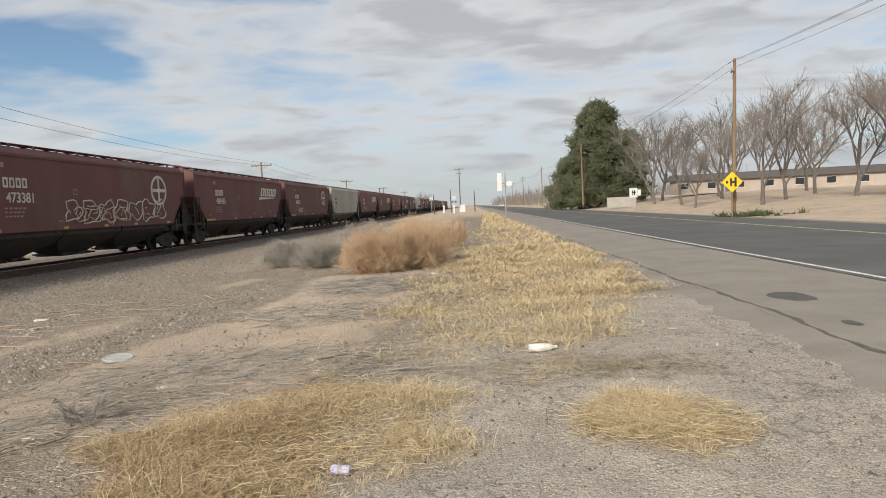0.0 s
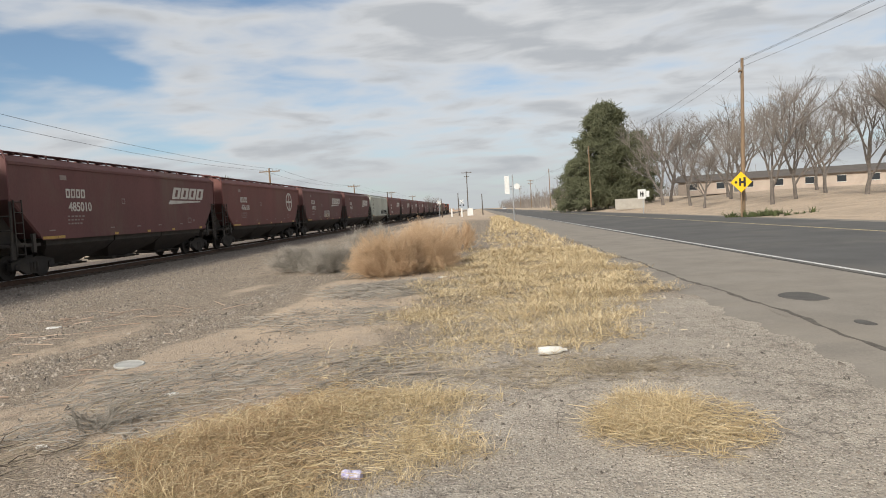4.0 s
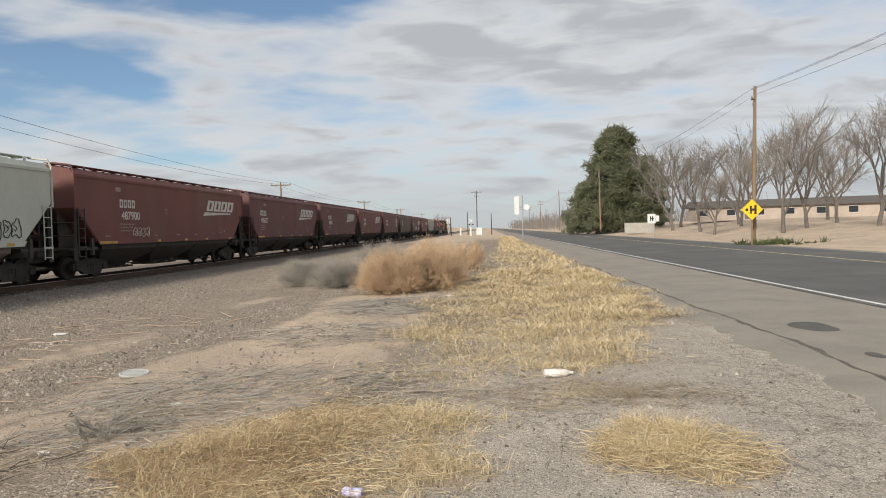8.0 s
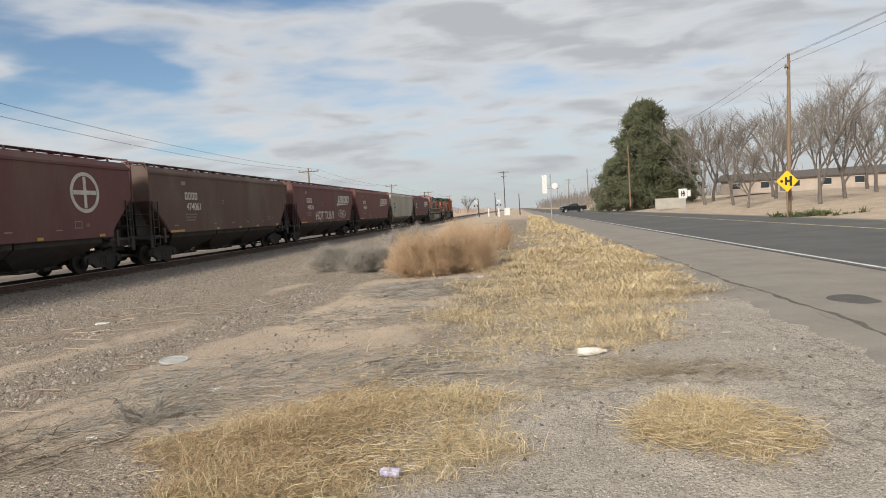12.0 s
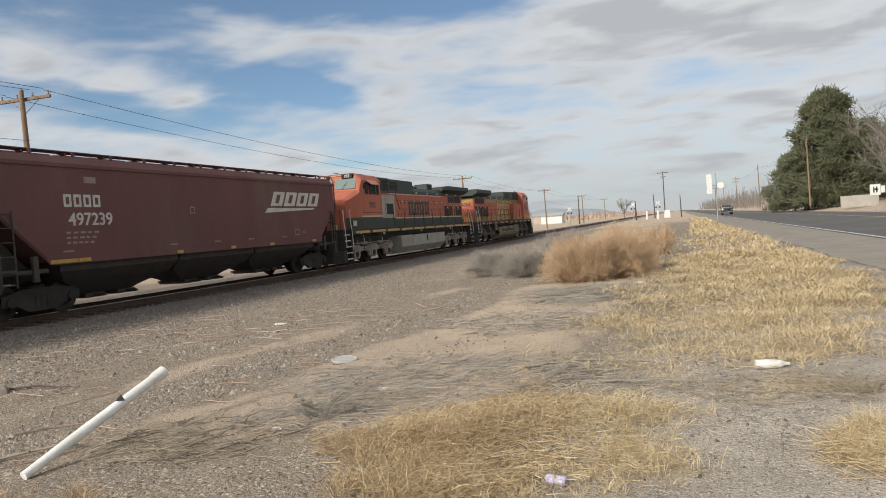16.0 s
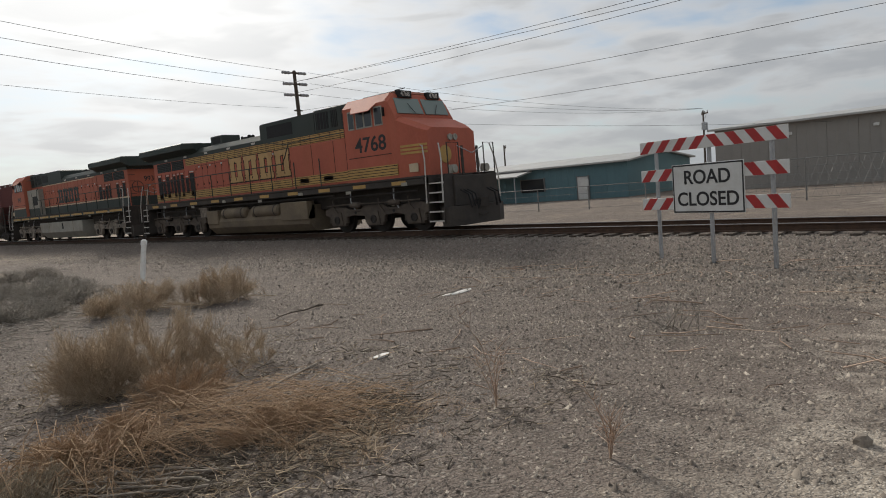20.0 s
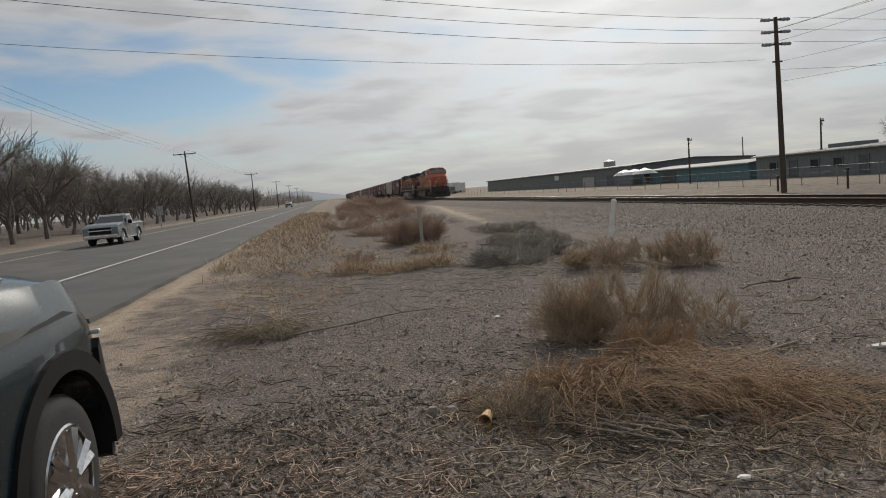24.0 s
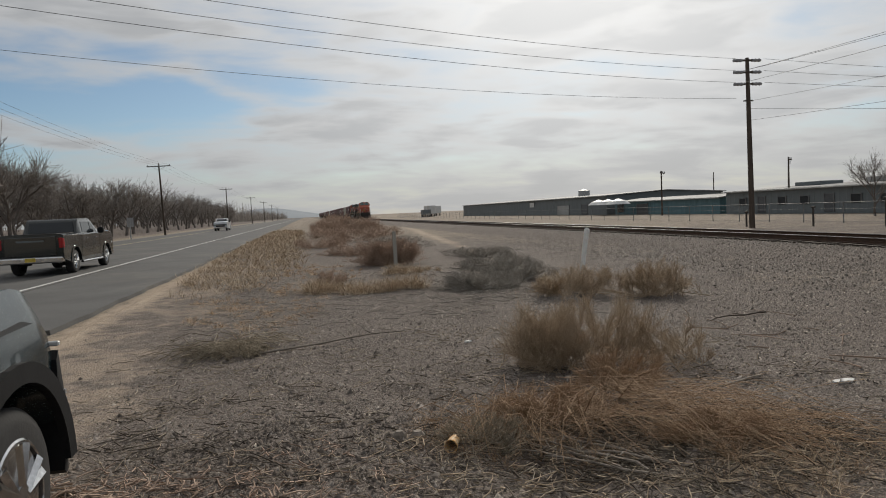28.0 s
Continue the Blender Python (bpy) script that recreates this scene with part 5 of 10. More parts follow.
        g, my, mz = G(), 5.6, 3.05

        def ring(k):
            return [(my + 0.82 * k * math.cos(a), mz + 0.75 * k * math.sin(a)) for a in np.linspace(0, 2 * math.pi, 36, endpoint=False)]
        outer, inner = ring(1.0), ring(0.82)
        for k in range(36):
            j = (k + 1) % 36
            g.raw([(xs + e, *p) for e in (0, 0.006) for p in (outer[k], outer[j], inner[j], inner[k])], [(0, 1, 2, 3), (7, 6, 5, 4), (0, 4, 5, 1), (2, 6, 7, 3)])
        g.box(xs, xs + 0.006, my - 0.08, my + 0.08, mz - 0.58, mz + 0.58)
        for d in (-1, 1):
            g.box(xs, xs + 0.006, *sorted((my + d * 0.08, my + d * 0.64)), mz - 0.08, mz + 0.08)
        part("company_mark", g, M["lwhite"], h, "pale round company emblem with a cross")
    for y, w in ((-6.6, 0.42), (-5.95, 0.2), (-2.2, 0.14), (0.6, 0.14), (3.1, 0.14), (6.4, 0.16)):
        rs = part("reflector_strip", shared("reflector%d" % int(w * 100), lambda: G().box(bw + 0.026, bw + 0.032, -w, w, sill - 0.05, sill + 0.05), M["reflector"]), M["reflector"], h, "dull yellow reflective tape")
        rs.location = (0, y, 0)
    gx = xs + 0.004
    if graffiti == "words":
        lettering("graffiti_words", "HOT TUB II", 0.92, face @ Matrix.Translation((-0.85, 1.87, 0)), M["lwhite"], h, "pale spray-painted letters", wide=1.12)
        scrawl(h, 3.2, 5.7, 1.6, 2.4, gx, M["lwhite"], 4, 4)
    elif graffiti == "large":
        scrawl(h, -2.2, 6.2, 1.5, 2.6, gx, M["lwhite"], 12, 7, 0.03)
        scrawl(h, -1.6, 2.4, 1.55, 2.3, gx + 0.006, M["lcream"], 13, 4, 0.022)
    elif graffiti == "small":
        scrawl(h, -4.5, -3.1, 1.62, 2.1, gx, M["lwhite"], 21, 4, 0.016)
    elif graffiti == "tall":
        scrawl(h, -0.67, 1.74, 1.55, 2.33, gx, M["lwhite"], 33, 4, 0.028)
        scrawl(h, -0.47, 1.54, 1.55, 2.02, gx + 0.006, M["lcream"], 34, 3, 0.024)
    elif graffiti == "dark":
        scrawl(h, 1.2, 6.9, 1.6, 2.3, gx, M["sign_black"], 17, 13, 0.02, "dark spray-painted graffiti outlines")
    return h


STRIPES_LOW, STRIPES_HIGH = (1.97, 2.33), (3.60, 3.93)


def loco(number, scheme):
    """A six-axle road locomotive with a wide cab, 23 m long; the cab end points along +y, its front coupler near y = 0."""
    old = scheme == "green"
    O = M["orange2"] if old else M["orange"]
    DK = M["lgreen"]
    L = thing("locomotive", pose(0, 0, 0), "orange and dark green freight locomotive with dark green lower band" if old else "orange freight locomotive with yellow stripes and dark green roof", "locomotive", "locomotives of the train")

    def plate(name, s, x, y0, y1, z0, z1, material, parent=None, label="", e=0.012, c=0.0):
        """A thin plate proud of a side face that lies at x."""
        return part(name, G().box(min(s * x, s * (x + e)), max(s * x, s * (x + e)), y0, y1, z0, z1, c), material, parent or L, label)
    # underframe, walkway and sill
    part("centre_sill", G().box(-0.8, 0.8, -22.0, -1.5, 0.95, 1.62, 0.03), M["under"], L, "dark centre sill and traction gear")
    part("underframe", G().box(-1.5, 1.5, -21.9, -1.55, 1.58, 1.80, 0.02), DK if old else M["under"], L, "dark side sill")
    part("walkway", G().box(-1.53, 1.53, -22.0, -1.45, 1.80, 1.87, 0.012), M["under"], L)
    for s in (-1, 1):
        for k in range(10):
            y = -20.9 + k * 2.02
            plate("sill_reflector", s, 1.5, y - (0.85 if old else 0.34), y + (0.85 if old else 0.34), 1.63, 1.755, M["lyellow"], None, "yellow sill tape", 0.006)
        for k in range(7):
            plate("sill_label", s, 1.5, -20.0 + 2.9 * k, -19.72 + 2.9 * k, 1.585 - 0.12 * (k % 2), 1.70 - 0.12 * (k % 2), M["lgrey"], None, "small pale sill plate", 0.008)
        g = G().tube([(s * 1.36, -17.0, 1.48), (s * 1.38, -12.0, 1.45), (s * 1.38, -6.4, 1.47)], 0.035, 6).tube([(s * 1.3, -21.2, 1.40), (s * 1.32, -17.0, 1.36)], 0.03, 6).tube([(s * 1.3, -6.6, 1.36), (s * 1.32, -2.0, 1.40)], 0.03, 6)
        part("brake_pipe", g, M["bogie_dark"], L, "pipes along the sill")
        for y in (-20.6, -18.2, -5.6, -3.3):
            part("sand_pipe", G().tube([(s * 1.2, y, 1.55), (s * 1.27, y + 0.05, 1.2), (s * 1.16, y + 0.15, 0.85)], 0.028, 6), M["galv"], L, "pale sand hose")
    # end platforms, steps and pilots
    for y, d in ((-0.45, 1), (-22.95, -1)):
        pl = part("pilot", G().prism([(-1.45, -0.45), (1.45, -0.45), (1.45, -0.12), (0.9, 0.12), (-0.9, 0.12), (-1.45, -0.12)], "z", 0.16, 0.78).box(-1.0, 1.0, -1.1, -0.2, 0.78, 1.78, 0.02), M["under"], L, "black pilot plow")
        pl.matrix_local = pose(0, y, 0, 0, 0, 0 if d > 0 else 180)
        coupler(L, y - d * 0.25, d)
        for k, x in enumerate((-0.75, -0.55, 0.5, 0.68, 0.85)):
            part("air_hose", G().tube([(x, y - d * 0.1, 1.3), (x, y + d * 0.22, 1.15), (x * 0.95, y + d * 0.3, 0.75 - 0.05 * (k % 3)), (x * 0.8, y + d * 0.35, 0.95)], 0.028, 6), M["lblack"], L, "black coupling hose")
        c = y - d * 0.65
        for s in (-1, 1):
            g = G()
            for q in (-0.34, 0.34):
                g.prism([(s * 0.98, 0.32), (s * 1.5, 0.28), (s * 1.52, 0.42), (s * 1.36, 1.86), (s * 0.98, 1.86)], "y", c + q - 0.015, c + q + 0.015)
            g.box(s * 0.96 - 0.02, s * 0.96 + 0.02, c - 0.34, c + 0.34, 0.3, 1.86)
            sl = part("step_ladder", g, M["under"], L, "steel boarding steps")
            for k in range(5):
                z, o = 0.36 + 0.31 * k, 1.49 - 0.03 * k
                part("tread", G().box(min(s * 1.0, s * o), max(s * 1.0, s * o), c - 0.32, c + 0.32, z - 0.03, z), M["under"], sl)
                part("tread_edge", G().box(min(s * o, s * (o + 0.02)), max(s * o, s * (o + 0.02)), c - 0.32, c + 0.32, z - 0.035, z + 0.012), M["lwhite"], sl, "white painted tread edge")
            for q in (-0.36, 0.36):
                g = G().tube([(s * 1.53, c + q, 0.95), (s * 1.5, c + q, 1.75), (s * 1.42, c + q - d * 0.05, 2.35), (s * 1.34, c + q - d * 0.18, 2.86)] + ([(s * 1.34, c + q - d * 0.4, 2.9)] if q * d < 0 else []), 0.024, 6)
                part("grab_rail", g, M["lwhite"], L, "pale grab rail beside the steps")
        for x in (-0.95, 0.95):
            part("end_railing", G().tube([(x - 0.32, y - d * 0.25, 1.85), (x - 0.32, y - d * 0.25, 2.85), (x + 0.25, y - d * 0.25, 2.85), (x + 0.25, y - d * 0.25, 1.85)], 0.022, 6), M["under"], L)
            part("end_post", G().box(x * 0.42 - 0.05, x * 0.42 + 0.05, y - d * 0.3 - 0.02, y - d * 0.3 + 0.02, 1.8, 2.75), M["pole_wood"] if d < 0 else M["under"], L, "rusty end post")
        part("chain", G().tube([(-0.7, y - d * 0.25, 2.75), (0, y - d * 0.2, 2.5), (0.7, y - d * 0.25, 2.75)], 0.018, 5), M["galv"], L)
    for y in (-4.44, -19.25):
        bogie(L, y, three=True, dusty=old)
    # fuel tank and air reservoirs
    if old:
        part("fuel_tank", G().prism([(-1.5, 1.30), (-1.5, 0.62), (-1.15, 0.22), (1.15, 0.22), (1.5, 0.62), (1.5, 1.30)], "y", -15.6, -7.8), M["lgrey"], L, "grey dusty fuel tank")
        for s in (-1, 1):
            plate("tank_gauge", s, 1.5, -12.25, -12.05, 0.82, 1.22, M["lblack"], None, "dark fuel gauge slot")
            for y in (-14.0, -9.6):
                plate("tank_weld", s, 1.5, y - 0.015, y + 0.015, 0.62, 1.29, M["tank_tan"], None, "vertical weld seam", 0.01)
    else:
        part("fuel_tank", G().prism([(-1.2, 1.2), (-1.46, 0.72), (-1.42, 0.46), (-1.1, 0.16), (1.1, 0.16), (1.42, 0.46), (1.46, 0.72), (1.2, 1.2)], "y", -15.75, -7.95), M["tank_tan"], L, "dusty brown fuel tank")
        for s in (-1, 1):
            for y0, y1, z1 in ((-9.75, -7.95, 1.36), (-15.75, -14.77, 1.26)):
                part("tank_box", G().box(min(s * 1.1, s * 1.5), max(s * 1.1, s * 1.5), y0, y1, 0.62, z1, 0.03), M["tank_tan"], L, "dusty brown tank box")
            for y0, y1 in ((-11.98, -9.97), (-14.47, -12.48)):
                part("air_reservoir", G().lathe((s * 1.28, (y0 + y1) / 2, 1.08), "y", [(y0 / 2 - y1 / 2, 0.0), (y0 / 2 - y1 / 2, 0.16), (y0 / 2 - y1 / 2 + 0.07, 0.25), (y1 / 2 - y0 / 2 - 0.07, 0.25), (y1 / 2 - y0 / 2, 0.16), (y1 / 2 - y0 / 2, 0.0)], 20), M["tank_tan"], L, "dusty cylindrical air reservoir", True)
                for e in (0.28, y1 - y0 - 0.28):
                    part("reservoir_strap", G().lathe((s * 1.28, y0 + e, 1.08), "y", [(-0.03, 0.0), (-0.03, 0.262), (0.03, 0.262), (0.03, 0.0)], 20), M["under"], L)
            g = G()
            for k in range(5):
                g.lathe((s * 1.3, -16.55 + 0.14 * k, 1.2), "z", [(-0.22, 0.0), (-0.22, 0.06), (0.2, 0.06), (0.22, 0.0)], 8)
            part("air_dryer", g.box(min(s * 1.15, s * 1.38), max(s * 1.15, s * 1.38), -16.65, -15.9, 1.38, 1.45), M["truck_light"], L, "dusty air dryer cylinders")
    # cab
    ring = lambda y, w, zs, wt, zt: [(-w, y, 1.87), (w, y, 1.87), (w, y, zs), (wt, y, zt), (-wt, y, zt), (-w, y, zs)]
    cab = part("cab", G().loft([ring(-5.27, 1.52, 4.50, 1.22, 4.80), ring(-3.05, 1.52, 4.50, 1.22, 4.80), ring(-2.92, 1.50, 4.46, 1.18, 4.74), ring(-2.62, 1.50, 3.93, 1.45, 3.97)]), O, L, "orange wide cab")
    part("cab_roof", G().prism([(-1.2, 4.80), (1.2, 4.80), (0.9, 4.87), (-0.9, 4.87)], "y", -5.2, -3.0), M["roof_orange"], cab, "sun-faded pale orange roof")
    part("roof_gear", G().box(-0.75, 0.75, -4.95, -3.35, 4.87, 4.93, 0.02), M["lblack"], cab, "dark roof equipment")
    part("roof_aerial", G().tube([(0.3, -3.7, 4.93), (0.3, -3.7, 5.03), (0.3, -3.2, 5.03)], 0.018, 5), M["lblack"], cab)
    # nose
    nring = lambda y, w, z, k: [(-w, y, 1.87), (w, y, 1.87), (w, y, z - k), (w - 0.22, y, z), (-w + 0.22, y, z), (-w, y, z - k)]
    nose = part("nose", G().loft([nring(-2.63, 1.5, 3.93, 0.12), nring(-2.3, 1.46, 3.82, 0.16), nring(-1.75, 1.36, 3.58, 0.14), nring(-1.47, 1.22, 3.44, 0.12)]), O, L, "orange angled nose")
    for x in (-0.13, 0.13):
        part("headlight", G().lathe((x, -1.47, 3.12), "y", [(0, 0.0), (0, 0.11), (0.06, 0.11), (0.06, 0.085), (0.03, 0.0)], 14), M["lgrey"], nose, "round headlight")
    part("nose_door", G().box(-0.78, -0.15, -1.48, -1.455, 1.95, 3.0, 0.01), O, nose, "nose door")
    part("nose_emblem", G().lathe((0.4, -1.465, 2.55), "y", [(-0.01, 0.0), (-0.01, 0.3), (0.012, 0.3), (0.012, 0.0)], 20), M["lcream"] if old else M["lyellow"], nose, "pale round nose emblem")
    for s in (-1, 1):
        part("ditch_light", G().lathe((s * 0.85, -0.75, 2.0), "y", [(-0.12, 0.0), (-0.12, 0.13), (0.06, 0.13), (0.06, 0.0)], 14).box(s * 0.85 - 0.15, s * 0.85 + 0.15, -0.87, -0.75, 1.87, 2.14, 0.01), M["lgrey"], L, "paired ditch light in its box")
    for s in (-1, 1):
        a, b = (0.06, 1.26) if s > 0 else (-1.26, -0.06)
        part("windshield", G().raw([(a, -2.66, 4.03), (b * 1.06 if abs(b) > 1 else b, -2.66, 4.03), (b, -2.905, 4.58), (a * 1.0 if abs(a) < 1 else a, -2.905, 4.58), (a, -2.60, 4.05), (b * 1.06 if abs(b) > 1 else b, -2.60, 4.05), (b, -2.855, 4.60), (a, -2.855, 4.60)],
             [(0, 1, 2, 3), (4, 5, 6, 7), (0, 1, 5, 4), (1, 2, 6, 5), (2, 3, 7, 6), (3, 0, 4, 7)]), M["windshield"], cab, "angled windshield pane")
        part("wiper", G().tube([(s * 0.5, -2.57, 4.05), (s * 0.75, -2.7, 4.4)], 0.012, 4), M["lblack"], cab, "black windshield wiper")
        nb = part("number_board", G().box(s * 0.72 - 0.32, s * 0.72 + 0.32, -2.96, -2.80, 4.62, 4.86, 0.01), M["lblack"], cab, "black number board")
        lettering("board_number", number, 0.22, Matrix.Translation((s * 0.72, -2.797, 4.74)) @ Matrix(((-1, 0, 0, 0), (0, 0, 1, 0), (0, 1, 0, 0), (0, 0, 0, 1))), M["lwhite"], nb, "white figures")
        # side windows in pale frames
        for y0, y1, n in ((-5.0, -4.66, 1), (-4.58, -3.72, 2), (-3.62, -3.2, 1)):
            fr = plate("window_frame", s, 1.515, y0, y1, 3.72, 4.38, M["lgrey"] if not old else M["lblack"], cab, "pale aluminium window frame" if not old else "dark window frame", 0.016)
            w = (y1 - y0) / n
            for k in range(n):
                plate("side_window", s, 1.53, y0 + k * w + 0.045, y0 + (k + 1) * w - 0.045, 3.77, 4.33, M["window"], fr, "dark side window", 0.006)
        part("sunshade", G().raw([(s * 1.52, -4.75, 4.50), (s * 1.52, -3.45, 4.50), (s * 1.76, -3.62, 4.26), (s * 1.76, -4.58, 4.26), (s * 1.52, -4.75, 4.47), (s * 1.52, -3.45, 4.47), (s * 1.76, -3.62, 4.235), (s * 1.76, -4.58, 4.235)],
             [(0, 1, 2, 3), (7, 6, 5, 4), (0, 4, 5, 1), (1, 5, 6, 2), (2, 6, 7, 3), (3, 7, 4, 0)]), O if not old else M["roof_orange"], cab, "sloping sunshade over the window")
        turn_ = Matrix(((0, 0, 1, 0), (1, 0, 0, 0), (0, 1, 0, 0), (0, 0, 0, 1))) if s > 0 else Matrix(((0, 0, -1, 0), (-1, 0, 0, 0), (0, 1, 0, 0), (0, 0, 0, 1)))
        lettering("road_number", number, 0.46 if old else 0.72, Matrix.Translation((s * 1.523, -4.05 if old else -3.92, 3.12)) @ turn_, M["sign_black"], cab, "black road number", 1.12)
        plate("cab_seam", s, 1.52, -5.1, -2.9, 2.71, 2.735, M["seam"], cab, "", 0.006)
        plate("cab_seam", s, 1.52, -5.26, -5.24, 2.0, 4.4, M["seam"], cab, "", 0.006)
        plate("notice_plate", s, 1.42, -2.2, -1.8, 2.02, 2.3, M["lcream"], nose, "pale notice panel", 0.03)
        part("mirror", G().box(s * 1.56 - 0.05, s * 1.56 + 0.05, -3.12, -3.08, 4.0, 4.3, 0.01), M["lblack"], cab, "small side mirror")
    # hood and its roof
    part("hood_body", G().box(-0.95, 0.95, -21.75, -5.27, 1.87, 3.95), O, L, "orange engine hood")
    part("hood_top", G().loft([[(-0.958, y, 3.94), (0.958, y, 3.94), (0.958, y, 4.12), (0.74, y, 4.36), (-0.74, y, 4.36), (-0.958, y, 4.12)] for y in (-21.75, -5.28)]), DK, L, "dark green hood top")
    part("equipment_hood", G().prism([(-11.42, 3.93), (-11.42, 4.70), (-11.3, 4.76), (-7.64, 4.78), (-7.64, 3.93)], "x", -0.97, 0.97), DK, L, "raised dark green equipment hood")
    part("vent_hood", G().box(-0.985, 0.985, -7.62, -5.28, 3.93, 4.82, 0.02), DK, L, "dark green vent housing behind the cab")
    part("exhaust_stack", G().box(-0.5, 0.5, -16.39, -15.35, 4.34, 4.82, 0.03), DK, L, "boxed exhaust stack")
    for s in (-1, 1):
        plate("stack_opening", s, 0.5, -16.2, -15.5, 4.45, 4.74, M["lblack"], None, "dark exhaust opening", 0.008)
    hn = part("horn", G().box(-0.05, 0.05, -14.2, -13.75, 4.35, 4.44), M["lblack"], L, "three-chime air horn")
    for dy, dx, d in ((-0.1, 0.0, -1), (0.12, 0.12, 1), (0.08, -0.1, 1)):
        part("trumpet", G().lathe((dx, -13.97 + dy, 4.52), "y", [(-0.2 * d, 0.0), (-0.2 * d, 0.035), (0.12 * d, 0.04), (0.27 * d, 0.11), (0.24 * d, 0.0)], 10), M["lblack"], hn)
    # radiator cab with overhanging wings, cut on a slant at the front
    part("radiator_wing", G().loft([[(-k * 1.0, y, 4.12), (-k * 1.45, y, 4.36), (-k * 1.45, y, zt - 0.04), (-k * 1.36, y, zt), (k * 1.36, y, zt), (k * 1.45, y, zt - 0.04), (k * 1.45, y, 4.36), (k * 1.0, y, 4.12)] for y, k, zt in ((-22.2, 1.0, 4.66), (-17.6, 1.0, 4.66), (-17.1, 0.72, 4.62))]), DK, L, "dark green overhanging radiator wings")
    part("rear_light", G().lathe((0, -22.2, 4.42), "y", [(0, 0.0), (-0.05, 0.1), (0.0, 0.12), (0.02, 0.0)], 12), M["lgrey"], L, "rear headlight")
    for s in (-1, 1):
        for y0, y1 in ((-21.32, -19.8), (-19.7, -18.45)):
            gr = plate("radiator_grille", s, 0.95, y0, y1, 3.46, 3.92, M["lblack"], None, "black radiator grille", 0.010)
            for k in range(5):
                plate("louvre", s, 0.96, y0 + 0.02, y1 - 0.02, 3.50 + 0.085 * k, 3.53 + 0.085 * k, DK, gr, "", 0.014)
        for k, (y0, y1) in enumerate(((-21.35, -21.0), (-20.86, -20.56), (-20.44, -20.12), (-19.97, -19.78), (-19.66, -19.42), (-19.25, -19.03), (-18.86, -18.56), (-18.37, -18.08), (-17.94, -17.5))):
            if old and k in (3, 4):
                continue
            zt, zb = (3.22, 3.0, 3.2, 3.05, 3.18, 3.2, 3.2, 3.02, 3.22)[k], (2.06, 2.2, 2.1, 2.3, 2.12, 2.12, 2.12, 2.24, 2.06)[k]
            dr = plate("vent_door", s, 0.95, y0 - 0.05, y1 + 0.05, 1.95, 3.36, O, None, "narrow hood door", 0.014, 0.004)
            vt = plate("door_vent", s, 0.964, y0, y1, zb, zt, M["lblack"], dr, "black louvred vent", 0.006)
            for q in (y0 - 0.045, y1 + 0.045):
                plate("door_edge", s, 0.964, q - 0.008, q + 0.008, 1.97, 3.35, M["seam"], dr, "", 0.004)
            plate("door_label", s, 0.964, y0 + 0.02, y1 - 0.02, zt + 0.04, zt + 0.09, M["lwhite"], dr, "small white label", 0.004)
        # hood doors with dark gaps between them
        k, y = 0, -17.3
        while y < -5.9:
            w = (0.62, 0.5, 0.74, 0.58)[k % 4]
            if not (not old and y > -9.3) and not (old and y > -8.0):
                hd = plate("hood_door", s, 0.95, y + 0.014, y + w - 0.014, 2.36 if old else 1.95, 3.86, O, None, "orange hood door", 0.013, 0.003)
                plate("door_gap", s, 0.95, y - 0.014, y + 0.014, 1.95, 3.9, M["seam"], hd, "dark gap between doors", 0.005)
                for z in (2.55, 3.3):
                    plate("door_latch", s, 0.963, y + 0.06, y + 0.1, z, z + 0.1, M["lblack"], hd, "", 0.02)
            y += w
            k += 1
        for z in (3.5, 2.45) if old else (3.5, 2.42):
            plate("latch_rail", s, 0.963, -17.2, -9.2 if not old else -7.9, z - 0.008, z + 0.008, M["seam"], None, "", 0.006)
        # equipment grilles
        for y0, y1 in (((-10.9, -9.1),) if not old else ((-8.9, -7.75),)):
            plate("equipment_vent", s, 0.97, y0, y1, 4.12, 4.62, M["lblack"], None, "black equipment grille", 0.008)
        for y0, y1 in ((-7.5, -6.75), (-6.6, -6.2), (-5.95, -5.5)):
            gr = plate("equipment_vent", s, 0.985, y0, y1, 4.06, 4.70, M["lblack"], None, "black vent behind the cab", 0.008)
            for q in range(4):
                plate("vent_bar", s, 0.99, y0 + (q + 0.5) * (y1 - y0) / 4 - 0.012, y0 + (q + 0.5) * (y1 - y0) / 4 + 0.012, 4.08, 4.68, DK, gr, "", 0.012)
        for k in range(8):
            plate("warning_label", s, 0.958, -20.4 + 2.05 * k, -20.1 + 2.05 * k, 4.0, 4.08, M["lwhite"], None, "small white warning label", 0.006)
            plate("warning_label", s, 0.964, -17.0 + 1.05 * k, -16.86 + 1.05 * k, 3.42, 3.49, M["lwhite"], None, "small white warning label", 0.006)
        # lockers beside the cab
        if old:
            part("equipment_locker", G().box(min(s * 0.9, s * 1.32), max(s * 0.9, s * 1.32), -7.57, -5.28, 1.87, 3.74, 0.03), M["lgrey"], L, "grey electrical locker beside the cab")
            plate("locker_grille", s, 1.32, -7.3, -6.35, 2.62, 3.25, M["lblack"], None, "black locker grille")
            plate("locker_seam", s, 1.32, -6.2, -6.17, 2.45, 3.7, M["seam"], None, "", 0.006)
            plate("green_band", s, 1.32, -7.56, -5.29, 1.88, 2.40, DK, None, "dark green lower band", 0.014)
            plate("green_band", s, 0.953, -21.7, -7.6, 1.88, 2.36, DK, None, "dark green lower band", 0.022)
            plate("green_band", s, 1.52, -5.25, -2.65, 1.88, 2.46, DK, cab, "dark green lower band", 0.010)
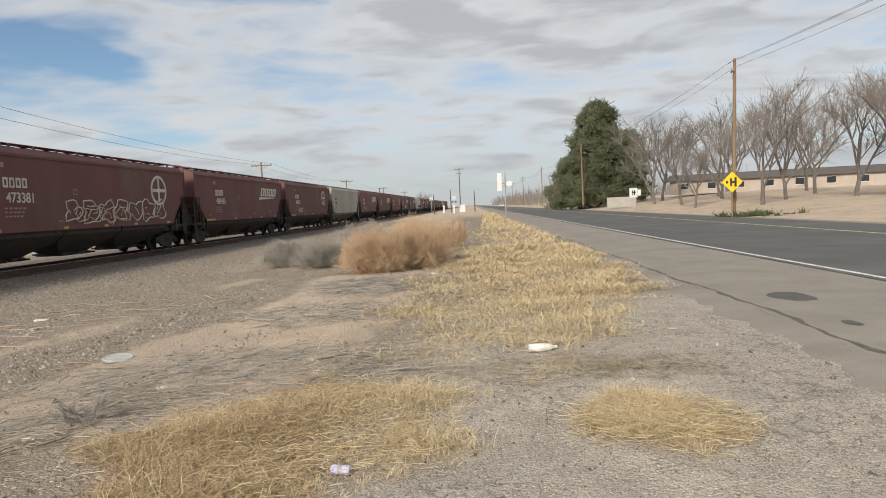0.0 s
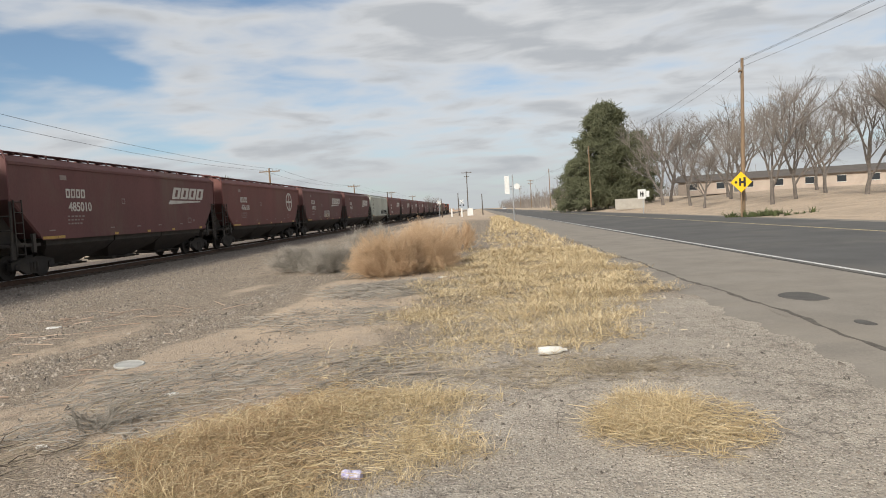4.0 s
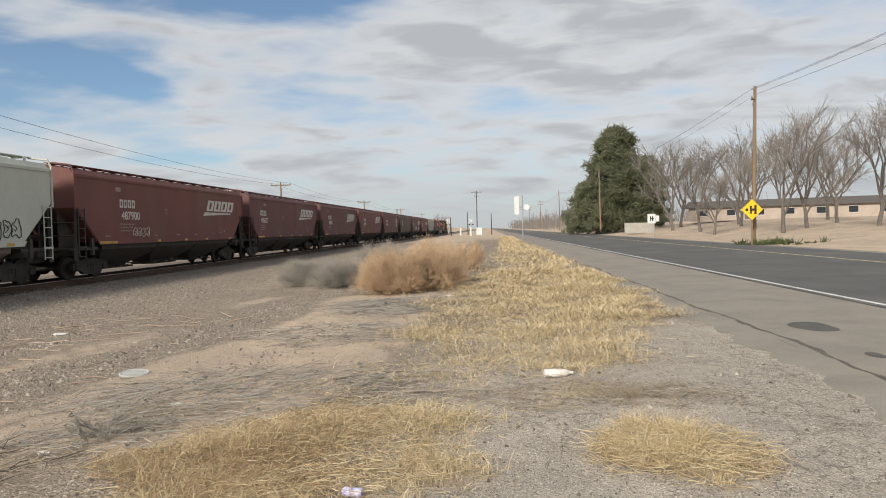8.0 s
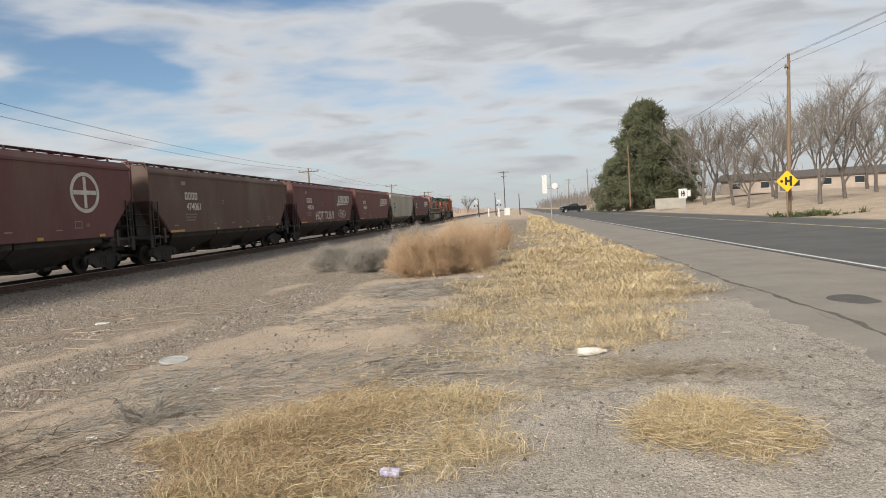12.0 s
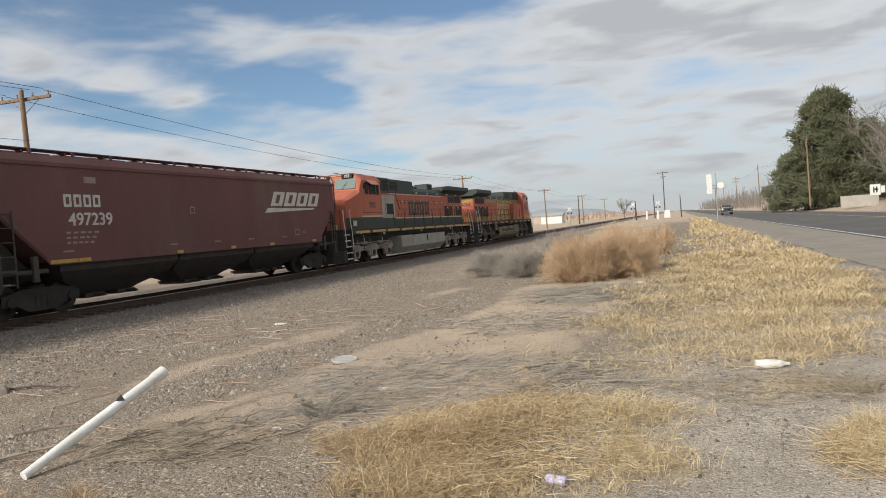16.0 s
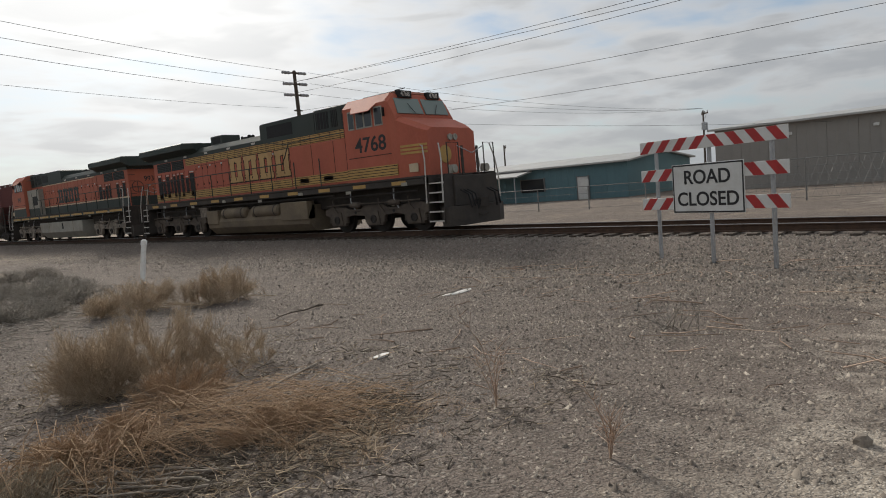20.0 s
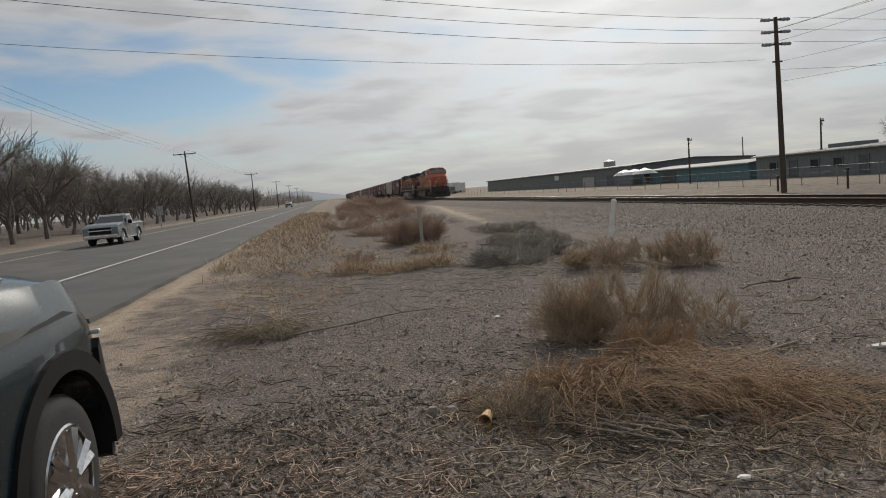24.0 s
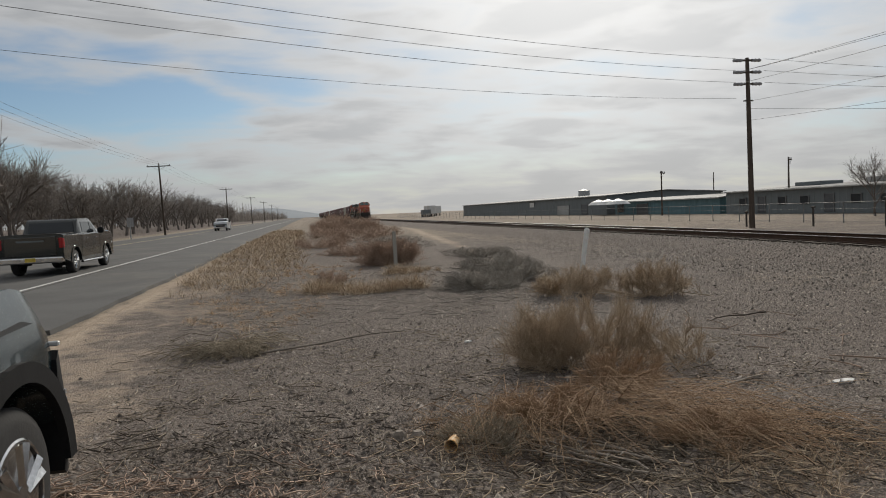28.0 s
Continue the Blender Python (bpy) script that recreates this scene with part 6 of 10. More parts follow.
            part("green_band", G().loft([[(s * (w - 0.01), y, 1.88), (s * (w + 0.012), y, 1.88), (s * (w + 0.012), y, 2.46), (s * (w - 0.01), y, 2.46)] for y, w in ((-2.64, 1.5), (-2.3, 1.46), (-1.75, 1.36), (-1.47, 1.22))]), DK, nose, "dark green lower band")
            plate("cream_stripe", s, 0.953, -21.7, -7.6, 2.37, 2.44, M["lcream"], None, "cream pinstripe", 0.024)
            plate("cream_stripe", s, 1.52, -5.25, -2.65, 2.48, 2.55, M["lcream"], cab, "cream pinstripe", 0.012)
            plate("cream_stripe", s, 0.953, -17.0, -7.6, 3.87, 3.92, M["lcream"], None, "cream pinstripe", 0.016)
            mark_blocks("company_mark", -14.27, -10.45, 2.56, 3.46, s * 0.966, DK, L, "large dark mark as plain shapes", serif=True)
        else:
            part("equipment_locker", G().box(min(s * 0.9, s * 1.32), max(s * 0.9, s * 1.32), -9.0, -5.28, 1.87, 3.54, 0.03), O, L, "orange electrical locker beside the cab")
            for y in (-8.98, -7.55, -6.2):
                plate("locker_seam", s, 1.32, y, y + 0.025, 1.95, 3.5, M["seam"], None, "", 0.005)
            for y in (-8.4, -6.9):
                plate("locker_vent", s, 1.325, y, y + 0.55, 2.06, 2.24, M["lgrey"], None, "small louvred vent", 0.012)
            (l0, l1), (h0, h1) = STRIPES_LOW, STRIPES_HIGH
            for x, y0, y1, z0, z1, host in ((0.953, -21.7, -9.02, l0, l1, L), (0.953, -18.2, -5.3, h0, h1, L), (1.32, -8.9, -5.3, l0, l1, L), (1.52, -5.25, -2.65, l0, l1 + 0.02, cab)):
                band = plate("yellow_band", s, x, y0, y1, z0, z1, M["lyellow"], host, "yellow band with dark pinstripes", 0.017)
                for k in range(4):
                    z = z0 + (z1 - z0) * (k + 0.5) / 4
                    plate("pinstripe", s, x + 0.017, y0, y1, z - 0.011, z + 0.011, M["seam"], None if host is L else host, "dark pinstripe", 0.003)
            for k in range(22):
                y = -17.3 + 0.62 * k
                if y < -5.4:
                    plate("panel_line", s, 0.97, y - 0.009, y + 0.009, h0 - 0.02, h1, M["seam"], None, "", 0.004)
            for z in (2.62, 2.74, 2.86):
                part("nose_stripe", G().loft([[(s * w, y, z), (s * (w + 0.012), y, z), (s * (w + 0.012), y, z + 0.075), (s * w, y, z + 0.075)] for y, w in ((-2.5, 1.485), (-2.3, 1.46), (-1.75, 1.36), (-1.5, 1.235))]), M["lyellow"], nose, "yellow nose pinstripe")
            mark_blocks("company_mark", -14.24, -9.42, 2.47, 3.56, s * 0.966, M["lmark"], L, "large yellow mark as plain shapes", serif=True, back=M["seam"])
        # handrail along the walkway
        for k in range(10):
            y = -21.5 + k * 1.62
            part("handrail_post", G().tube([(s * 1.48, y, 1.85), (s * 1.48, y, 2.92)], 0.022, 6), DK, L)
        part("handrail", G().tube([(s * 1.48, -21.9, 2.92), (s * 1.48, -9.3 if not old else -7.9, 2.92), (s * 1.46, -9.1 if not old else -7.75, 3.2), (s * 1.38, -8.9 if not old else -7.62, 3.7)], 0.022, 6), DK, L)
        part("handrail", G().tube([(s * 1.0, -11.2, 3.98), (s * 1.36, -9.2, 3.70), (s * 1.38, -5.4, 3.74)] if not old else [(s * 1.0, -5.4, 4.5), (s * 1.34, -5.6, 4.45), (s * 1.36, -7.6, 4.4), (s * 1.36, -7.75, 3.7)], 0.018, 5), DK, L, "upper handrail")
        for k in range(6):
            z = 2.2 + 0.36 * k
            part("rung", G().tube([(s * 0.90, -21.76, z), (s * 0.90, -21.9, z), (s * 0.62, -21.9, z), (s * 0.62, -21.76, z)], 0.014, 5), M["under"], L, "ladder rung")
    # rear end sheet
    part("rear_end_sheet", G().box(-0.93, 0.93, -21.775, -21.75, 1.87, 3.94), O, L)
    if old:
        part("rear_band", G().box(-0.93, 0.93, -21.785, -21.775, 1.88, 2.4), DK, L)
    else:
        for z0, z1 in (STRIPES_LOW, STRIPES_HIGH):
            part("rear_band", G().box(-0.93, 0.93, -21.785, -21.775, z0, z1), M["lyellow"], L, "yellow band with dark pinstripes")
            for k in range(4):
                z = z0 + (z1 - z0) * (k + 0.5) / 4
                part("pinstripe", G().box(-0.93, 0.93, -21.79, -21.785, z - 0.011, z + 0.011), M["seam"], L)
    lettering("road_number", number, 0.40, Matrix.Translation((0.25, -21.777, 3.38)) @ Matrix(((1, 0, 0, 0), (0, 0, -1, 0), (0, 1, 0, 0), (0, 0, 0, 1))), M["sign_black"], L, "black road number")
    g = G()
    ry = -21.785
    g.tube([(-0.45 + 0.32 * math.cos(t), ry, 2.95 + 0.32 * math.sin(t)) for t in np.linspace(0, 2 * math.pi, 25)], 0.02, 5)
    g.tube([(-0.75, ry, 2.95), (-0.15, ry, 2.95)], 0.016, 5).tube([(-0.45, ry, 2.65), (-0.45, ry, 3.25)], 0.016, 5)
    part("rear_emblem", g, M["lyellow"] if not old else DK, L, "round emblem on the rear hood")
    return L


CAR = 18.4
TRAIN = []      # (thing, y of its origin at 0 s, turned)


def nose_y(t):
    """Place of the last locomotive's buffer along the track."""
    return 8.65 + 22.3 * (19.0 - t)


def train():
    a = loco("4768", "orange")
    b = loco("993", "green")
    TRAIN.append((a, 0.0, 0.0))
    TRAIN.append((b, -46.85, 180.0))
    cars = [("brown", "497239", "swoosh", ""), ("hgrey", "309719", "", ""), ("oxide", "485860", "swoosh", ""), ("brown", "489210", "swoosh", "words"), ("dull", "474061", "", ""), ("brown", "476109", "round", ""),
            ("oxide", "488207", "swoosh", ""), ("brown", "482655", "swoosh", ""), ("brown", "495177", "swoosh", ""), ("oxide", "487900", "swoosh", "small"), ("hpale", "447476", "", "dark"), ("brown", "483116", "swoosh", ""),
            ("brown", "478322", "swoosh", "tall"), ("oxide", "476118", "round", ""), ("brown", "485010", "swoosh", ""), ("oxide", "481880", "swoosh", "small"), ("hgrey", "75390", "", ""), ("brown", "480722", "round", "small"),
            ("brown", "480435", "swoosh", ""), ("brown", "473381", "round", "large"), ("dull", "479155", "swoosh", ""), ("brown", "484402", "swoosh", ""), ("brown", "486214", "", ""), ("oxide", "482217", "swoosh", ""),
            ("brown", "478816", "round", ""), ("brown", "475520", "swoosh", ""), ("dull", "481093", "", ""), ("brown", "487705", "swoosh", "")]
    say = {"brown": "dark brown covered grain hopper car", "oxide": "oxide red covered grain hopper car", "dull": "faded dusty brown covered hopper car", "hgrey": "weathered grey covered hopper car", "hpale": "pale green-grey covered hopper car"}
    for k, (key, num, mark, graf) in enumerate(cars):
        h = hopper(M[key], key, num, mark, graf, key[0] == "h", say[key] + {"swoosh": " with white slanted mark", "round": " with round emblem", "": " on two bogies"}[mark])
        TRAIN.append((h, -55.75 - CAR * k, 0.0))


train()

# ---- plants ----
def scatter(n, region, rng):
    """n places spread over a region: a function from arrays x, y to how likely a plant stands there."""
    x0, x1, y0, y1, f = region
    xs, ys = [], []
    while sum(map(len, xs)) < n:
        x, y = rng.uniform(x0, x1, n), rng.uniform(y0, y1, n)
        k = rng.uniform(0, 1, n) < f(x, y)
        xs.append(x[k])
        ys.append(y[k])
    return np.concatenate(xs)[:n], np.concatenate(ys)[:n]


def clumpy(x, y, s=1.0):
    a = np.sin(2.9 * s * x + 1.3 * np.sin(2.1 * s * y)) * np.sin(2.5 * s * y + 1.1 * np.sin(1.9 * s * x))
    b = np.sin(s * (1.9 * x + 1.3 * y) + 1.7 * np.sin(s * (0.9 * y - 1.1 * x) + 0.6)) * np.sin(s * (1.2 * x - 2.3 * y) + 1.4 * np.sin(1.3 * s * x + 2.0))
    return np.clip(0.5 + 0.3 * a + 0.36 * b, 0, 1)


def grass(name, n, region, tall, material, label, seed, width=0.006, lean=0.55, per=24, mound=0.0):
    """Dry grass in tufts: the blades of each fan out of its foot and arch over; mound lifts the thatch."""
    rng = np.random.default_rng(seed)
    k = max(3, n // per)
    cx, cy = scatter(k, region, rng)
    big = np.exp(rng.normal(0, 0.32, k)) * (0.45 + 0.75 * clumpy(cx, cy, 0.8))
    own = rng.integers(0, k, n)
    out = rng.uniform(0, 2 * np.pi, n)
    r = np.abs(rng.normal(0, 0.05, n)) * (0.6 + tall * 3) * (0.6 + 0.5 * big[own])
    x, y = cx[own] + np.cos(out) * r, cy[own] + np.sin(out) * r
    dist = np.hypot(x, y)
    fallen = rng.uniform(0, 1, n) < 0.5
    h = tall * rng.uniform(0.45, 1.1, n) * np.clip(big[own], 0.3, 1.5)
    bent = np.where(fallen, rng.uniform(1.5, 2.4, n), np.abs(rng.normal(lean, 0.4, n)))
    h = np.where(fallen, h * 0.6, h)
    lift = mound * clumpy(cx, cy, 0.8)[own] * rng.uniform(0.0, 1.0, n)
    base = np.stack([x, y, ground_z(x, y) - 0.012 + lift], 1)
    w = width * rng.uniform(0.6, 1.3, n) * np.maximum(1.0, dist / 9.0)
    me = blades(name, base, h, w, bent, material, rng, 3, out + rng.normal(0, 0.5, n))
    return tagged(new(name, me), label, "dry grass", kind="stuff")


def verge_n(x, y):
    left = np.interp(y, [6.6, 10, 17, 34, 60, 130], [-1.35, -1.3, -0.75, 0.1, 1.2, 2.4])
    right = np.interp(y, [6.6, 7.7, 9.2, 12.8, 19, 40, 130], [0.9, 1.5, 2.15, 3.35, 3.75, 3.9, 3.9])
    wave = 0.30 * np.sin(1.7 * y + 0.6 * np.sin(3.1 * y)) + 0.16 * np.sin(4.3 * y + 2.0 * x) + 0.12 * np.sin(7.9 * y - 3.0 * x)
    return step(x, left - 0.4 + wave, left + 0.9 + wave) * (1 - step(x, right - 0.55 + wave, right + 0.15 + wave)) * step(y + 0.6 * wave, 6.7, 7.6) * (0.2 + 0.8 * clumpy(x, y, 0.7))


def near_patch(x, y):
    left = np.interp(y, [3.4, 4.2, 5.2, 6.2, 7.2], [-2.1, -2.75, -2.6, -1.7, -1.3])
    right = np.interp(y, [3.4, 4.0, 5.0, 6.2], [-0.9, -0.25, 0.0, 0.15])
    return step(x + 0.12 * np.sin(6 * y), left - 0.2, left + 0.6) * (1 - step(x + 0.14 * np.sin(5 * y + 1), right - 0.6, right + 0.12)) * step(y, 3.3, 3.85) * (1 - step(y + 0.2 * np.sin(4 * x) - 0.55 * step(-x, 0.1, 0.9), 5.3, 6.2)) * (0.25 + 0.75 * clumpy(x, y))


def oval(cx, cy, rx, ry):
    return lambda x, y: (1 - step(((x - cx) / rx) ** 2 + ((y - cy) / ry) ** 2, 0.35, 1.0)) * (0.45 + 0.55 * clumpy(x, y))


grass("verge_grass", 78000, (-2.0, 4.2, 6.0, 24, verge_n), 0.17, M["straw"], "pale yellow dry grass along the road verge", 11, 0.0072, 1.15, 7, 0.2)
grass("verge_grass", 19000, (-1.2, 4.0, 24, 120, verge_n), 0.30, M["straw"], "pale yellow dry grass running along the distant verge", 12, 0.0085, 0.9, 9, 0.14)
grass("verge_grass", 11000, (-2.2, 1.2, 6.6, 24, lambda x, y: verge_n(x + 0.25, y) * (1 - step(x, -0.9 + 0.07 * (y - 7), 0.3 + 0.07 * (y - 7)))), 0.18, M["dead_twig"], "browner dry grass on the field side of the verge", 9, 0.0062, 0.9, 20, 0.08)
grass("matted_grass", 26000, (-3.2, 0.5, 3.3, 7.2, near_patch), 0.15, M["straw"], "matted yellow dry grass on gravel", 13, 0.0042, 0.9, 24, 0.06)
grass("matted_grass", 19000, (-3.2, -0.9, 3.3, 6.2, lambda x, y: near_patch(x, y) * (1 - step(x, -1.9, -0.9) * 0.8)), 0.14, M["ochre"], "ochre dry weeds among the yellow grass", 14, 0.0042, 0.9, 24, 0.06)
grass("thin_grass", 3500, (-2.6, 1.6, 5.8, 7.4, lambda x, y: 0.3 * clumpy(x, y, 1.3) ** 2 * oval(-0.6, 6.6, 2.0, 0.9)(x, y)), 0.12, M["straw"], "thin straw tufts on bare gravel", 10, 0.0042, 0.8, 14)
grass("grass_tuft", 8500, (0.4, 2.2, 3.9, 5.9, lambda x, y: clumpy(x, y, 1.5) * (oval(1.22, 4.95, 0.42, 0.62)(x, y) + 0.22 * oval(1.5, 4.7, 0.6, 0.6)(x, y))), 0.22, M["straw"], "small tuft of straw-yellow grass on worn asphalt", 15, 0.0042, 0.6, 70)
grass("ochre_weeds", 8500, (-5.5, -2.6, 1.4, 3.6, oval(-3.95, 2.55, 1.25, 0.85)), 0.18, M["ochre"], "low ochre dry weeds below the leaning pipe", 16, 0.0040, 0.9, 40)
grass("sparse_weeds", 1500, (-6.0, -2.0, 4.5, 15, lambda x, y: 0.25 * clumpy(x, y, 0.5) ** 2), 0.12, M["grey_twig"], "sparse grey weeds on sandy ground", 17, 0.005, 0.9, 30)


def verge_s(x, y):
    right = np.interp(-y, [13, 22, 40, 120], [2.9, 3.6, 3.85, 3.9])
    left = np.interp(-y, [13, 22, 40, 120], [1.4, 0.3, 0.1, 1.0])
    return step(x, left - 0.5, left + 0.6) * (1 - step(x, right - 0.3, right + 0.1)) * step(-y, 13.5, 19) * (0.35 + 0.65 * clumpy(x, y, 0.7))


grass("verge_grass", 34000, (-0.6, 4.0, -80, -13, verge_s), 0.27, M["dun_twig"], "tan dry grass along the southern road verge", 18, 0.0075, 0.95, 9, 0.16)
grass("sparse_weeds", 7000, (-1.6, 2.6, -24, -9.0, lambda x, y: 0.5 * clumpy(x, y, 0.6) * (oval(0.9, -13.6, 1.5, 4.6)(x, y) + 0.7 * oval(-0.4, -20.0, 1.4, 4.0)(x, y))), 0.14, M["tan_twig"], "thin straw on bare sandy soil", 19, 0.005, 0.9, 30)
grass("straw_clump", 9000, (-4, 0, -20.5, -13.5, lambda x, y: oval(-1.5, -14.6, 1.1, 0.6)(x, y) + oval(-0.2, -15.4, 0.9, 0.7)(x, y) + 0.6 * oval(-2.9, -18.6, 1.0, 0.7)(x, y)), 0.36, M["dun_twig"], "ochre grass tufts beside a brown marker post", 20, 0.006, 0.7, 60)
grass("broken_straw", 3200, (-6.2, -1.6, -6.0, -2.8, lambda x, y: oval(-3.2, -4.0, 1.0, 0.6)(x, y)), 0.09, M["olive_twig"], "brown dry grass fallen in one direction", 23, 0.0035, 1.2, 40)
grass("broken_straw", 5200, (-3.6, -0.3, -6.2, -3.4, lambda x, y: oval(-1.7, -5.1, 1.1, 0.75)(x, y)), 0.16, M["olive_twig"], "flattened orange-brown straw", 21, 0.004, 1.0, 70)
grass("broken_straw", 1800, (-5.0, -1.6, -5.6, -2.9, lambda x, y: oval(-2.9, -4.2, 1.0, 0.6)(x, y)), 0.15, M["dun_twig"], "bleached stems fallen from a tumbleweed", 22, 0.004, 1.0, 60)


def tumbleweed(name, cx, cy, rx, ry, h, n, material, label, seed, thin=0.0035, broom=False):
    """A dried bush: stems fan up from the root, branch, and end in a haze of fine curved twigs inside a lumpy dome."""
    rng = np.random.default_rng(seed)
    n = int(n * 2.3)
    z0 = float(ground_z(cx, cy)) - 0.02
    mid = np.array([cx, cy, z0])
    size = (rx + ry + h) / 3
    axes = np.array([rx, ry, h])

    def unit(v):
        return v / (np.linalg.norm(v, axis=1, keepdims=True) + 1e-9)

    def tame(p):
        """Draw points that stray past the lumpy dome back to it."""
        q = (p - mid) / axes
        a = np.arctan2(q[:, 1], q[:, 0])
        lump = 0.92 + 0.10 * np.sin(3 * a + seed) + 0.07 * np.sin(7 * a + 2 * seed + 4 * q[:, 2]) + rng.normal(0, 0.07, len(p))
        k = np.minimum(1.0, lump / (np.linalg.norm(q, axis=1) + 1e-6))
        p = mid + q * k[:, None] * axes
        p[:, 2] = np.maximum(p[:, 2], z0 + 0.015)
        return p
    k0 = max(12, n // 90)
    root = mid + rng.normal(0, 1, (k0, 3)) * np.array([rx * (0.42 if broom else 0.26), ry * (0.42 if broom else 0.26), 0])
    az, up = rng.uniform(0, 2 * np.pi, k0), rng.uniform(0.1, 1.0, k0) ** 0.75
    flat = np.sqrt(1 - 0.8 * up ** 2)
    tip = mid + (np.stack([np.cos(az) * flat, np.sin(az) * flat, up], 1) * axes + (root - mid) * (0.5 if broom else 0.2)) * rng.uniform(0.5, 0.8, (k0, 1))
    m1 = n // 5
    pick, t = rng.integers(0, k0, m1), rng.uniform(0.1, 1.0, (m1, 1)) ** 0.8
    a1 = root[pick] * (1 - t) + tip[pick] * t
    d1 = unit(unit(tip[pick] - root[pick]) + 0.5 * unit((a1 - mid) / axes) + rng.normal(0, 0.25 if broom else 0.42, (m1, 3)) + np.array([0, 0, 0.25]))
    b1 = tame(a1 + d1 * rng.uniform(0.2, 0.5, (m1, 1)) * size)
    m2 = n - m1
    pick, t = rng.integers(0, m1, m2), rng.uniform(0.15, 1.0, (m2, 1))
    a2 = a1[pick] * (1 - t) + b1[pick] * t
    d2 = unit(d1[pick] + rng.normal(0, 0.32 if broom else 0.55, (m2, 3)) + np.array([0, 0, 0.15]))
    b2 = tame(a2 + d2 * rng.uniform(0.07, 0.24, (m2, 1)) * size)
    bush = thing(name, pose(0, 0, 0), label, "tumbleweed", "dried bushes")
    for piece, p, q, w in (("stem_mass", root, tip, thin * 2.0), ("branch_mass", a1, b1, thin * 1.05), ("twig_mass", a2, b2, thin * 0.62)):
        bow = None if piece == "twig_mass" else (p + q) / 2 + rng.normal(0, 0.045, p.shape) * size
        w = np.full(len(p), w)
        tagged(part(piece, sticks(piece, p, q, w, w * 0.4, material, bow), None, bush), kind="stuff")
    return bush


tumbleweed("tumbleweed", -2.55, 17.4, 1.3, 1.2, 1.42, 6000, M["tan_twig"], "large tan tumbleweed on the verge", 31, 0.0042)
tumbleweed("tumbleweed", -1.55, 18.4, 1.1, 1.2, 1.62, 5600, M["tan_twig"], "tall tan tumbleweed heaped beside another", 32, 0.0042)
tumbleweed("tumbleweed", -1.75, 21.5, 1.2, 1.5, 1.7, 3200, M["tan_twig"], "tan tumbleweed behind the heap", 33, 0.005)
tumbleweed("tumbleweed", -0.9, 26.5, 0.9, 1.6, 1.35, 1200, M["tan_twig"], "rusty tan tumbleweed further along the verge", 34, 0.008)
tumbleweed("tumbleweed", -5.9, 21.6, 1.7, 1.5, 1.0, 3200, M["grey_twig"], "grey wispy tumbleweed near the track", 35, 0.0042)
tumbleweed("tumbleweed", -4.4, 19.6, 1.2, 1.2, 1.0, 3200, M["grey_twig"], "dark grey tumbleweed beside the tan ones", 36, 0.0042)
tumbleweed("tumbleweed", -4.5, 26.0, 1.6, 1.8, 1.4, 1200, M["grey_twig"], "pale grey brush by the track", 37, 0.007)
tumbleweed("tumbleweed", 1.25, 6.3, 0.55, 0.24, 0.13, 420, M["dead_twig"], "flattened dead brown weed on the apron", 38, 0.0035)
tumbleweed("tumbleweed", -3.2, 5.1, 0.42, 0.36, 0.3, 260, M["grey_twig"], "small grey dead weed near the pipe", 39, 0.003)
# south side
tumbleweed("tumbleweed", -2.45, -7.0, 0.64, 0.56, 0.80, 3400, M["dun_twig"], "grey-brown tumbleweed with dense fine stems", 41, 0.0024)
tumbleweed("tumbleweed", -3.05, -6.95, 0.6, 0.5, 0.98, 1500, M["dun_twig"], "tall brown tumbleweed leaning outward", 42, 0.0024, broom=True)
tumbleweed("tumbleweed", -3.62, -6.7, 0.48, 0.45, 0.72, 1100, M["dun_twig"], "narrow tan tumbleweed with wispy stems", 55, 0.0024, broom=True)
tumbleweed("tumbleweed", -1.8, -5.4, 0.7, 0.42, 0.32, 1500, M["olive_twig"], "low orange-brown tumbleweed crushed on the ground", 56, 0.0028)
tumbleweed("tumbleweed", -2.75, -5.95, 0.6, 0.5, 0.45, 1500, M["olive_twig"], "orange-brown wiry tumbleweed before a taller one", 57, 0.0026)
tumbleweed("tumbleweed", -2.75, -4.5, 0.62, 0.45, 0.24, 1300, M["olive_twig"], "low sprawling tumbleweed lying flattened", 43, 0.0026)
tumbleweed("tumbleweed", -5.05, -12.3, 1.05, 0.8, 0.66, 1900, M["dun_twig"], "fuzzy tan tumbleweed near the white post", 44, 0.004, broom=True)
tumbleweed("tumbleweed", -6.5, -11.9, 0.85, 0.7, 0.78, 1900, M["dun_twig"], "rounded fuzzy tumbleweed near the ballast", 45, 0.004, broom=True)
tumbleweed("tumbleweed", -2.6, -21.8, 1.7, 0.9, 1.05, 3000, M["rust_twig"], "reddish brown tumbleweed behind the brown post", 46, 0.005)
tumbleweed("tumbleweed", -3.5, -13.7, 1.2, 0.9, 0.45, 1500, M["grey_twig"], "low grey brush in the ditch", 47, 0.0045)
tumbleweed("tumbleweed", -4.9, -16.2, 1.5, 1.5, 0.6, 1700, M["grey_twig"], "wispy grey brush behind the ditch", 58, 0.0045)
tumbleweed("tumbleweed", -2.0, -60.0, 2.2, 3.0, 1.5, 1800, M["rust_twig"], "dark brown brush along the track", 48, 0.009)
tumbleweed("tumbleweed", -5.2, -60.0, 2.0, 3.6, 1.7, 1800, M["rust_twig"], "dark brush thicket along the track", 49, 0.011)
tumbleweed("tumbleweed", -3.4, -72.0, 2.6, 5.0, 2.0, 1500, M["rust_twig"], "dark distant brush thicket", 50, 0.014)
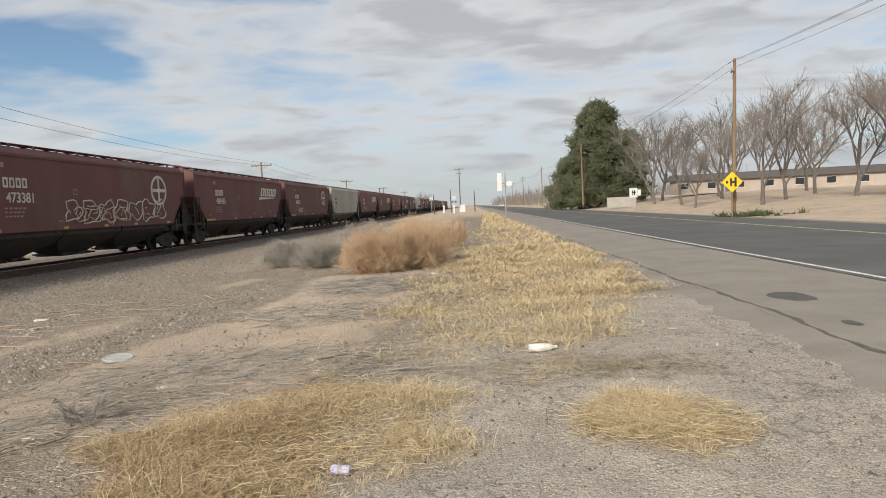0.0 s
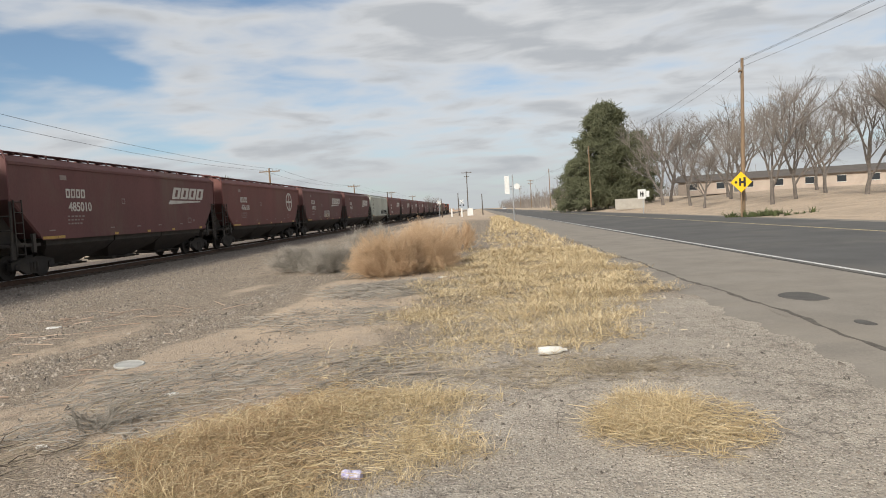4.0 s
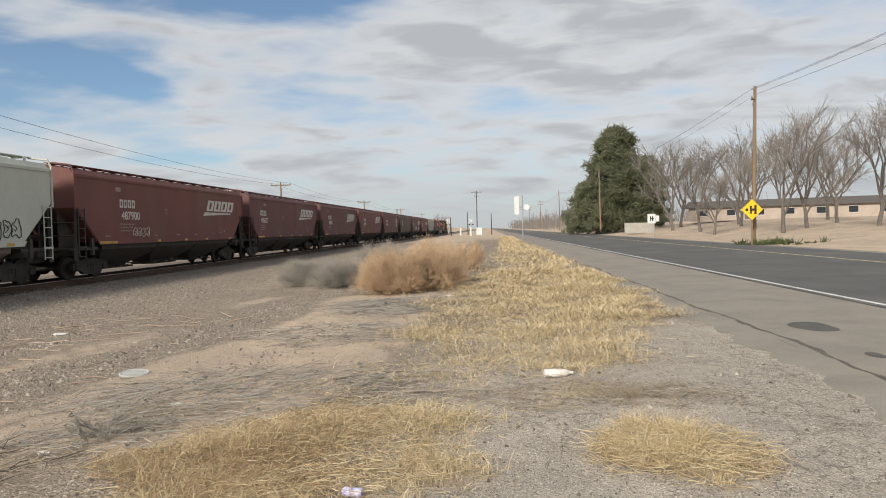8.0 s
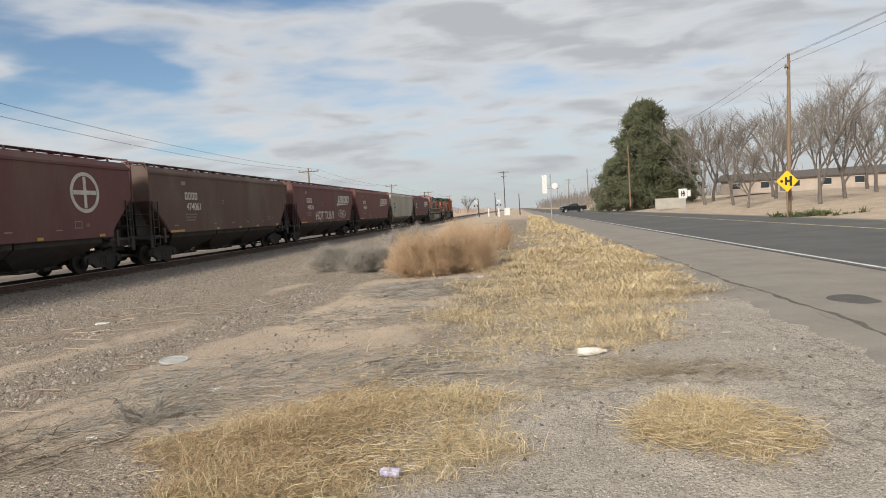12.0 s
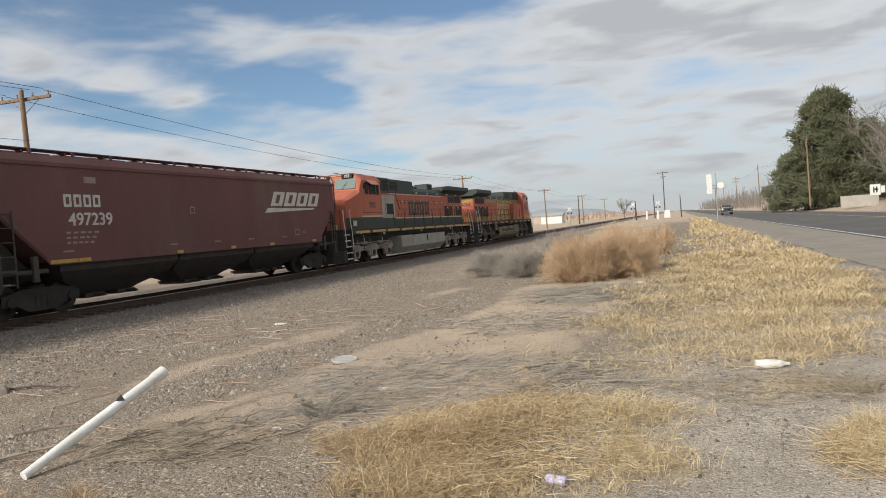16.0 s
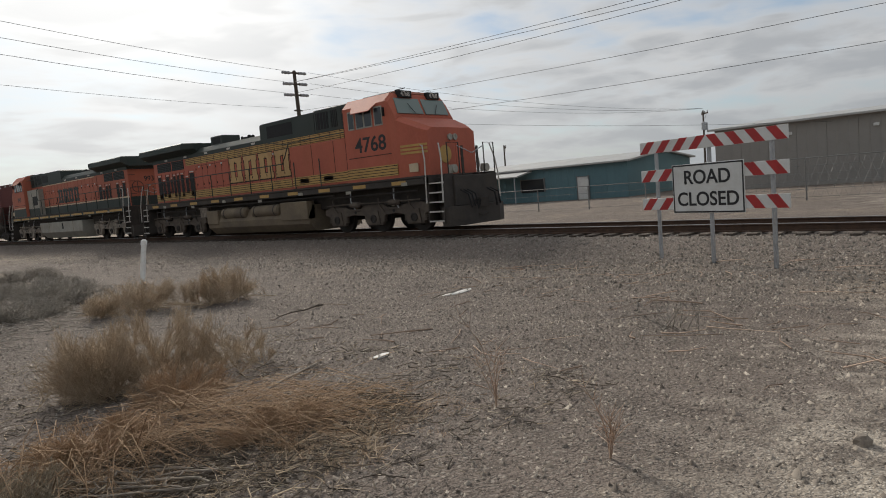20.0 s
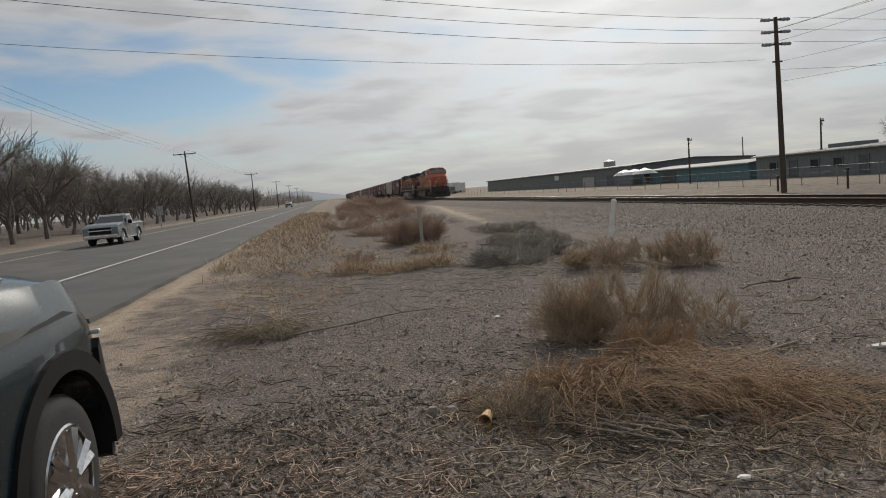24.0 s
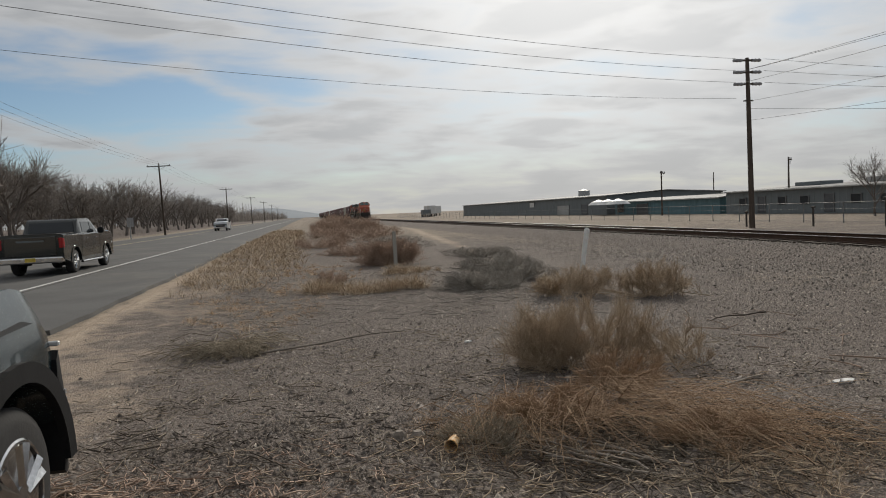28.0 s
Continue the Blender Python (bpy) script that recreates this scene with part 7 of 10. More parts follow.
for i, (x, y, rx, ry, h, m) in enumerate(((-2.2, -28, 1.6, 1.6, 0.85, "rust_twig"), (-4.6, -33, 1.8, 1.8, 0.9, "grey_twig"), (-0.8, -36, 1.5, 2.0, 0.9, "rust_twig"), (-3.4, -42, 2.2, 2.4, 1.2, "rust_twig"), (-6.2, -24, 1.6, 1.3, 0.6, "grey_twig"), (-1.6, -50, 2.0, 2.4, 1.2, "rust_twig"), (-5.6, -51, 2.0, 2.6, 1.3, "rust_twig"), (-5.2, -18.6, 1.3, 1.1, 0.5, "grey_twig"))):
    tumbleweed("tumbleweed", x, y, rx * 1.25, ry * 1.2, h * 0.75, 1000, M[m], "dry brush along the southern ditch", 120 + i, 0.006)
tumbleweed("tumbleweed", 0.95, -8.9, 0.62, 0.45, 0.2, 900, M["dead_twig"], "low heap of dead twigs on sand", 51, 0.0035)
tumbleweed("tumbleweed", -0.6, -17.2, 0.6, 0.5, 0.42, 700, M["rust_twig"], "small dark brown weed", 52, 0.004)
tumbleweed("tumbleweed", -1.2, -5.0, 0.5, 0.4, 0.26, 600, M["dead_twig"], "bleached broken straw clump", 53, 0.004)
tumbleweed("tumbleweed", -7.5, -3.6, 0.5, 0.5, 0.5, 90, M["grey_twig"], "thin wiry weed on the gravel", 54, 0.003)


def sprawl(cx, cy, n, aim, spread, reach, high, material, label, seed, thin=0.004):
    """Long bent stems that have toppled outward from a root, lying over one another."""
    rng = np.random.default_rng(seed)
    a = np.stack([cx + rng.normal(0, 0.32, n), cy + rng.normal(0, 0.22, n)], 1)
    az = rng.normal(aim, spread, n)
    ln = reach * rng.uniform(0.35, 1.0, n)
    b = a + np.stack([np.cos(az) * ln, np.sin(az) * ln], 1)
    za, zb = ground_z(a[:, 0], a[:, 1]) + rng.uniform(0.0, high, n), ground_z(b[:, 0], b[:, 1]) + np.abs(rng.normal(0, high * 0.5, n))
    p, q = np.column_stack([a, za]), np.column_stack([b, zb])
    mid = (p + q) / 2 + rng.normal(0, 0.06, p.shape) * ln[:, None] + np.array([0, 0, 1.0]) * (rng.uniform(0.1, 1.0, n) * high * 0.7)[:, None]
    bush = thing("tumbleweed", pose(0, 0, 0), label, "tumbleweed", "dried bushes")
    r = thin * rng.uniform(0.5, 1.3, n)
    tagged(part("stem_mass", sticks("stem_mass", p, q, r, r * 0.5, material, mid), None, bush), kind="stuff")
    m = n * 3
    k, t = rng.integers(0, n, m), rng.uniform(0.2, 1.0, (m, 1))
    s0 = p[k] * (1 - t) ** 2 + 2 * mid[k] * t * (1 - t) + q[k] * t ** 2
    d = (q - p)[k] / ln[k][:, None] + rng.normal(0, 0.45, (m, 3)) * np.array([1, 1, 0.6])
    e0 = s0 + d * rng.uniform(0.05, 0.2, (m, 1))
    e0[:, 2] = np.maximum(e0[:, 2], ground_z(e0[:, 0], e0[:, 1]) + 0.005)
    r = np.full(m, thin * 0.45)
    tagged(part("twig_mass", sticks("twig_mass", s0, e0, r, r * 0.5, material), None, bush), kind="stuff")


sprawl(-2.5, -5.35, 190, 2.0, 0.38, 1.45, 0.26, M["olive_twig"], "sprawling orange-brown stems toppled from a tumbleweed", 131, 0.0028)
sprawl(-3.0, -4.7, 110, 2.3, 0.7, 0.8, 0.12, M["olive_twig"], "thin brown stems lying across the ground", 132, 0.0032)
sprawl(-1.65, -5.1, 150, 2.6, 1.6, 0.5, 0.26, M["olive_twig"], "tangled broken straw beside the paper cup", 133)
sprawl(0.95, -9.4, 190, 0.3, 1.6, 0.6, 0.12, M["dead_twig"], "tangled heap of dead roots on sand", 134, 0.006)


def tall_weed(x, y, h, seed):
    rng = np.random.default_rng(seed)
    z = float(ground_z(x, y))
    g = G()
    for k in range(5):
        pts, p, d = [], Vector((x, y, z)), Vector((rng.normal(0.12, 0.1), rng.normal(0.1, 0.12), 1))
        for j in range(6):
            pts.append(p.copy())
            p += d.normalized() * h / 6 * rng.uniform(0.7, 1.2) * (1 if k == 0 else 0.6)
            d += Vector((rng.normal(0, 0.12), rng.normal(0, 0.12), 0))
        g.tube(pts, [0.007 * (1 - j / 6.5) for j in range(6)], 4)
        for j in range(2, 6):
            for q in range(3):
                e = pts[j] + Vector((rng.normal(0, 0.07), rng.normal(0, 0.07), rng.uniform(0.02, 0.14)))
                g.tube([pts[j], e], [0.003, 0.0015], 3)
    solid("dry_weed", g, M["rust_twig"], "tall thin dry weed stalk", "weed", group="dried bushes")


tall_weed(-4.05, -3.55, 0.95, 61)
tall_weed(-3.5, -2.3, 0.5, 62)


def twig_litter(name, n, region, material, label, seed, size=(0.08, 0.5), thick=0.004, aim=None, pile=0.03):
    rng = np.random.default_rng(seed)
    x, y = scatter(n, region, rng)
    az = rng.uniform(0, 2 * np.pi, n) if aim is None else rng.normal(aim, 0.75, n)
    ln = rng.uniform(*size, n)
    a = np.stack([x, y, ground_z(x, y) + rng.uniform(0.003, pile, n)], 1)
    b = a + np.stack([np.cos(az) * ln, np.sin(az) * ln, rng.uniform(-0.02, 0.05, n)], 1)
    b[:, 2] = np.maximum(b[:, 2], ground_z(b[:, 0], b[:, 1]) + 0.002)
    mid = (a + b) / 2 + rng.normal(0, 0.11, a.shape) * ln[:, None] * np.array([1, 1, 0.3])
    r = thick * rng.uniform(0.5, 1.5, n)
    tagged(new(name, sticks(name, a, b, r, r * 0.5, material, mid)), label, "twigs", kind="stuff")


twig_litter("twig_litter", 1300, (-5.2, -0.4, 4.6, 9.5, lambda x, y: oval(-2.6, 6.6, 2.4, 1.5)(x, y) + 0.6 * oval(-3.4, 4.9, 1.0, 0.9)(x, y)), M["grey_twig"], "grey fallen twigs and stalks on sand", 71, (0.06, 0.42), 0.005, 0.3)
twig_litter("twig_litter", 1700, (-4.5, 0.5, 9, 17, lambda x, y: oval(-2.0, 14.2, 1.8, 2.0)(x, y) + 0.4 * oval(-2.5, 10.5, 1.6, 1.6)(x, y)), M["grey_twig"], "bleached grey brushwood before the tumbleweeds", 72, (0.1, 0.55), 0.006)
twig_litter("twig_litter", 420, (-5.6, -2.4, 3.0, 6.4, lambda x, y: oval(-4.1, 4.35, 1.2, 0.75)(x, y) + 0.6 * oval(-3.3, 5.7, 0.9, 0.5)(x, y)), M["dead_twig"], "flattened grey-brown stems near the pipe", 84, (0.06, 0.4), 0.0036, 0.35)
twig_litter("twig_litter", 110, (-5.6, -2.4, 3.0, 6.4, lambda x, y: oval(-4.1, 4.35, 1.2, 0.75)(x, y)), M["bark_stick"], "dark rotted stems under paler ones", 85, (0.06, 0.35), 0.0045, 0.35)
twig_litter("twig_litter", 700, (-0.5, 2.6, 5.6, 7.2, oval(0.9, 6.4, 1.7, 0.6)), M["dead_twig"], "brown straw litter on the apron", 73, (0.06, 0.3), 0.003)
twig_litter("twig_litter", 2800, (-5, 2.2, -9.5, -3.0, lambda x, y: 0.35 * clumpy(x, y) + oval(-2.4, -4.6, 2.0, 1.0)(x, y)), M["dead_twig"], "broken twigs and stalks over dusty ground", 74, (0.03, 0.2), 0.0035)
twig_litter("twig_litter", 1500, (-5.5, 2.0, -20, -10, lambda x, y: 0.5 * clumpy(x, y, 0.6) + oval(-3.5, -13.2, 1.6, 1.8)(x, y)), M["grey_twig"], "grey twigs strewn in the ditch", 75, (0.08, 0.45), 0.005)
twig_litter("twig_litter", 1100, (-0.6, 2.4, -5.4, -3.2, lambda x, y: clumpy(x, y, 1.2) ** 2), M["rust_twig"], "dry grass clippings beside the parked truck", 76, (0.03, 0.17), 0.006)
twig_litter("twig_litter", 400, (-13, -5, -9, 14, lambda x, y: 0.2 * clumpy(x, y, 0.4)), M["rust_twig"], "scattered dark sticks on gravel", 77, (0.2, 0.9), 0.008)

twig_litter("twig_litter", 2600, (-5, 1.6, -7.0, -3.0, lambda x, y: 0.12 * clumpy(x, y) + oval(-2.6, -4.7, 1.5, 1.1)(x, y)), M["bark_stick"], "dark broken sticks among the weeds", 82, (0.04, 0.24), 0.005)
twig_litter("twig_litter", 700, (-5, 1.6, -7.0, -3.0, lambda x, y: 0.2 * clumpy(x, y, 1.4) + oval(-1.8, -4.4, 2.2, 1.2)(x, y)), M["dun_twig"], "bleached broken sticks among the weeds", 83, (0.04, 0.22), 0.0042, None, 0.05)

twig_litter("straw_litter", 6000, (-1.8, 4.2, 5.6, 20, lambda x, y: np.clip(verge_n(x, y) + 0.5 * verge_n(x - 0.35, y) + 0.4 * verge_n(x + 0.4, y + 0.3), 0, 1)), M["straw"], "loose straw matted over the verge", 78, (0.05, 0.16), 0.0036, None, 0.05)
twig_litter("straw_litter", 2600, (-3.4, -0.9, 3.2, 6.4, lambda x, y: near_patch(x, y) * (1 - step(x, -1.9, -0.9) * 0.8)), M["ochre"], "loose ochre stems about the matted grass", 81, (0.05, 0.18), 0.003, None, 0.08)
twig_litter("straw_litter", 2600, (-3.6, 0.8, 3.2, 6.6, lambda x, y: np.clip(near_patch(x, y) + 0.12 * near_patch(x - 0.3, y + 0.1), 0, 1)), M["straw"], "loose straw about the matted grass", 79, (0.05, 0.18), 0.0030, None, 0.08)
twig_litter("straw_litter", 1700, (0.2, 2.6, 3.4, 6.2, lambda x, y: oval(1.35, 4.75, 0.74, 0.72)(x, y)), M["straw"], "loose straw fanned out from a tuft", 80, (0.05, 0.18), 0.0028, None, 0.1)


M["bleached"] = mat("bleached_wood", (0.31, 0.268, 0.222), (0.19, 0.163, 0.135), 0.95, scale=5, fine=40, bump=0.5, dist=0.01)


def branch(name, x, y, ln, az, seed, label="weathered grey branch fallen on the ground"):
    rng = np.random.default_rng(seed)
    g, pts = G(), []
    for j in range(6):
        t = j / 5
        px, py = x + math.cos(az) * ln * t + rng.normal(0, 0.03), y + math.sin(az) * ln * t + rng.normal(0, 0.03)
        pts.append((px, py, float(ground_z(px, py)) + 0.02 + 0.03 * math.sin(3 * t)))
    g.tube(pts, [(0.016 if az > -0.5 else 0.011) * (1 - 0.6 * j / 5) for j in range(6)], 6)
    for j in (1, 2, 3, 4):
        p = Vector(pts[j])
        g.tube([p, p + Vector((rng.normal(0, 0.15), rng.normal(0, 0.15), 0.05)) * ln * 0.5], [0.008, 0.003], 5)
    solid(name, g, M["pole_dark"] if seed in (86, 88) else M["bleached"], label, "branch", smooth=True)


for i, (x, y, ln, az) in enumerate(((-1.8, 7.1, 1.5, 0.25), (-0.9, 6.6, 0.9, 0.1), (-2.2, -4.4, 0.9, -0.9), (-2.0, -4.1, 1.0, -0.8), (-1.85, -4.3, 0.8, -1.0), (-4.2, -5.9, 1.3, 0.3), (-9.0, 6.4, 1.1, 0.1), (0.6, -8.8, 1.9, 3.4), (-7.0, -9.5, 1.5, 0.4), (-9.3, -8.3, 1.0, 0.2), (-5.9, 3.9, 1.0, 0.4), (-2.1, -4.5, 0.9, -0.85), (-1.95, -4.35, 0.95, -0.95), (-2.25, -4.25, 0.8, -0.75), (-2.05, -4.2, 0.7, -1.05))):
    branch("fallen_branch", x, y, ln, az, 80 + i)


def clods(n, region, label, seed, size=(0.02, 0.06), material="rock"):
    rng = np.random.default_rng(seed)
    x, y = scatter(n, region, rng)
    tagged(new("dirt_clods", stones("dirt_clods", np.stack([x, y, ground_z(x, y) + 0.01], 1), rng.uniform(*size, n), M[material], rng)), label, "clods", kind="stuff")


M["clod"] = islands("dark_clod", ((0.15, 0.125, 0.107), (0.25, 0.21, 0.18), (0.085, 0.072, 0.062), (0.19, 0.16, 0.138), (0.11, 0.093, 0.08)), 0.95, 0.4)
clods(2600, (-2.2, 1.6, -7.2, -3.4, lambda x, y: clumpy(x, y, 1.3) * oval(-0.2, -5.0, 1.9, 1.5)(x, y)), "dark clods of disturbed soil", 91, (0.004, 0.02), "clod")
clods(260, (-1.6, 1.4, -6.6, -3.6, oval(-0.1, -5.0, 1.4, 1.1)), "larger dark lumps of crumbled soil", 93, (0.012, 0.036), "clod")
clods(2200, (-6.5, 2.0, -13, -3.4, lambda x, y: 0.15 + 0.85 * clumpy(x, y, 0.7) ** 2), "dark crumbs and pebbles on dusty soil", 94, (0.005, 0.017), "clod")
clods(60, (-4, 2.5, -11, -5, lambda x, y: 0.3 + 0 * x), "scattered dark clods", 92, (0.02, 0.05), "clod")


def bare_tree(seed, h, spread, twigs=1500, fork=0.22):
    """A leafless orchard tree: a forked trunk with limbs, and a haze of fine branches."""
    rng = np.random.default_rng(seed)
    limb = G()
    A, B, R = [], [], []
    ends = []

    def grow(p, d, ln, r, depth):
        n = 4
        pts, q, e = [p.copy()], p.copy(), d.copy()
        for j in range(n):
            e = (e + Vector(rng.normal(0, 0.10, 3)) + Vector((0, 0, 0.03))).normalized()
            q = q + e * ln / n
            pts.append(q.copy())
        if depth <= 2:
            limb.tube(pts, [r * (1 - 0.42 * j / n) for j in range(n + 1)], 7 if depth == 0 else 5, depth == 0)
        else:
            for j in range(n):
                A.append(tuple(pts[j]))
                B.append(tuple(pts[j + 1]))
                R.append(r * (1 - 0.4 * j / n))
        if depth >= 3:
            ends.append((pts, e, r))
            return
        kids = (rng.integers(4, 6) if depth == 0 else rng.integers(3, 5))
        for k in range(kids):
            t = 1.0 if k == 0 else rng.uniform(0.5 if depth == 0 else 0.3, 0.98)
            i = min(n, int(round(t * n)))
            az = 2 * math.pi * (k + rng.uniform(0, 0.6)) / kids
            side = Vector((math.cos(az), math.sin(az), 0))
            s = spread * (0.75 if depth == 0 else 0.85) * rng.uniform(0.5, 1.45)
            nd = (e * (0.9 if depth else 0.8) + side * s + Vector((0, 0, 0.08))).normalized()
            grow(pts[i], nd, ln * (1.25 if depth == 0 else 0.66) * rng.uniform(0.8, 1.15), r * 0.55, depth + 1)
    grow(Vector((0, 0, -0.1)), Vector((rng.normal(0, 0.05), rng.normal(0, 0.05), 1)).normalized(), h * fork, h * 0.0165, 0)
    for _ in range(twigs):
        pts, e, r = ends[rng.integers(0, len(ends))]
        j = rng.integers(1, 5)
        p = pts[j]
        d = (e + Vector(rng.normal(0, 0.55, 3)) + Vector((0, 0, 0.18))).normalized()
        q = p + d * h * rng.uniform(0.04, 0.15)
        A.append(tuple(p))
        B.append(tuple(q))
        R.append(h * 0.0013)
    A, B, R = np.array(A), np.array(B), np.array(R)
    return limb.mesh("trunk", M["bark"], True), sticks("crown", A, B, R, R * 0.55, M["twig"])


TREES = [bare_tree(s, 8.5, 0.85, tw, 0.17) for s, tw in ((1, 1300), (2, 1200), (3, 1400), (4, 1200))]
OLD = [bare_tree(s, 12.0, 0.62, 800, 0.24) for s in (11, 12, 13, 14, 15)]
FARTREES = [bare_tree(s, 8.5, 0.85, 300, 0.17) for s in (21, 22, 23)]


def plant(kind, x, y, turned, size, name="pecan_tree", label="leafless pecan tree with forked trunk", group="orchard trees"):
    t = thing(name, pose(x, y, float(ground_z(x, y)) - 0.05, 0, 0, turned) @ Matrix.Diagonal((size, size, size, 1)), label, "tree", group)
    part("trunk", kind[0], None, t)
    part("crown", kind[1], None, t)
    return t


rt = np.random.default_rng(5)
# orchard east of the road, to the south
for i in range(7):
    for j in range(30):
        y = -34 - 6.9 * j + rt.normal(0, 0.5)
        x = 24.5 + 8.0 * i + rt.normal(0, 0.4)
        if x / -y > 1.0:
            continue
        plant(TREES[rt.integers(0, 4)] if (i < 2 and j < 9) else FARTREES[rt.integers(0, 3)], x, y, rt.uniform(0, 360), rt.uniform(1.3, 1.7), label="leafless orchard pecan tree in a row")
# trees along the house, to the north
for x, y, s in ((27, 62, 0.98), (31, 66, 0.92), (36, 63, 1.0), (43, 67, 1.02), (35, 56, 1.0), (48, 62, 1.05), (30, 76, 0.95), (26.5, 84, 0.95), (33, 88, 1.05), (27, 98, 1.12), (31, 108, 1.25), (41, 80, 1.05), (50, 78, 1.1), (57, 72, 1.1), (36, 97, 1.1), (24.5, 73, 0.7), (46, 92, 1.1), (39, 58, 0.9)):
    plant(OLD[rt.integers(0, 5)], x, y, rt.uniform(0, 360), s * 1.12, label="large leafless pecan tree before the house", group="yard trees")
# small bare trees beyond the track
for x, y, s in ((-36, 97, 0.6), (-54, 83, 0.62), (-25.5, 101, 0.52), (-58, 75, 0.72), (-53.5, 56, 0.66), (-44, -44, 0.52), (-18, 240, 0.8)):
    plant(OLD[rt.integers(0, 3)], x, y, rt.uniform(0, 360), s, "bare_tree", "bare grey tree beyond the railway", "trees beyond the track")


def pine(x, y, h, r, seed, name="pine_tree", label="tall dense dark green pine tree", clumps=520, foot=0.05):
    """A conifer: a tapered trunk, boughs, and a crown of many needle tufts with gaps."""
    rng = np.random.default_rng(seed)
    t = thing(name, pose(x, y, float(ground_z(x, y)) - 0.05), label, "tree", "evergreen trees")
    g = G().tube([(0, 0, 0), (0.1, 0, h * 0.5), (0, 0.1, h * 0.95)], [h * 0.022, h * 0.014, 0.03], 8)
    a, c = [], []
    for k in range(clumps):
        u = rng.uniform(foot, 1.0)
        rad = r * (np.interp(u, [0, 0.10, 0.40, 0.7, 0.92, 1.0], [0.6, 1.0, 0.92, 0.72, 0.5, 0.25]))
        az = rng.uniform(0, 2 * np.pi)
        lump = 0.70 + 0.20 * math.sin(3 * az + 5 * u + seed) + 0.18 * math.sin(5 * az - 13 * u + seed) + 0.13 * math.sin(31 * u + 2 * az)
        q = rad * lump * rng.uniform(0.35, 1.0) ** 0.5
        c.append((math.cos(az) * q, math.sin(az) * q, h * u + rng.normal(0, 0.15)))
    c = np.array(c)
    for p in c[:40]:
        g.tube([(0, 0, max(0.6, p[2] - 0.8)), tuple(p)], [0.06, 0.02], 5)
    part("trunk", g, M["bark"], t)
    n = 20
    base = np.repeat(c, n, 0) + rng.normal(0, 0.28 * r / 5, (len(c) * n, 3)) * np.array([1.15, 1.15, 0.7])
    d = rng.normal(0, 0.7, base.shape) + np.array([0, 0, 0.5]) + 0.8 * np.repeat(c, n, 0) * np.array([1, 1, 0]) / r
    d /= np.linalg.norm(d, axis=1, keepdims=True)
    ln = rng.uniform(0.3, 0.85, (len(base), 1)) * r / 5
    w = np.full(len(base), 0.066 * r / 5)
    part("crown", sticks("crown", base, base + d * ln, w, w * 0.3, M["needle"]), None, t)


pine(23.2, 121, 18.4, 6.6, 3, clumps=1500)
pine(18.6, 124, 9.5, 5.0, 4, label="low dark green pine spreading beside the tall one", clumps=500)
pine(28.5, 119, 12.5, 4.8, 5, label="dark green pine behind the bare trees", clumps=480)
pine(-38.5, 31.0, 6.6, 2.6, 6, "juniper_tree", "dark green round juniper behind the yard wall", clumps=300)
pine(-41, 36.0, 5.6, 2.6, 7, "juniper_tree", "dark green juniper beside another", clumps=260)
for i, (x, y, h) in enumerate(((-46, 94, 8.0), (-41.5, 99, 8.6), (-38, 96, 7.9), (-50, 87, 7.6), (-47.2, 88.5, 6.9), (-58, 53, 7.0))):
    pine(x, y, h, 3.3, 8 + i, "pine_tree", "round-crowned dark green pine beyond the railway", clumps=300, foot=0.3)


# weeds at the pole foot and far woods
grass("road_weeds", 1200, (17.8, 24, 44, 52, lambda x, y: oval(19.5, 48.2, 2.6, 1.0)(x, y) + 0.3 * oval(22, 46, 2.0, 1.0)(x, y)), 0.5, M["greenleaf"], "low green weeds at the foot of a pole", 95, 0.02)


def far_woods():
    rng = np.random.default_rng(9)
    n = 9000
    side = rng.uniform(0, 1, n)
    y = np.where(side < 0.55, rng.uniform(-950, -250, n), rng.uniform(170, 700, n))
    x = np.where(side < 0.55, rng.uniform(24, 110, n), rng.uniform(21, 90, n))
    a = np.stack([x, y, np.full(n, 0.5)], 1)
    b = a + np.stack([rng.normal(0, 1.4, n), rng.normal(0, 1.4, n), rng.uniform(4, 8.5, n)], 1)
    r = rng.uniform(0.05, 0.16, n)
    tagged(new("far_woods", sticks("far_woods", a, b, r, r * 0.3, M["twig"])), "bare grey-brown far orchard woods", "trees", kind="stuff")
    n = 2600
    y, x = rng.uniform(300, 1400, n), rng.uniform(-420, -40, n)
    a = np.stack([x, y, np.full(n, -0.6)], 1)
    b = a + np.stack([rng.normal(0, 1.5, n), rng.normal(0, 1.5, n), rng.uniform(1.5, 6, n)], 1)
    r = rng.uniform(0.3, 1.0, n)
    tagged(new("far_woods", sticks("far_woods", a, b, r, r * 0.3, M["rust_twig"])), "distant scrub beyond the fields", "trees", kind="stuff")


far_woods()

# ---- poles and wires ----
def gz(x, y):
    return float(ground_z(x, y))


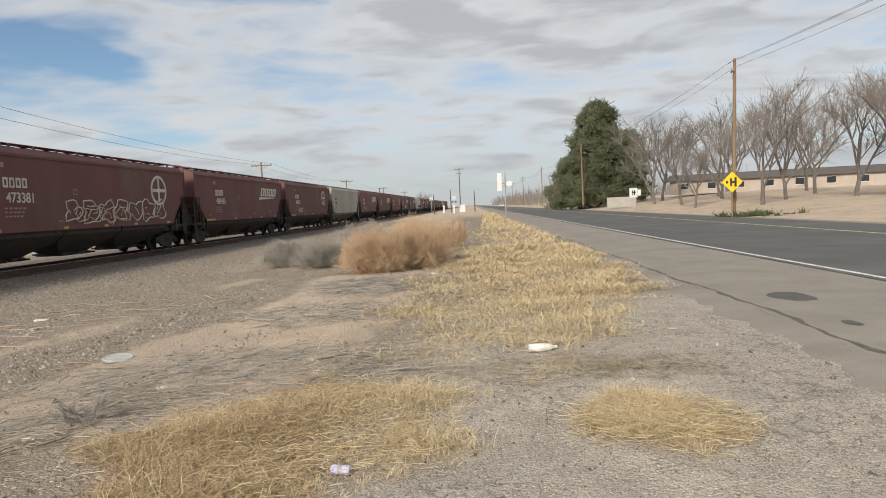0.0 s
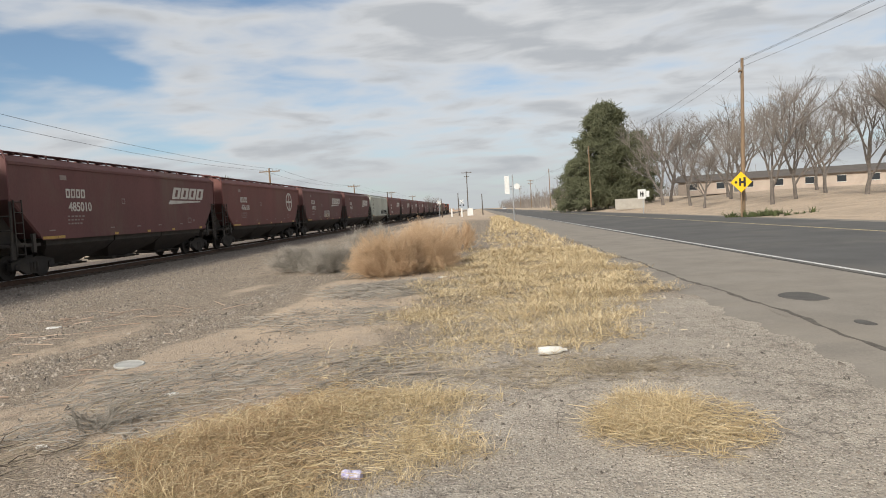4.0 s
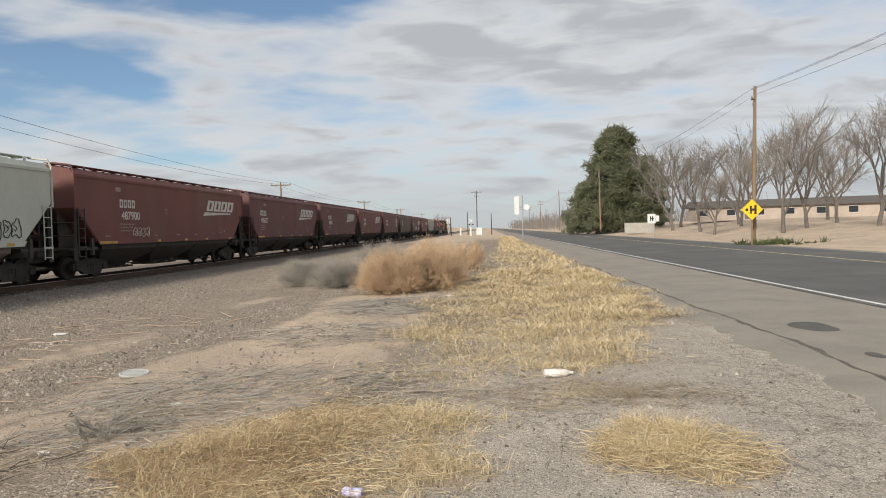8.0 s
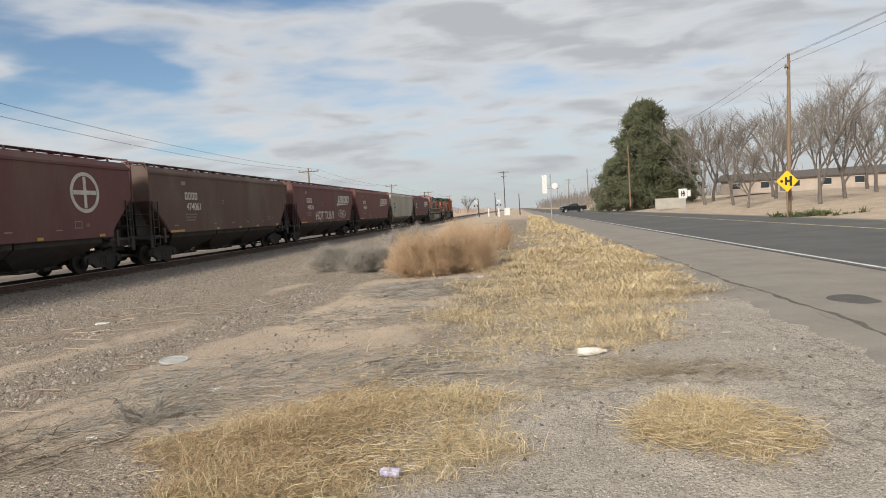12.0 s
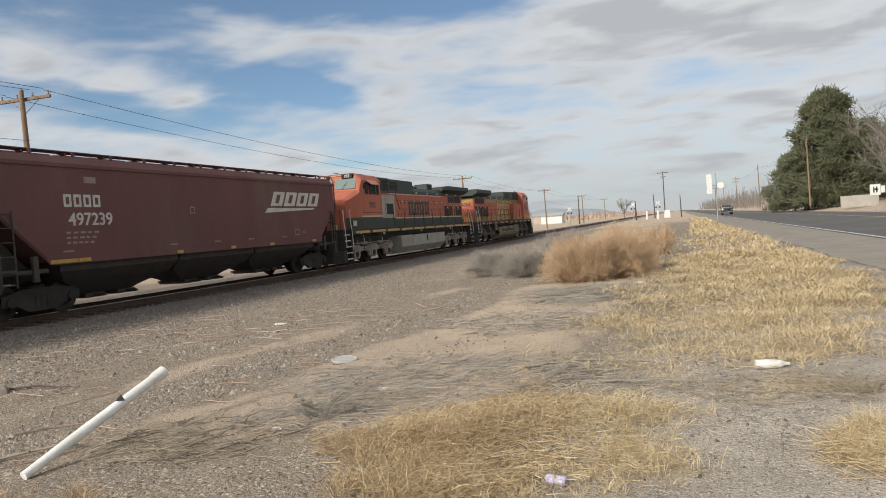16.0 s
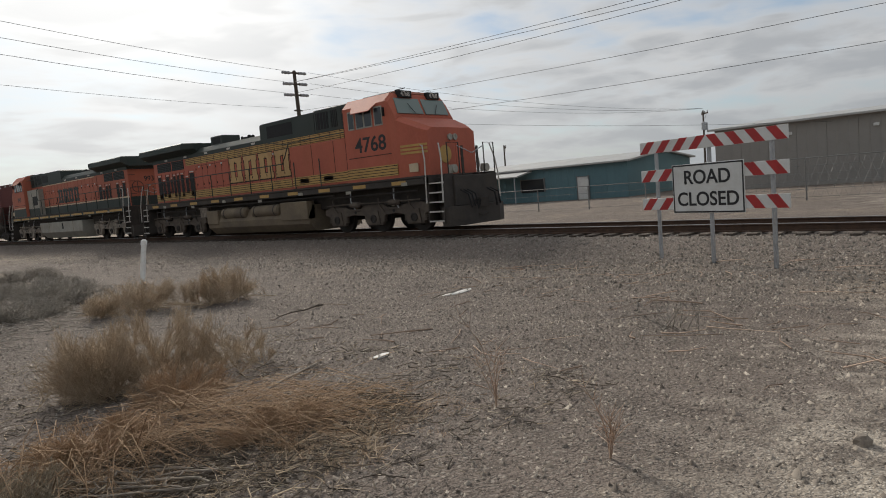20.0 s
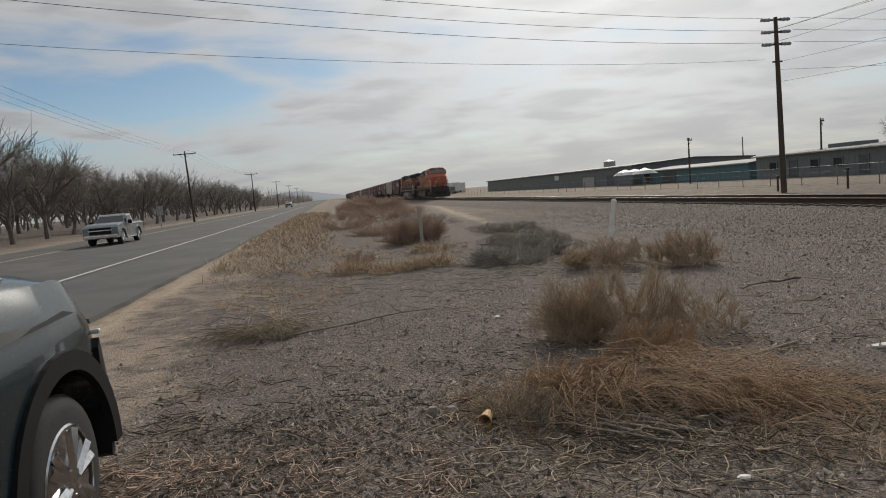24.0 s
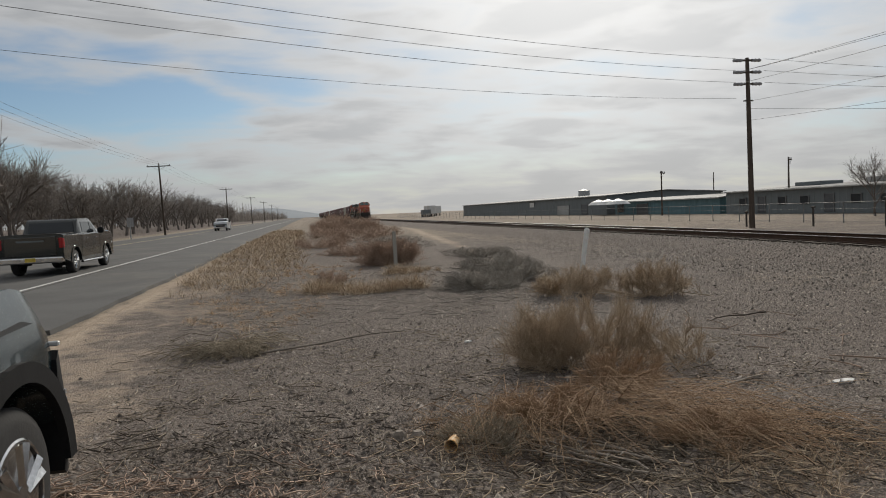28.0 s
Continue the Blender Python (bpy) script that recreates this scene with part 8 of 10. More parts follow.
def pole(name, x, y, h, material, label, arms=(), lean=(0, 0), r=0.15, boxes=0, base=None):
    """A timber pole with crossarms: each arm is (height, length, azimuth, pins)."""
    z = gz(x, y) if base is None else base
    p = thing(name, pose(x, y, z - 0.1, lean[0], lean[1], 0), label, "utility pole", "utility poles")
    part("post", G().tube([(0, 0, 0), (0, 0, h * 0.5), (0, 0, h)], [r, r * 0.85, r * 0.62], 12), material, p, "", True)
    for ah, ln, az, pins in arms:
        m = pose(0, 0, ah, 0, 0, az)
        arm = part("crossarm", G().box(-ln / 2, ln / 2, 0.1, 0.2, -0.06, 0.06, 0.01).moved(m), material, p)
        g = G()
        for s in (-1, 1):
            g.tube([(s * ln * 0.28, 0.15, -0.04), (0, 0.15, -0.55)], 0.018, 4)
        part("brace", g.moved(m), M["galv"], p)
        for k in range(pins):
            px = -ln / 2 + 0.1 + k * (ln - 0.2) / max(1, pins - 1)
            part("insulator", G().lathe((px, 0.15, 0.06), "z", [(0, 0.0), (0, 0.05), (0.06, 0.055), (0.10, 0.035), (0.16, 0.05), (0.20, 0.0)], 8).moved(m), M["porcelain"], arm)
    for k in range(boxes):
        part("transformer", G().lathe((0.32 * (1 if k % 2 else -1), 0.1, h - 1.9), "z", [(0, 0.0), (0, 0.2), (0.7, 0.2), (0.75, 0.1), (0.8, 0.0)], 12), M["galv"], p, "grey transformer can")
    return p


def wire(a, b, sag=0.35, r=0.009, label="thin black overhead wire between poles"):
    pts = []
    for k in range(13):
        t = k / 12
        p = Vector(a) * (1 - t) + Vector(b) * t
        p.z -= sag * 4 * t * (1 - t)
        pts.append(tuple(p))
    solid("overhead_wire", G().tube(pts, r * 0.65, 4), M["wire"], label, "wire", group="overhead wires")


WX = -24.3
west = [(WX, 19.2, 8.65), (WX, 76, 8.0), (WX, 128, 8.0), (WX, 182, 8.0), (WX, 240, 8.0)]
for i, (x, y, h) in enumerate(west):
    pole("utility_pole", x, y, h, M["pole_wood"], "weathered timber utility pole with one crossarm", ((h - 0.35, 2.4, 8, 4),), (0, -1.0), 0.14, base=-0.25)
TX, TY, TH = -26.6, -35.6, 10.2
tall = pole("utility_pole", TX, TY, TH, M["pole_dark"], "tall dark timber pole with three crossarms of insulators", (), (0, 1.0), 0.17, base=-0.1)
for ah in (10.05, 9.35, 8.65):
    arm = part("crossarm", G().box(-0.55, 0.55, -0.06, 0.06, ah - 0.05, ah + 0.05, 0.01), M["pole_dark"], tall)
    for s in (-1, 1):
        part("insulator", G().lathe((s * 0.62, 0, ah), "x", [(-0.3, 0.0), (-0.3, 0.07), (-0.18, 0.11), (-0.06, 0.08), (0.06, 0.11), (0.18, 0.08), (0.3, 0.1), (0.3, 0.0)], 10), M["porcelain"], arm, "stacked grey insulator")
part("crossarm", G().box(-0.3, 0.3, -0.05, 0.05, 7.62, 7.70), M["pole_dark"], tall)
for (x0, y0, h0), (x1, y1, h1) in zip(west[:-1], west[1:]):
    for o, dz in ((-1.05, 0.0), (1.05, 0.0), (0.1, -2.2)):
        wire((x0 + o, y0, h0 - 0.5 + dz), (x1 + o, y1, h1 - 0.5 + dz), 0.7, 0.016 if dz == 0 else 0.013)
for o, dz, zt in ((-1.05, 0.0, 9.2), (1.05, 0.0, 9.2), (0.3, 0.05, 8.5), (0.1, -1.95, 7.45), (0.1, -3.1, 6.3)):
    wire((WX + o, 19.2, 8.2 + dz), (TX + (0.6 if dz > -1 else 0), TY, zt), 0.55, 0.016 if dz > -1 else 0.013)
EX = 19.0
east = [(EX, 48.4, 11.0), (EX + 0.4, 115.0, 10.6), (EX + 0.4, 180, 10.6), (EX + 0.4, 245, 10.6), (EX + 0.4, 310, 10.6)]
south = [(18.6, -20.5, 10.6), (18.6, -95, 9.7), (18.6, -170, 9.7), (18.6, -245, 9.7), (18.6, -320, 9.7), (18.6, -395, 9.7), (18.6, -470, 9.7)]
for i, (x, y, h) in enumerate(east):
    pole("utility_pole", x, y, h, M["pole_wood"], "tall orange-brown timber pole beside the highway", ((h - 0.9, 0.5, 90, 2),) if i < 3 else ((h - 0.5, 2.4, 0, 4), (h - 1.6, 2.0, 0, 3)), (0.3, 0.9 if i == 0 else -0.6), 0.16 if i == 0 else 0.14, base=0.4 if i == 0 else 0.9)
for i, (x, y, h) in enumerate(south):
    pole("utility_pole", x, y, h, M["pole_dark"], "dark timber pole with wide crossarm along the orchard", ((h - 0.4, 3.0, 0, 3),), (0, 1.5 if i == 1 else 0.4), 0.15, base=0.1)
line = [(x, y, 0.4 + h) for x, y, h in east[::-1]] + [(x, y, 0.1 + h) for x, y, h in south]
for (x0, y0, z0), (x1, y1, z1) in zip(line[:-1], line[1:]):
    for o, dz in ((-0.9, -0.3), (0.0, 0.0), (0.9, -0.6)):
        k = 1.0 if y1 < -60 else 0.35
        wire((x0 + o * k, y0, z0 - 0.25 + dz * (1 - k)), (x1 + o * k, y1, z1 - 0.25 + dz * (1 - k)), 0.8, 0.015)
for ah, dz in ((9.95, 0.0), (9.25, -0.55), (8.55, -1.1), (7.6, -2.6)):
    wire((TX + 0.95, TY, ah), (18.6, -20.5, 10.4 + dz), 0.7, 0.015 if dz > -2 else 0.011)
    if dz > -2:
        wire((TX - 0.95, TY, ah), (-66, -24, 7.3), 0.8, 0.015)
wire((TX, TY, 7.0), (-49.98, -10, 3.9), 0.4, 0.012)
# far poles by the crossing to the north
for x, y, h, lab in ((-2.9, 168, 11.2, ((10.9, 2.6, 0, 4), (9.9, 1.4, 0, 2))), (0.8, 164, 5.2, ()), (-5.2, 166, 5.8, ()), (-8.6, 150, 4.2, ()), (13.5, 260, 10, ((9.6, 2.4, 0, 3),)), (15.5, 300, 10, ((9.6, 2.4, 0, 3),)), (-21, 150, 6.5, ()), (-14, 240, 6, ())):
    pole("utility_pole", x, y, h, M["pole_dark"], "distant dark timber pole near the crossing", lab, (0, -1.0 if h < 6 else 0), 0.14, base=0.1)
for x, y, h, a in ((-45.5, -78, 5.9, 1), (-63, -46, 6.4, 1), (-52.0, -63, 6.2, 1), (-66, -24, 7.4, 1), (-75, -110, 7.0, 0)):
    pole("utility_pole", x, y, h, M["pole_dark"], "timber service pole among the sheds", ((h - 0.3, 1.6, 40, 3),) if a else (), (0, 0), 0.12, boxes=2 if x == -66 else 0, base=-0.2)

# ---- signs ----
bar = thing("road_closed_barricade", pose(-12.85, -4.95, gz(-12.85, -4.95)) @ pose(0, 0, 0, 0, 0, 71.5), "red and white striped barricade with a white road closed sign", "barricade")
for x in (-1.25, 0.02, 1.29):
    part("post", G().box(x - 0.032, x + 0.032, -0.04, 0.02, -0.05, 2.42, 0.006), M["galv"], bar, "galvanised perforated post")


def striped(x0, x1, z, flip, name="rail_board"):
    b = part(name, G().box(x0, x1, -0.075, -0.045, z - 0.12, z + 0.12, 0.004), M["sign_white"], bar, "white reflective board with red stripes")
    n = max(1, round((x1 - x0) / 0.41))
    w = (x1 - x0) / n
    for k in range(n):
        a = x0 + k * w
        c = (a + w / 2 < 0) if flip else False
        d = 0.2 if c else -0.2
        lo, hi = a + w * 0.02, a + w * 0.5
        quad = [(lo + (0 if d > 0 else 0.2), z - 0.119), (hi + (0 if d > 0 else 0.2), z - 0.119), (min(hi + (0.2 if d > 0 else 0), x1), z + 0.119), (min(lo + (0.2 if d > 0 else 0), x1), z + 0.119)]
        quad = [(max(x0, min(x1, u)), v) for u, v in quad]
        part("red_stripe", G().prism(quad, "y", -0.079, -0.0755), M["sign_red"], b, "red reflective stripe")


striped(-1.62, 1.62, 2.32, True)
for z in (1.74, 1.16):
    striped(-1.62, -0.76, z, True)
    striped(0.76, 1.62, z, False)
pan = part("sign_panel", G().box(-0.80, 0.80, -0.098, -0.082, 0.97, 1.92, 0.006), M["sign_white"], bar, "white sign panel with black border")
g = G()
for x0, x1, z0, z1 in ((-0.782, 0.782, 1.882, 1.91), (-0.782, 0.782, 0.98, 1.008), (-0.785, -0.757, 0.98, 1.91), (0.757, 0.785, 0.98, 1.91)):
    g.box(x0, x1, -0.101, -0.097, z0, z1)
part("border", g, M["sign_black"], pan, "black border")
up_ = Matrix(((1, 0, 0, 0), (0, 0, -1, 0), (0, 1, 0, 0), (0, 0, 0, 1)))
lettering("sign_lettering", "ROAD", 0.37, Matrix.Translation((0, -0.1005, 1.65)) @ up_, M["sign_black"], pan, "black words", 1.0)
lettering("sign_lettering", "CLOSED", 0.37, Matrix.Translation((0, -0.1005, 1.23)) @ up_, M["sign_black"], pan, "black words", 1.0)

dia = thing("warning_sign", pose(18.35, 47.0, gz(18.35, 47.0)), "yellow diamond warning sign with a black railway side-road symbol", "road sign")
part("post", G().box(-0.05, 0.05, -0.02, 0.05, -0.1, 2.9, 0.01), M["pole_wood"], dia, "timber sign post")
part("plate", G().box(-0.52, 0.52, -0.045, -0.025, -0.52, 0.52, 0.01).moved(pose(0, 0, 2.55, 0, 45, 0)), M["sign_yellow"], dia, "yellow diamond plate")
g = G()
g.box(-0.15, -0.01, -0.052, -0.046, 2.27, 2.83).box(0.15, 0.31, -0.052, -0.046, 2.22, 2.88).box(-0.01, 0.15, -0.052, -0.046, 2.47, 2.63)
g.lathe((-0.36, -0.049, 2.55), "y", [(-0.003, 0.0), (-0.003, 0.1), (0.003, 0.1), (0.003, 0.0)], 12)
part("symbol", g, M["sign_black"], dia, "black side-track symbol")

sp = thing("route_sign", pose(19.2, 78, gz(19.2, 78)), "white square route sign on a post", "road sign")
part("post", G().box(-0.05, 0.05, 0, 0.06, 0, 2.9), M["galv"], sp)
part("plate", G().box(-0.62, 0.32, -0.03, -0.01, 1.75, 2.85, 0.01), M["sign_white"], sp, "white square plate")
part("plate", G().box(0.36, 0.72, -0.03, -0.01, 1.95, 2.65, 0.01), M["sign_white"], sp, "white narrow plate")
part("symbol", G().box(-0.34, -0.22, -0.036, -0.03, 2.0, 2.6).box(-0.1, 0.04, -0.036, -0.03, 2.0, 2.6).box(-0.22, 0.1, -0.036, -0.03, 2.25, 2.4), M["sign_black"], sp, "black figure as plain bars")

vp = thing("verge_sign", pose(3.6, 69, gz(3.6, 69)), "thin galvanised sign post with white plates seen edge-on", "road sign")
part("post", G().tube([(0, 0, -0.1), (0, 0, 5.0)], 0.06, 8), M["galv"], vp)
part("plate", G().box(-0.85, -0.35, -0.02, 0.02, 3.0, 4.9, 0.01), M["sign_white"], vp, "tall white plate")
part("plate", G().lathe((0.42, 0, 3.75), "y", [(-0.02, 0.0), (-0.02, 0.32), (0.02, 0.32), (0.02, 0.0)], 16), M["sign_white"], vp, "round white plate")

ss = thing("roadside_sign", pose(18.8, -78, gz(18.8, -78)), "grey back of a roadside sign by the orchard", "road sign")
part("post", G().box(-0.05, 0.05, 0, 0.06, 0, 2.4), M["galv"], ss)
part("plate", G().box(-0.35, 0.35, -0.03, -0.01, 1.4, 2.4, 0.01), M["galv"], ss)

# railway crossing gear to the north
for x, y in ((-9.3, 152), (-4.2, 158), (-22.5, 146)):
    cs = thing("crossing_signal", pose(x, y, 0.0), "railway crossing signal mast with crossbuck", "crossing signal", "crossing signals")
    part("mast", G().tube([(0, 0, 0), (0, 0, 3.9)], 0.07, 8), M["galv"], cs)
    part("crossbuck", G().box(-0.6, 0.6, -0.03, 0.0, -0.1, 0.1).moved(pose(0, -0.08, 3.5, 0, 45, 0)), M["sign_white"], cs)
    part("crossbuck", G().box(-0.6, 0.6, -0.03, 0.0, -0.1, 0.1).moved(pose(0, -0.12, 3.5, 0, -45, 0)), M["sign_white"], cs)
    for s in (-0.4, 0.4):
        part("lamp", G().lathe((s, -0.1, 2.6), "y", [(-0.05, 0.0), (-0.05, 0.2), (0.06, 0.2), (0.06, 0.0)], 14), M["sign_black"], cs)
for x, y, w in ((-6.4, 150, 0.35), (-3.8, 140, 0.3)):
    solid("marker_post", G().box(x - w / 2, x + w / 2, y - 0.1, y + 0.1, 0, 1.9, 0.02), M["sign_white"], "white marker post near the crossing", "post")
solid("relay_cabinet", G().box(-3.0, -1.6, 160, 161.2, 0, 1.8, 0.04), M["sign_white"], "white relay cabinet near the crossing", "cabinet")

# ---- small posts and litter ----
pp = thing("fallen_pipe", pose(0, 0, 0), "white plastic marker pipe knocked over at a slant", "pipe")
a, b = Vector((-4.86, 3.48, -0.02)), Vector((-4.772, 4.885, 0.457))
q = b - a
part("pipe", G().tube([a, a + q * 0.35, a + q * 0.9, a + q * 0.93, b], [0.035, 0.045, 0.045, 0.056, 0.058], 14), M["white_pvc"], pp, "", True)
part("tear", G().prism([(-0.05, -0.01), (0.06, 0.0), (0.02, 0.05)], "y", -0.004, 0.004).moved(Matrix.Translation(a + q * 0.62 + Vector((0.03, 0, 0.05)))), M["sign_black"], pp, "dark torn opening")
wp = thing("marker_post", pose(-6.25, -14.8, gz(-6.25, -14.8), 0, -9, 0), "leaning white plastic marker post", "post")
part("post", G().tube([(0, 0, -0.1), (0, 0, 1.18)], 0.055, 12), M["white_pvc"], wp)
part("cap", G().lathe((0, 0, 1.12), "z", [(0, 0.0), (0, 0.065), (0.09, 0.065), (0.13, 0.03), (0.13, 0.0)], 12), M["white_pvc"], wp)
bp_ = thing("marker_post", pose(-2.75, -21.0, gz(-2.75, -21.0), 0, 1, 0), "weathered tan flexible marker post", "post")
part("post", G().box(-0.06, 0.06, -0.02, 0.02, -0.1, 1.1, 0.01), M["concrete"], bp_)

lid = thing("metal_lid", pose(-4.39, 7.72, gz(-4.39, 7.72), 3, 4, 0), "scuffed round grey lid on sandy ground", "litter")
part("disc", G().lathe((0, 0, 0.012), "z", [(0, 0.0), (0, 0.17), (0.02, 0.18), (0.03, 0.165), (0.018, 0.14), (0.018, 0.0)], 26), M["lid_grey"], lid)
bt = thing("plastic_bottle", pose(0.75, 7.25, gz(0.75, 7.25) + 0.05, 0, 0, 8), "crushed white plastic bottle lying on straw", "litter")
part("body", G().lathe((0, 0, 0), "x", [(-0.16, 0.0), (-0.16, 0.045), (-0.05, 0.05), (0.08, 0.04), (0.12, 0.018), (0.16, 0.018), (0.16, 0.0)], 12), M["litter_white"], bt)
cn = thing("drink_can", pose(-0.88, 4.02, gz(-0.88, 4.02) + 0.045, 0, 0, -12), "crumpled drink can with violet and white label", "litter")
part("body", G().lathe((0, 0, 0), "x", [(-0.065, 0.0), (-0.065, 0.026), (-0.05, 0.033), (0.0, 0.028), (0.05, 0.033), (0.065, 0.024), (0.065, 0.0)], 14), M["litter_blue"], cn)
cu_ = thing("paper_cup", pose(-0.95, -4.95, gz(-0.95, -4.95) + 0.05, 0, 0, 65), "orange and cream paper cup lying on its side", "litter")
part("cup", G().lathe((0, 0, 0), "x", [(-0.075, 0.0), (-0.075, 0.034), (0.07, 0.046), (0.075, 0.05), (0.08, 0.046), (0.06, 0.04), (-0.06, 0.03), (-0.06, 0.0)], 16), M["cup_orange"], cu_)
for x, y, w, d in ((-3.45, 4.75, 0.05, 0.02), (-3.07, 6.12, 0.07, 0.05), (-8.2, 11.9, 0.16, 0.12), (-1.0, 16.3, 0.12, 0.1), (-4.67, -5.5, 0.12, 0.06), (-2.05, -3.65, 0.045, 0.035), (-1.9, -8.3, 0.05, 0.04), (2.0, 60, 0.2, 0.2), (-3.3, -6.4, 0.06, 0.05), (-3.9, -47, 0.5, 0.2), (-2.0, 24, 0.1, 0.1), (-9.1, -8.2, 0.5, 0.1)):
    rr = np.random.default_rng(int(abs(x * 100)))
    pts = [(x + w * math.cos(t) * rr.uniform(0.7, 1.1), y + d * math.sin(t) * rr.uniform(0.7, 1.1)) for t in np.linspace(0, 2 * math.pi, 9, endpoint=False)]
    zz = gz(x, y)
    g = G().loft([[(px, py, zz) for px, py in pts], [(px, py, zz + 0.01 + rr.uniform(0, 0.012)) for px, py in pts], [(x + (px - x) * 0.5, y + (py - y) * 0.5, zz + 0.024) for px, py in pts]])
    solid("scrap_paper", g, M["litter_white"], "scrap of white litter on the ground", "litter", group="scraps of litter")
for x, y, s in ((-4.46, -1.2, 0.06), (-0.75, -5.25, 0.07), (-0.62, -5.3, 0.06), (-2.75, -4.4, 0.05), (-9.0, 6.3, 0.12)):
    solid("loose_stone", G().raw(*(lambda r: ([(x + r.uniform(0.7, 1.1) * s * math.cos(t) * c, y + r.uniform(0.7, 1.1) * s * math.sin(t) * c, gz(x, y) + h_ * s) for h_, c in ((-0.2, 1), (0.5, 0.9), (0.9, 0.5)) for t in np.linspace(0, 2 * math.pi, 8, endpoint=False)],
          [(i * 8 + k, i * 8 + (k + 1) % 8, i * 8 + 8 + (k + 1) % 8, i * 8 + 8 + k) for i in range(2) for k in range(8)] + [tuple(range(16, 24))]))(np.random.default_rng(int(abs(x * 77))))), M["bleached"], "broken lump of stone", "stone", group="loose stones")

# ---- sheds and yards beyond the track ----
def clad(parent, x, y0, y1, z0, z1, material, step_=0.9, name="cladding_panel"):
    """Ribbed metal panels over a wall that faces east."""
    n = max(1, int(round((y1 - y0) / step_)))
    w = (y1 - y0) / n
    key = "clad/%s%.2f%.2f" % (material.name, w, z1 - z0)
    if key not in CACHE:
        g = G()
        g.prism([(0, 0), (0.03, 0.0), (0.03, w * 0.3), (0.0, w * 0.36), (0.0, w * 0.64), (0.03, w * 0.7), (0.03, w * 0.99), (-0.02, w * 0.99), (-0.02, 0)], "z", 0, z1 - z0)
        CACHE[key] = g.mesh(name, material)
    for k in range(n):
        ob = part(name, CACHE[key], None, parent)
        ob.location = (x, y0 + k * w, z0)


def shed(name, x1, x0, y0, y1, eave, ridge, wall, roof, label, doors=(), panel=1.8, gable=True):
    """A steel shed: walls, pitched roof with overhang, doors (y, width, height, material)."""
    t = thing(name, pose(0, 0, 0), label, "building", "sheds beyond the track")
    z = -0.25
    part("wall", G().box(x0, x1, y0, y1, z, eave, 0.0), wall, t, "ribbed steel wall")
    clad(t, x1 + 0.02, y0, y1, z, eave, wall, panel)
    xm = (x0 + x1) / 2
    part("roof", G().prism([(x0 - 0.4, eave), (xm, ridge), (x1 + 0.4, eave), (x1 + 0.4, eave + 0.14), (xm, ridge + 0.14), (x0 - 0.4, eave + 0.14)], "y", y0 - 0.4, y1 + 0.4), roof, t, "metal roof")
    if gable:
        for y, s in ((y0, -1), (y1, 1)):
            part("gable", G().prism([(x0, eave - 0.01), (xm, ridge - 0.01), (x1, eave - 0.01)], "y", min(y, y + s * 0.05), max(y, y + s * 0.05)), wall, t)
    part("gutter", G().box(x1 + 0.38, x1 + 0.5, y0 - 0.4, y1 + 0.4, eave - 0.02, eave + 0.12, 0.02), M["roof_light"], t, "pale gutter")
    for y, w, h, m, zz in doors:
        d = part("door", G().box(x1 + 0.05, x1 + 0.12, y - w / 2, y + w / 2, z + zz, z + zz + h, 0.01), m, t)
        part("frame", G().box(x1 + 0.05, x1 + 0.16, y - w / 2 - 0.06, y - w / 2, z + zz, z + zz + h + 0.1).box(x1 + 0.05, x1 + 0.16, y + w / 2, y + w / 2 + 0.1, z + zz, z + zz + h + 0.1).box(x1 + 0.05, x1 + 0.16, y - w / 2, y + w / 2, z + zz + h, z + zz + h + 0.06), M["roof_grey"], d)
    return t


wh = shed("warehouse", -50, -78, -17.5, 38.5, 4.15, 5.2, M["steel_wall"], M["roof_light"], "long grey ribbed-steel warehouse with pale roof edge",
          ((2.4, 3.2, 2.6, M["door_grey"], 0), (14.6, 2.8, 2.2, M["door_grey"], 0.2), (17.2, 0.9, 1.7, M["sign_white"], 0.2), (18.7, 0.9, 1.2, M["window"], 0.9), (30.6, 1.2, 0.6, M["window"], 1.2), (33.5, 1.0, 2.0, M["door_grey"], 0)))
for y in (-12.5, -7.5, 1.0, 11.0, 22.0):
    part("wall_lamp", G().box(-49.95, -49.8, y - 0.15, y + 0.15, 3.3, 3.5, 0.02), M["sign_white"], wh, "white wall lamp")
for y in (10.0, 24.0, 36.5):
    part("downpipe", G().tube([(-49.8, y, -0.2), (-49.8, y, 4.1)], 0.09, 8), M["roof_light"], wh)
sg = part("wall_sign", G().box(-49.93, -49.86, 1.5, 3.3, 3.0, 3.8, 0.01), M["litter_blue"], wh, "red and blue sign board")
part("sign_bar", G().box(-49.86, -49.855, 1.6, 3.2, 3.1, 3.4), M["sign_red"], sg)
sg = part("wall_sign", G().box(-49.93, -49.86, 30.0, 31.6, 2.9, 3.6, 0.01), M["litter_blue"], wh, "blue and red sign board")
part("sign_bar", G().box(-49.86, -49.855, 30.1, 31.5, 2.95, 3.2), M["sign_red"], sg)
bw_ = shed("blue_workshop", -49, -62, -42, -24, 2.6, 3.3, M["blue_wall"], M["roof_light"], "low blue-teal steel workshop with pale pitched roof",
           ((-28.0, 1.0, 1.9, M["sign_white"], 0), (-33.0, 2.4, 1.1, M["window"], 0.9), (-38.0, 1.0, 2.0, M["door_grey"], 0), (-40.0, 2.2, 1.1, M["window"], 0.9)))
part("awning", G().prism([(-49.0, 2.45), (-46.6, 2.05), (-46.6, 2.15), (-49.0, 2.6)], "y", -41.5, -33.0), M["roof_light"], bw_, "pale lean-to awning")
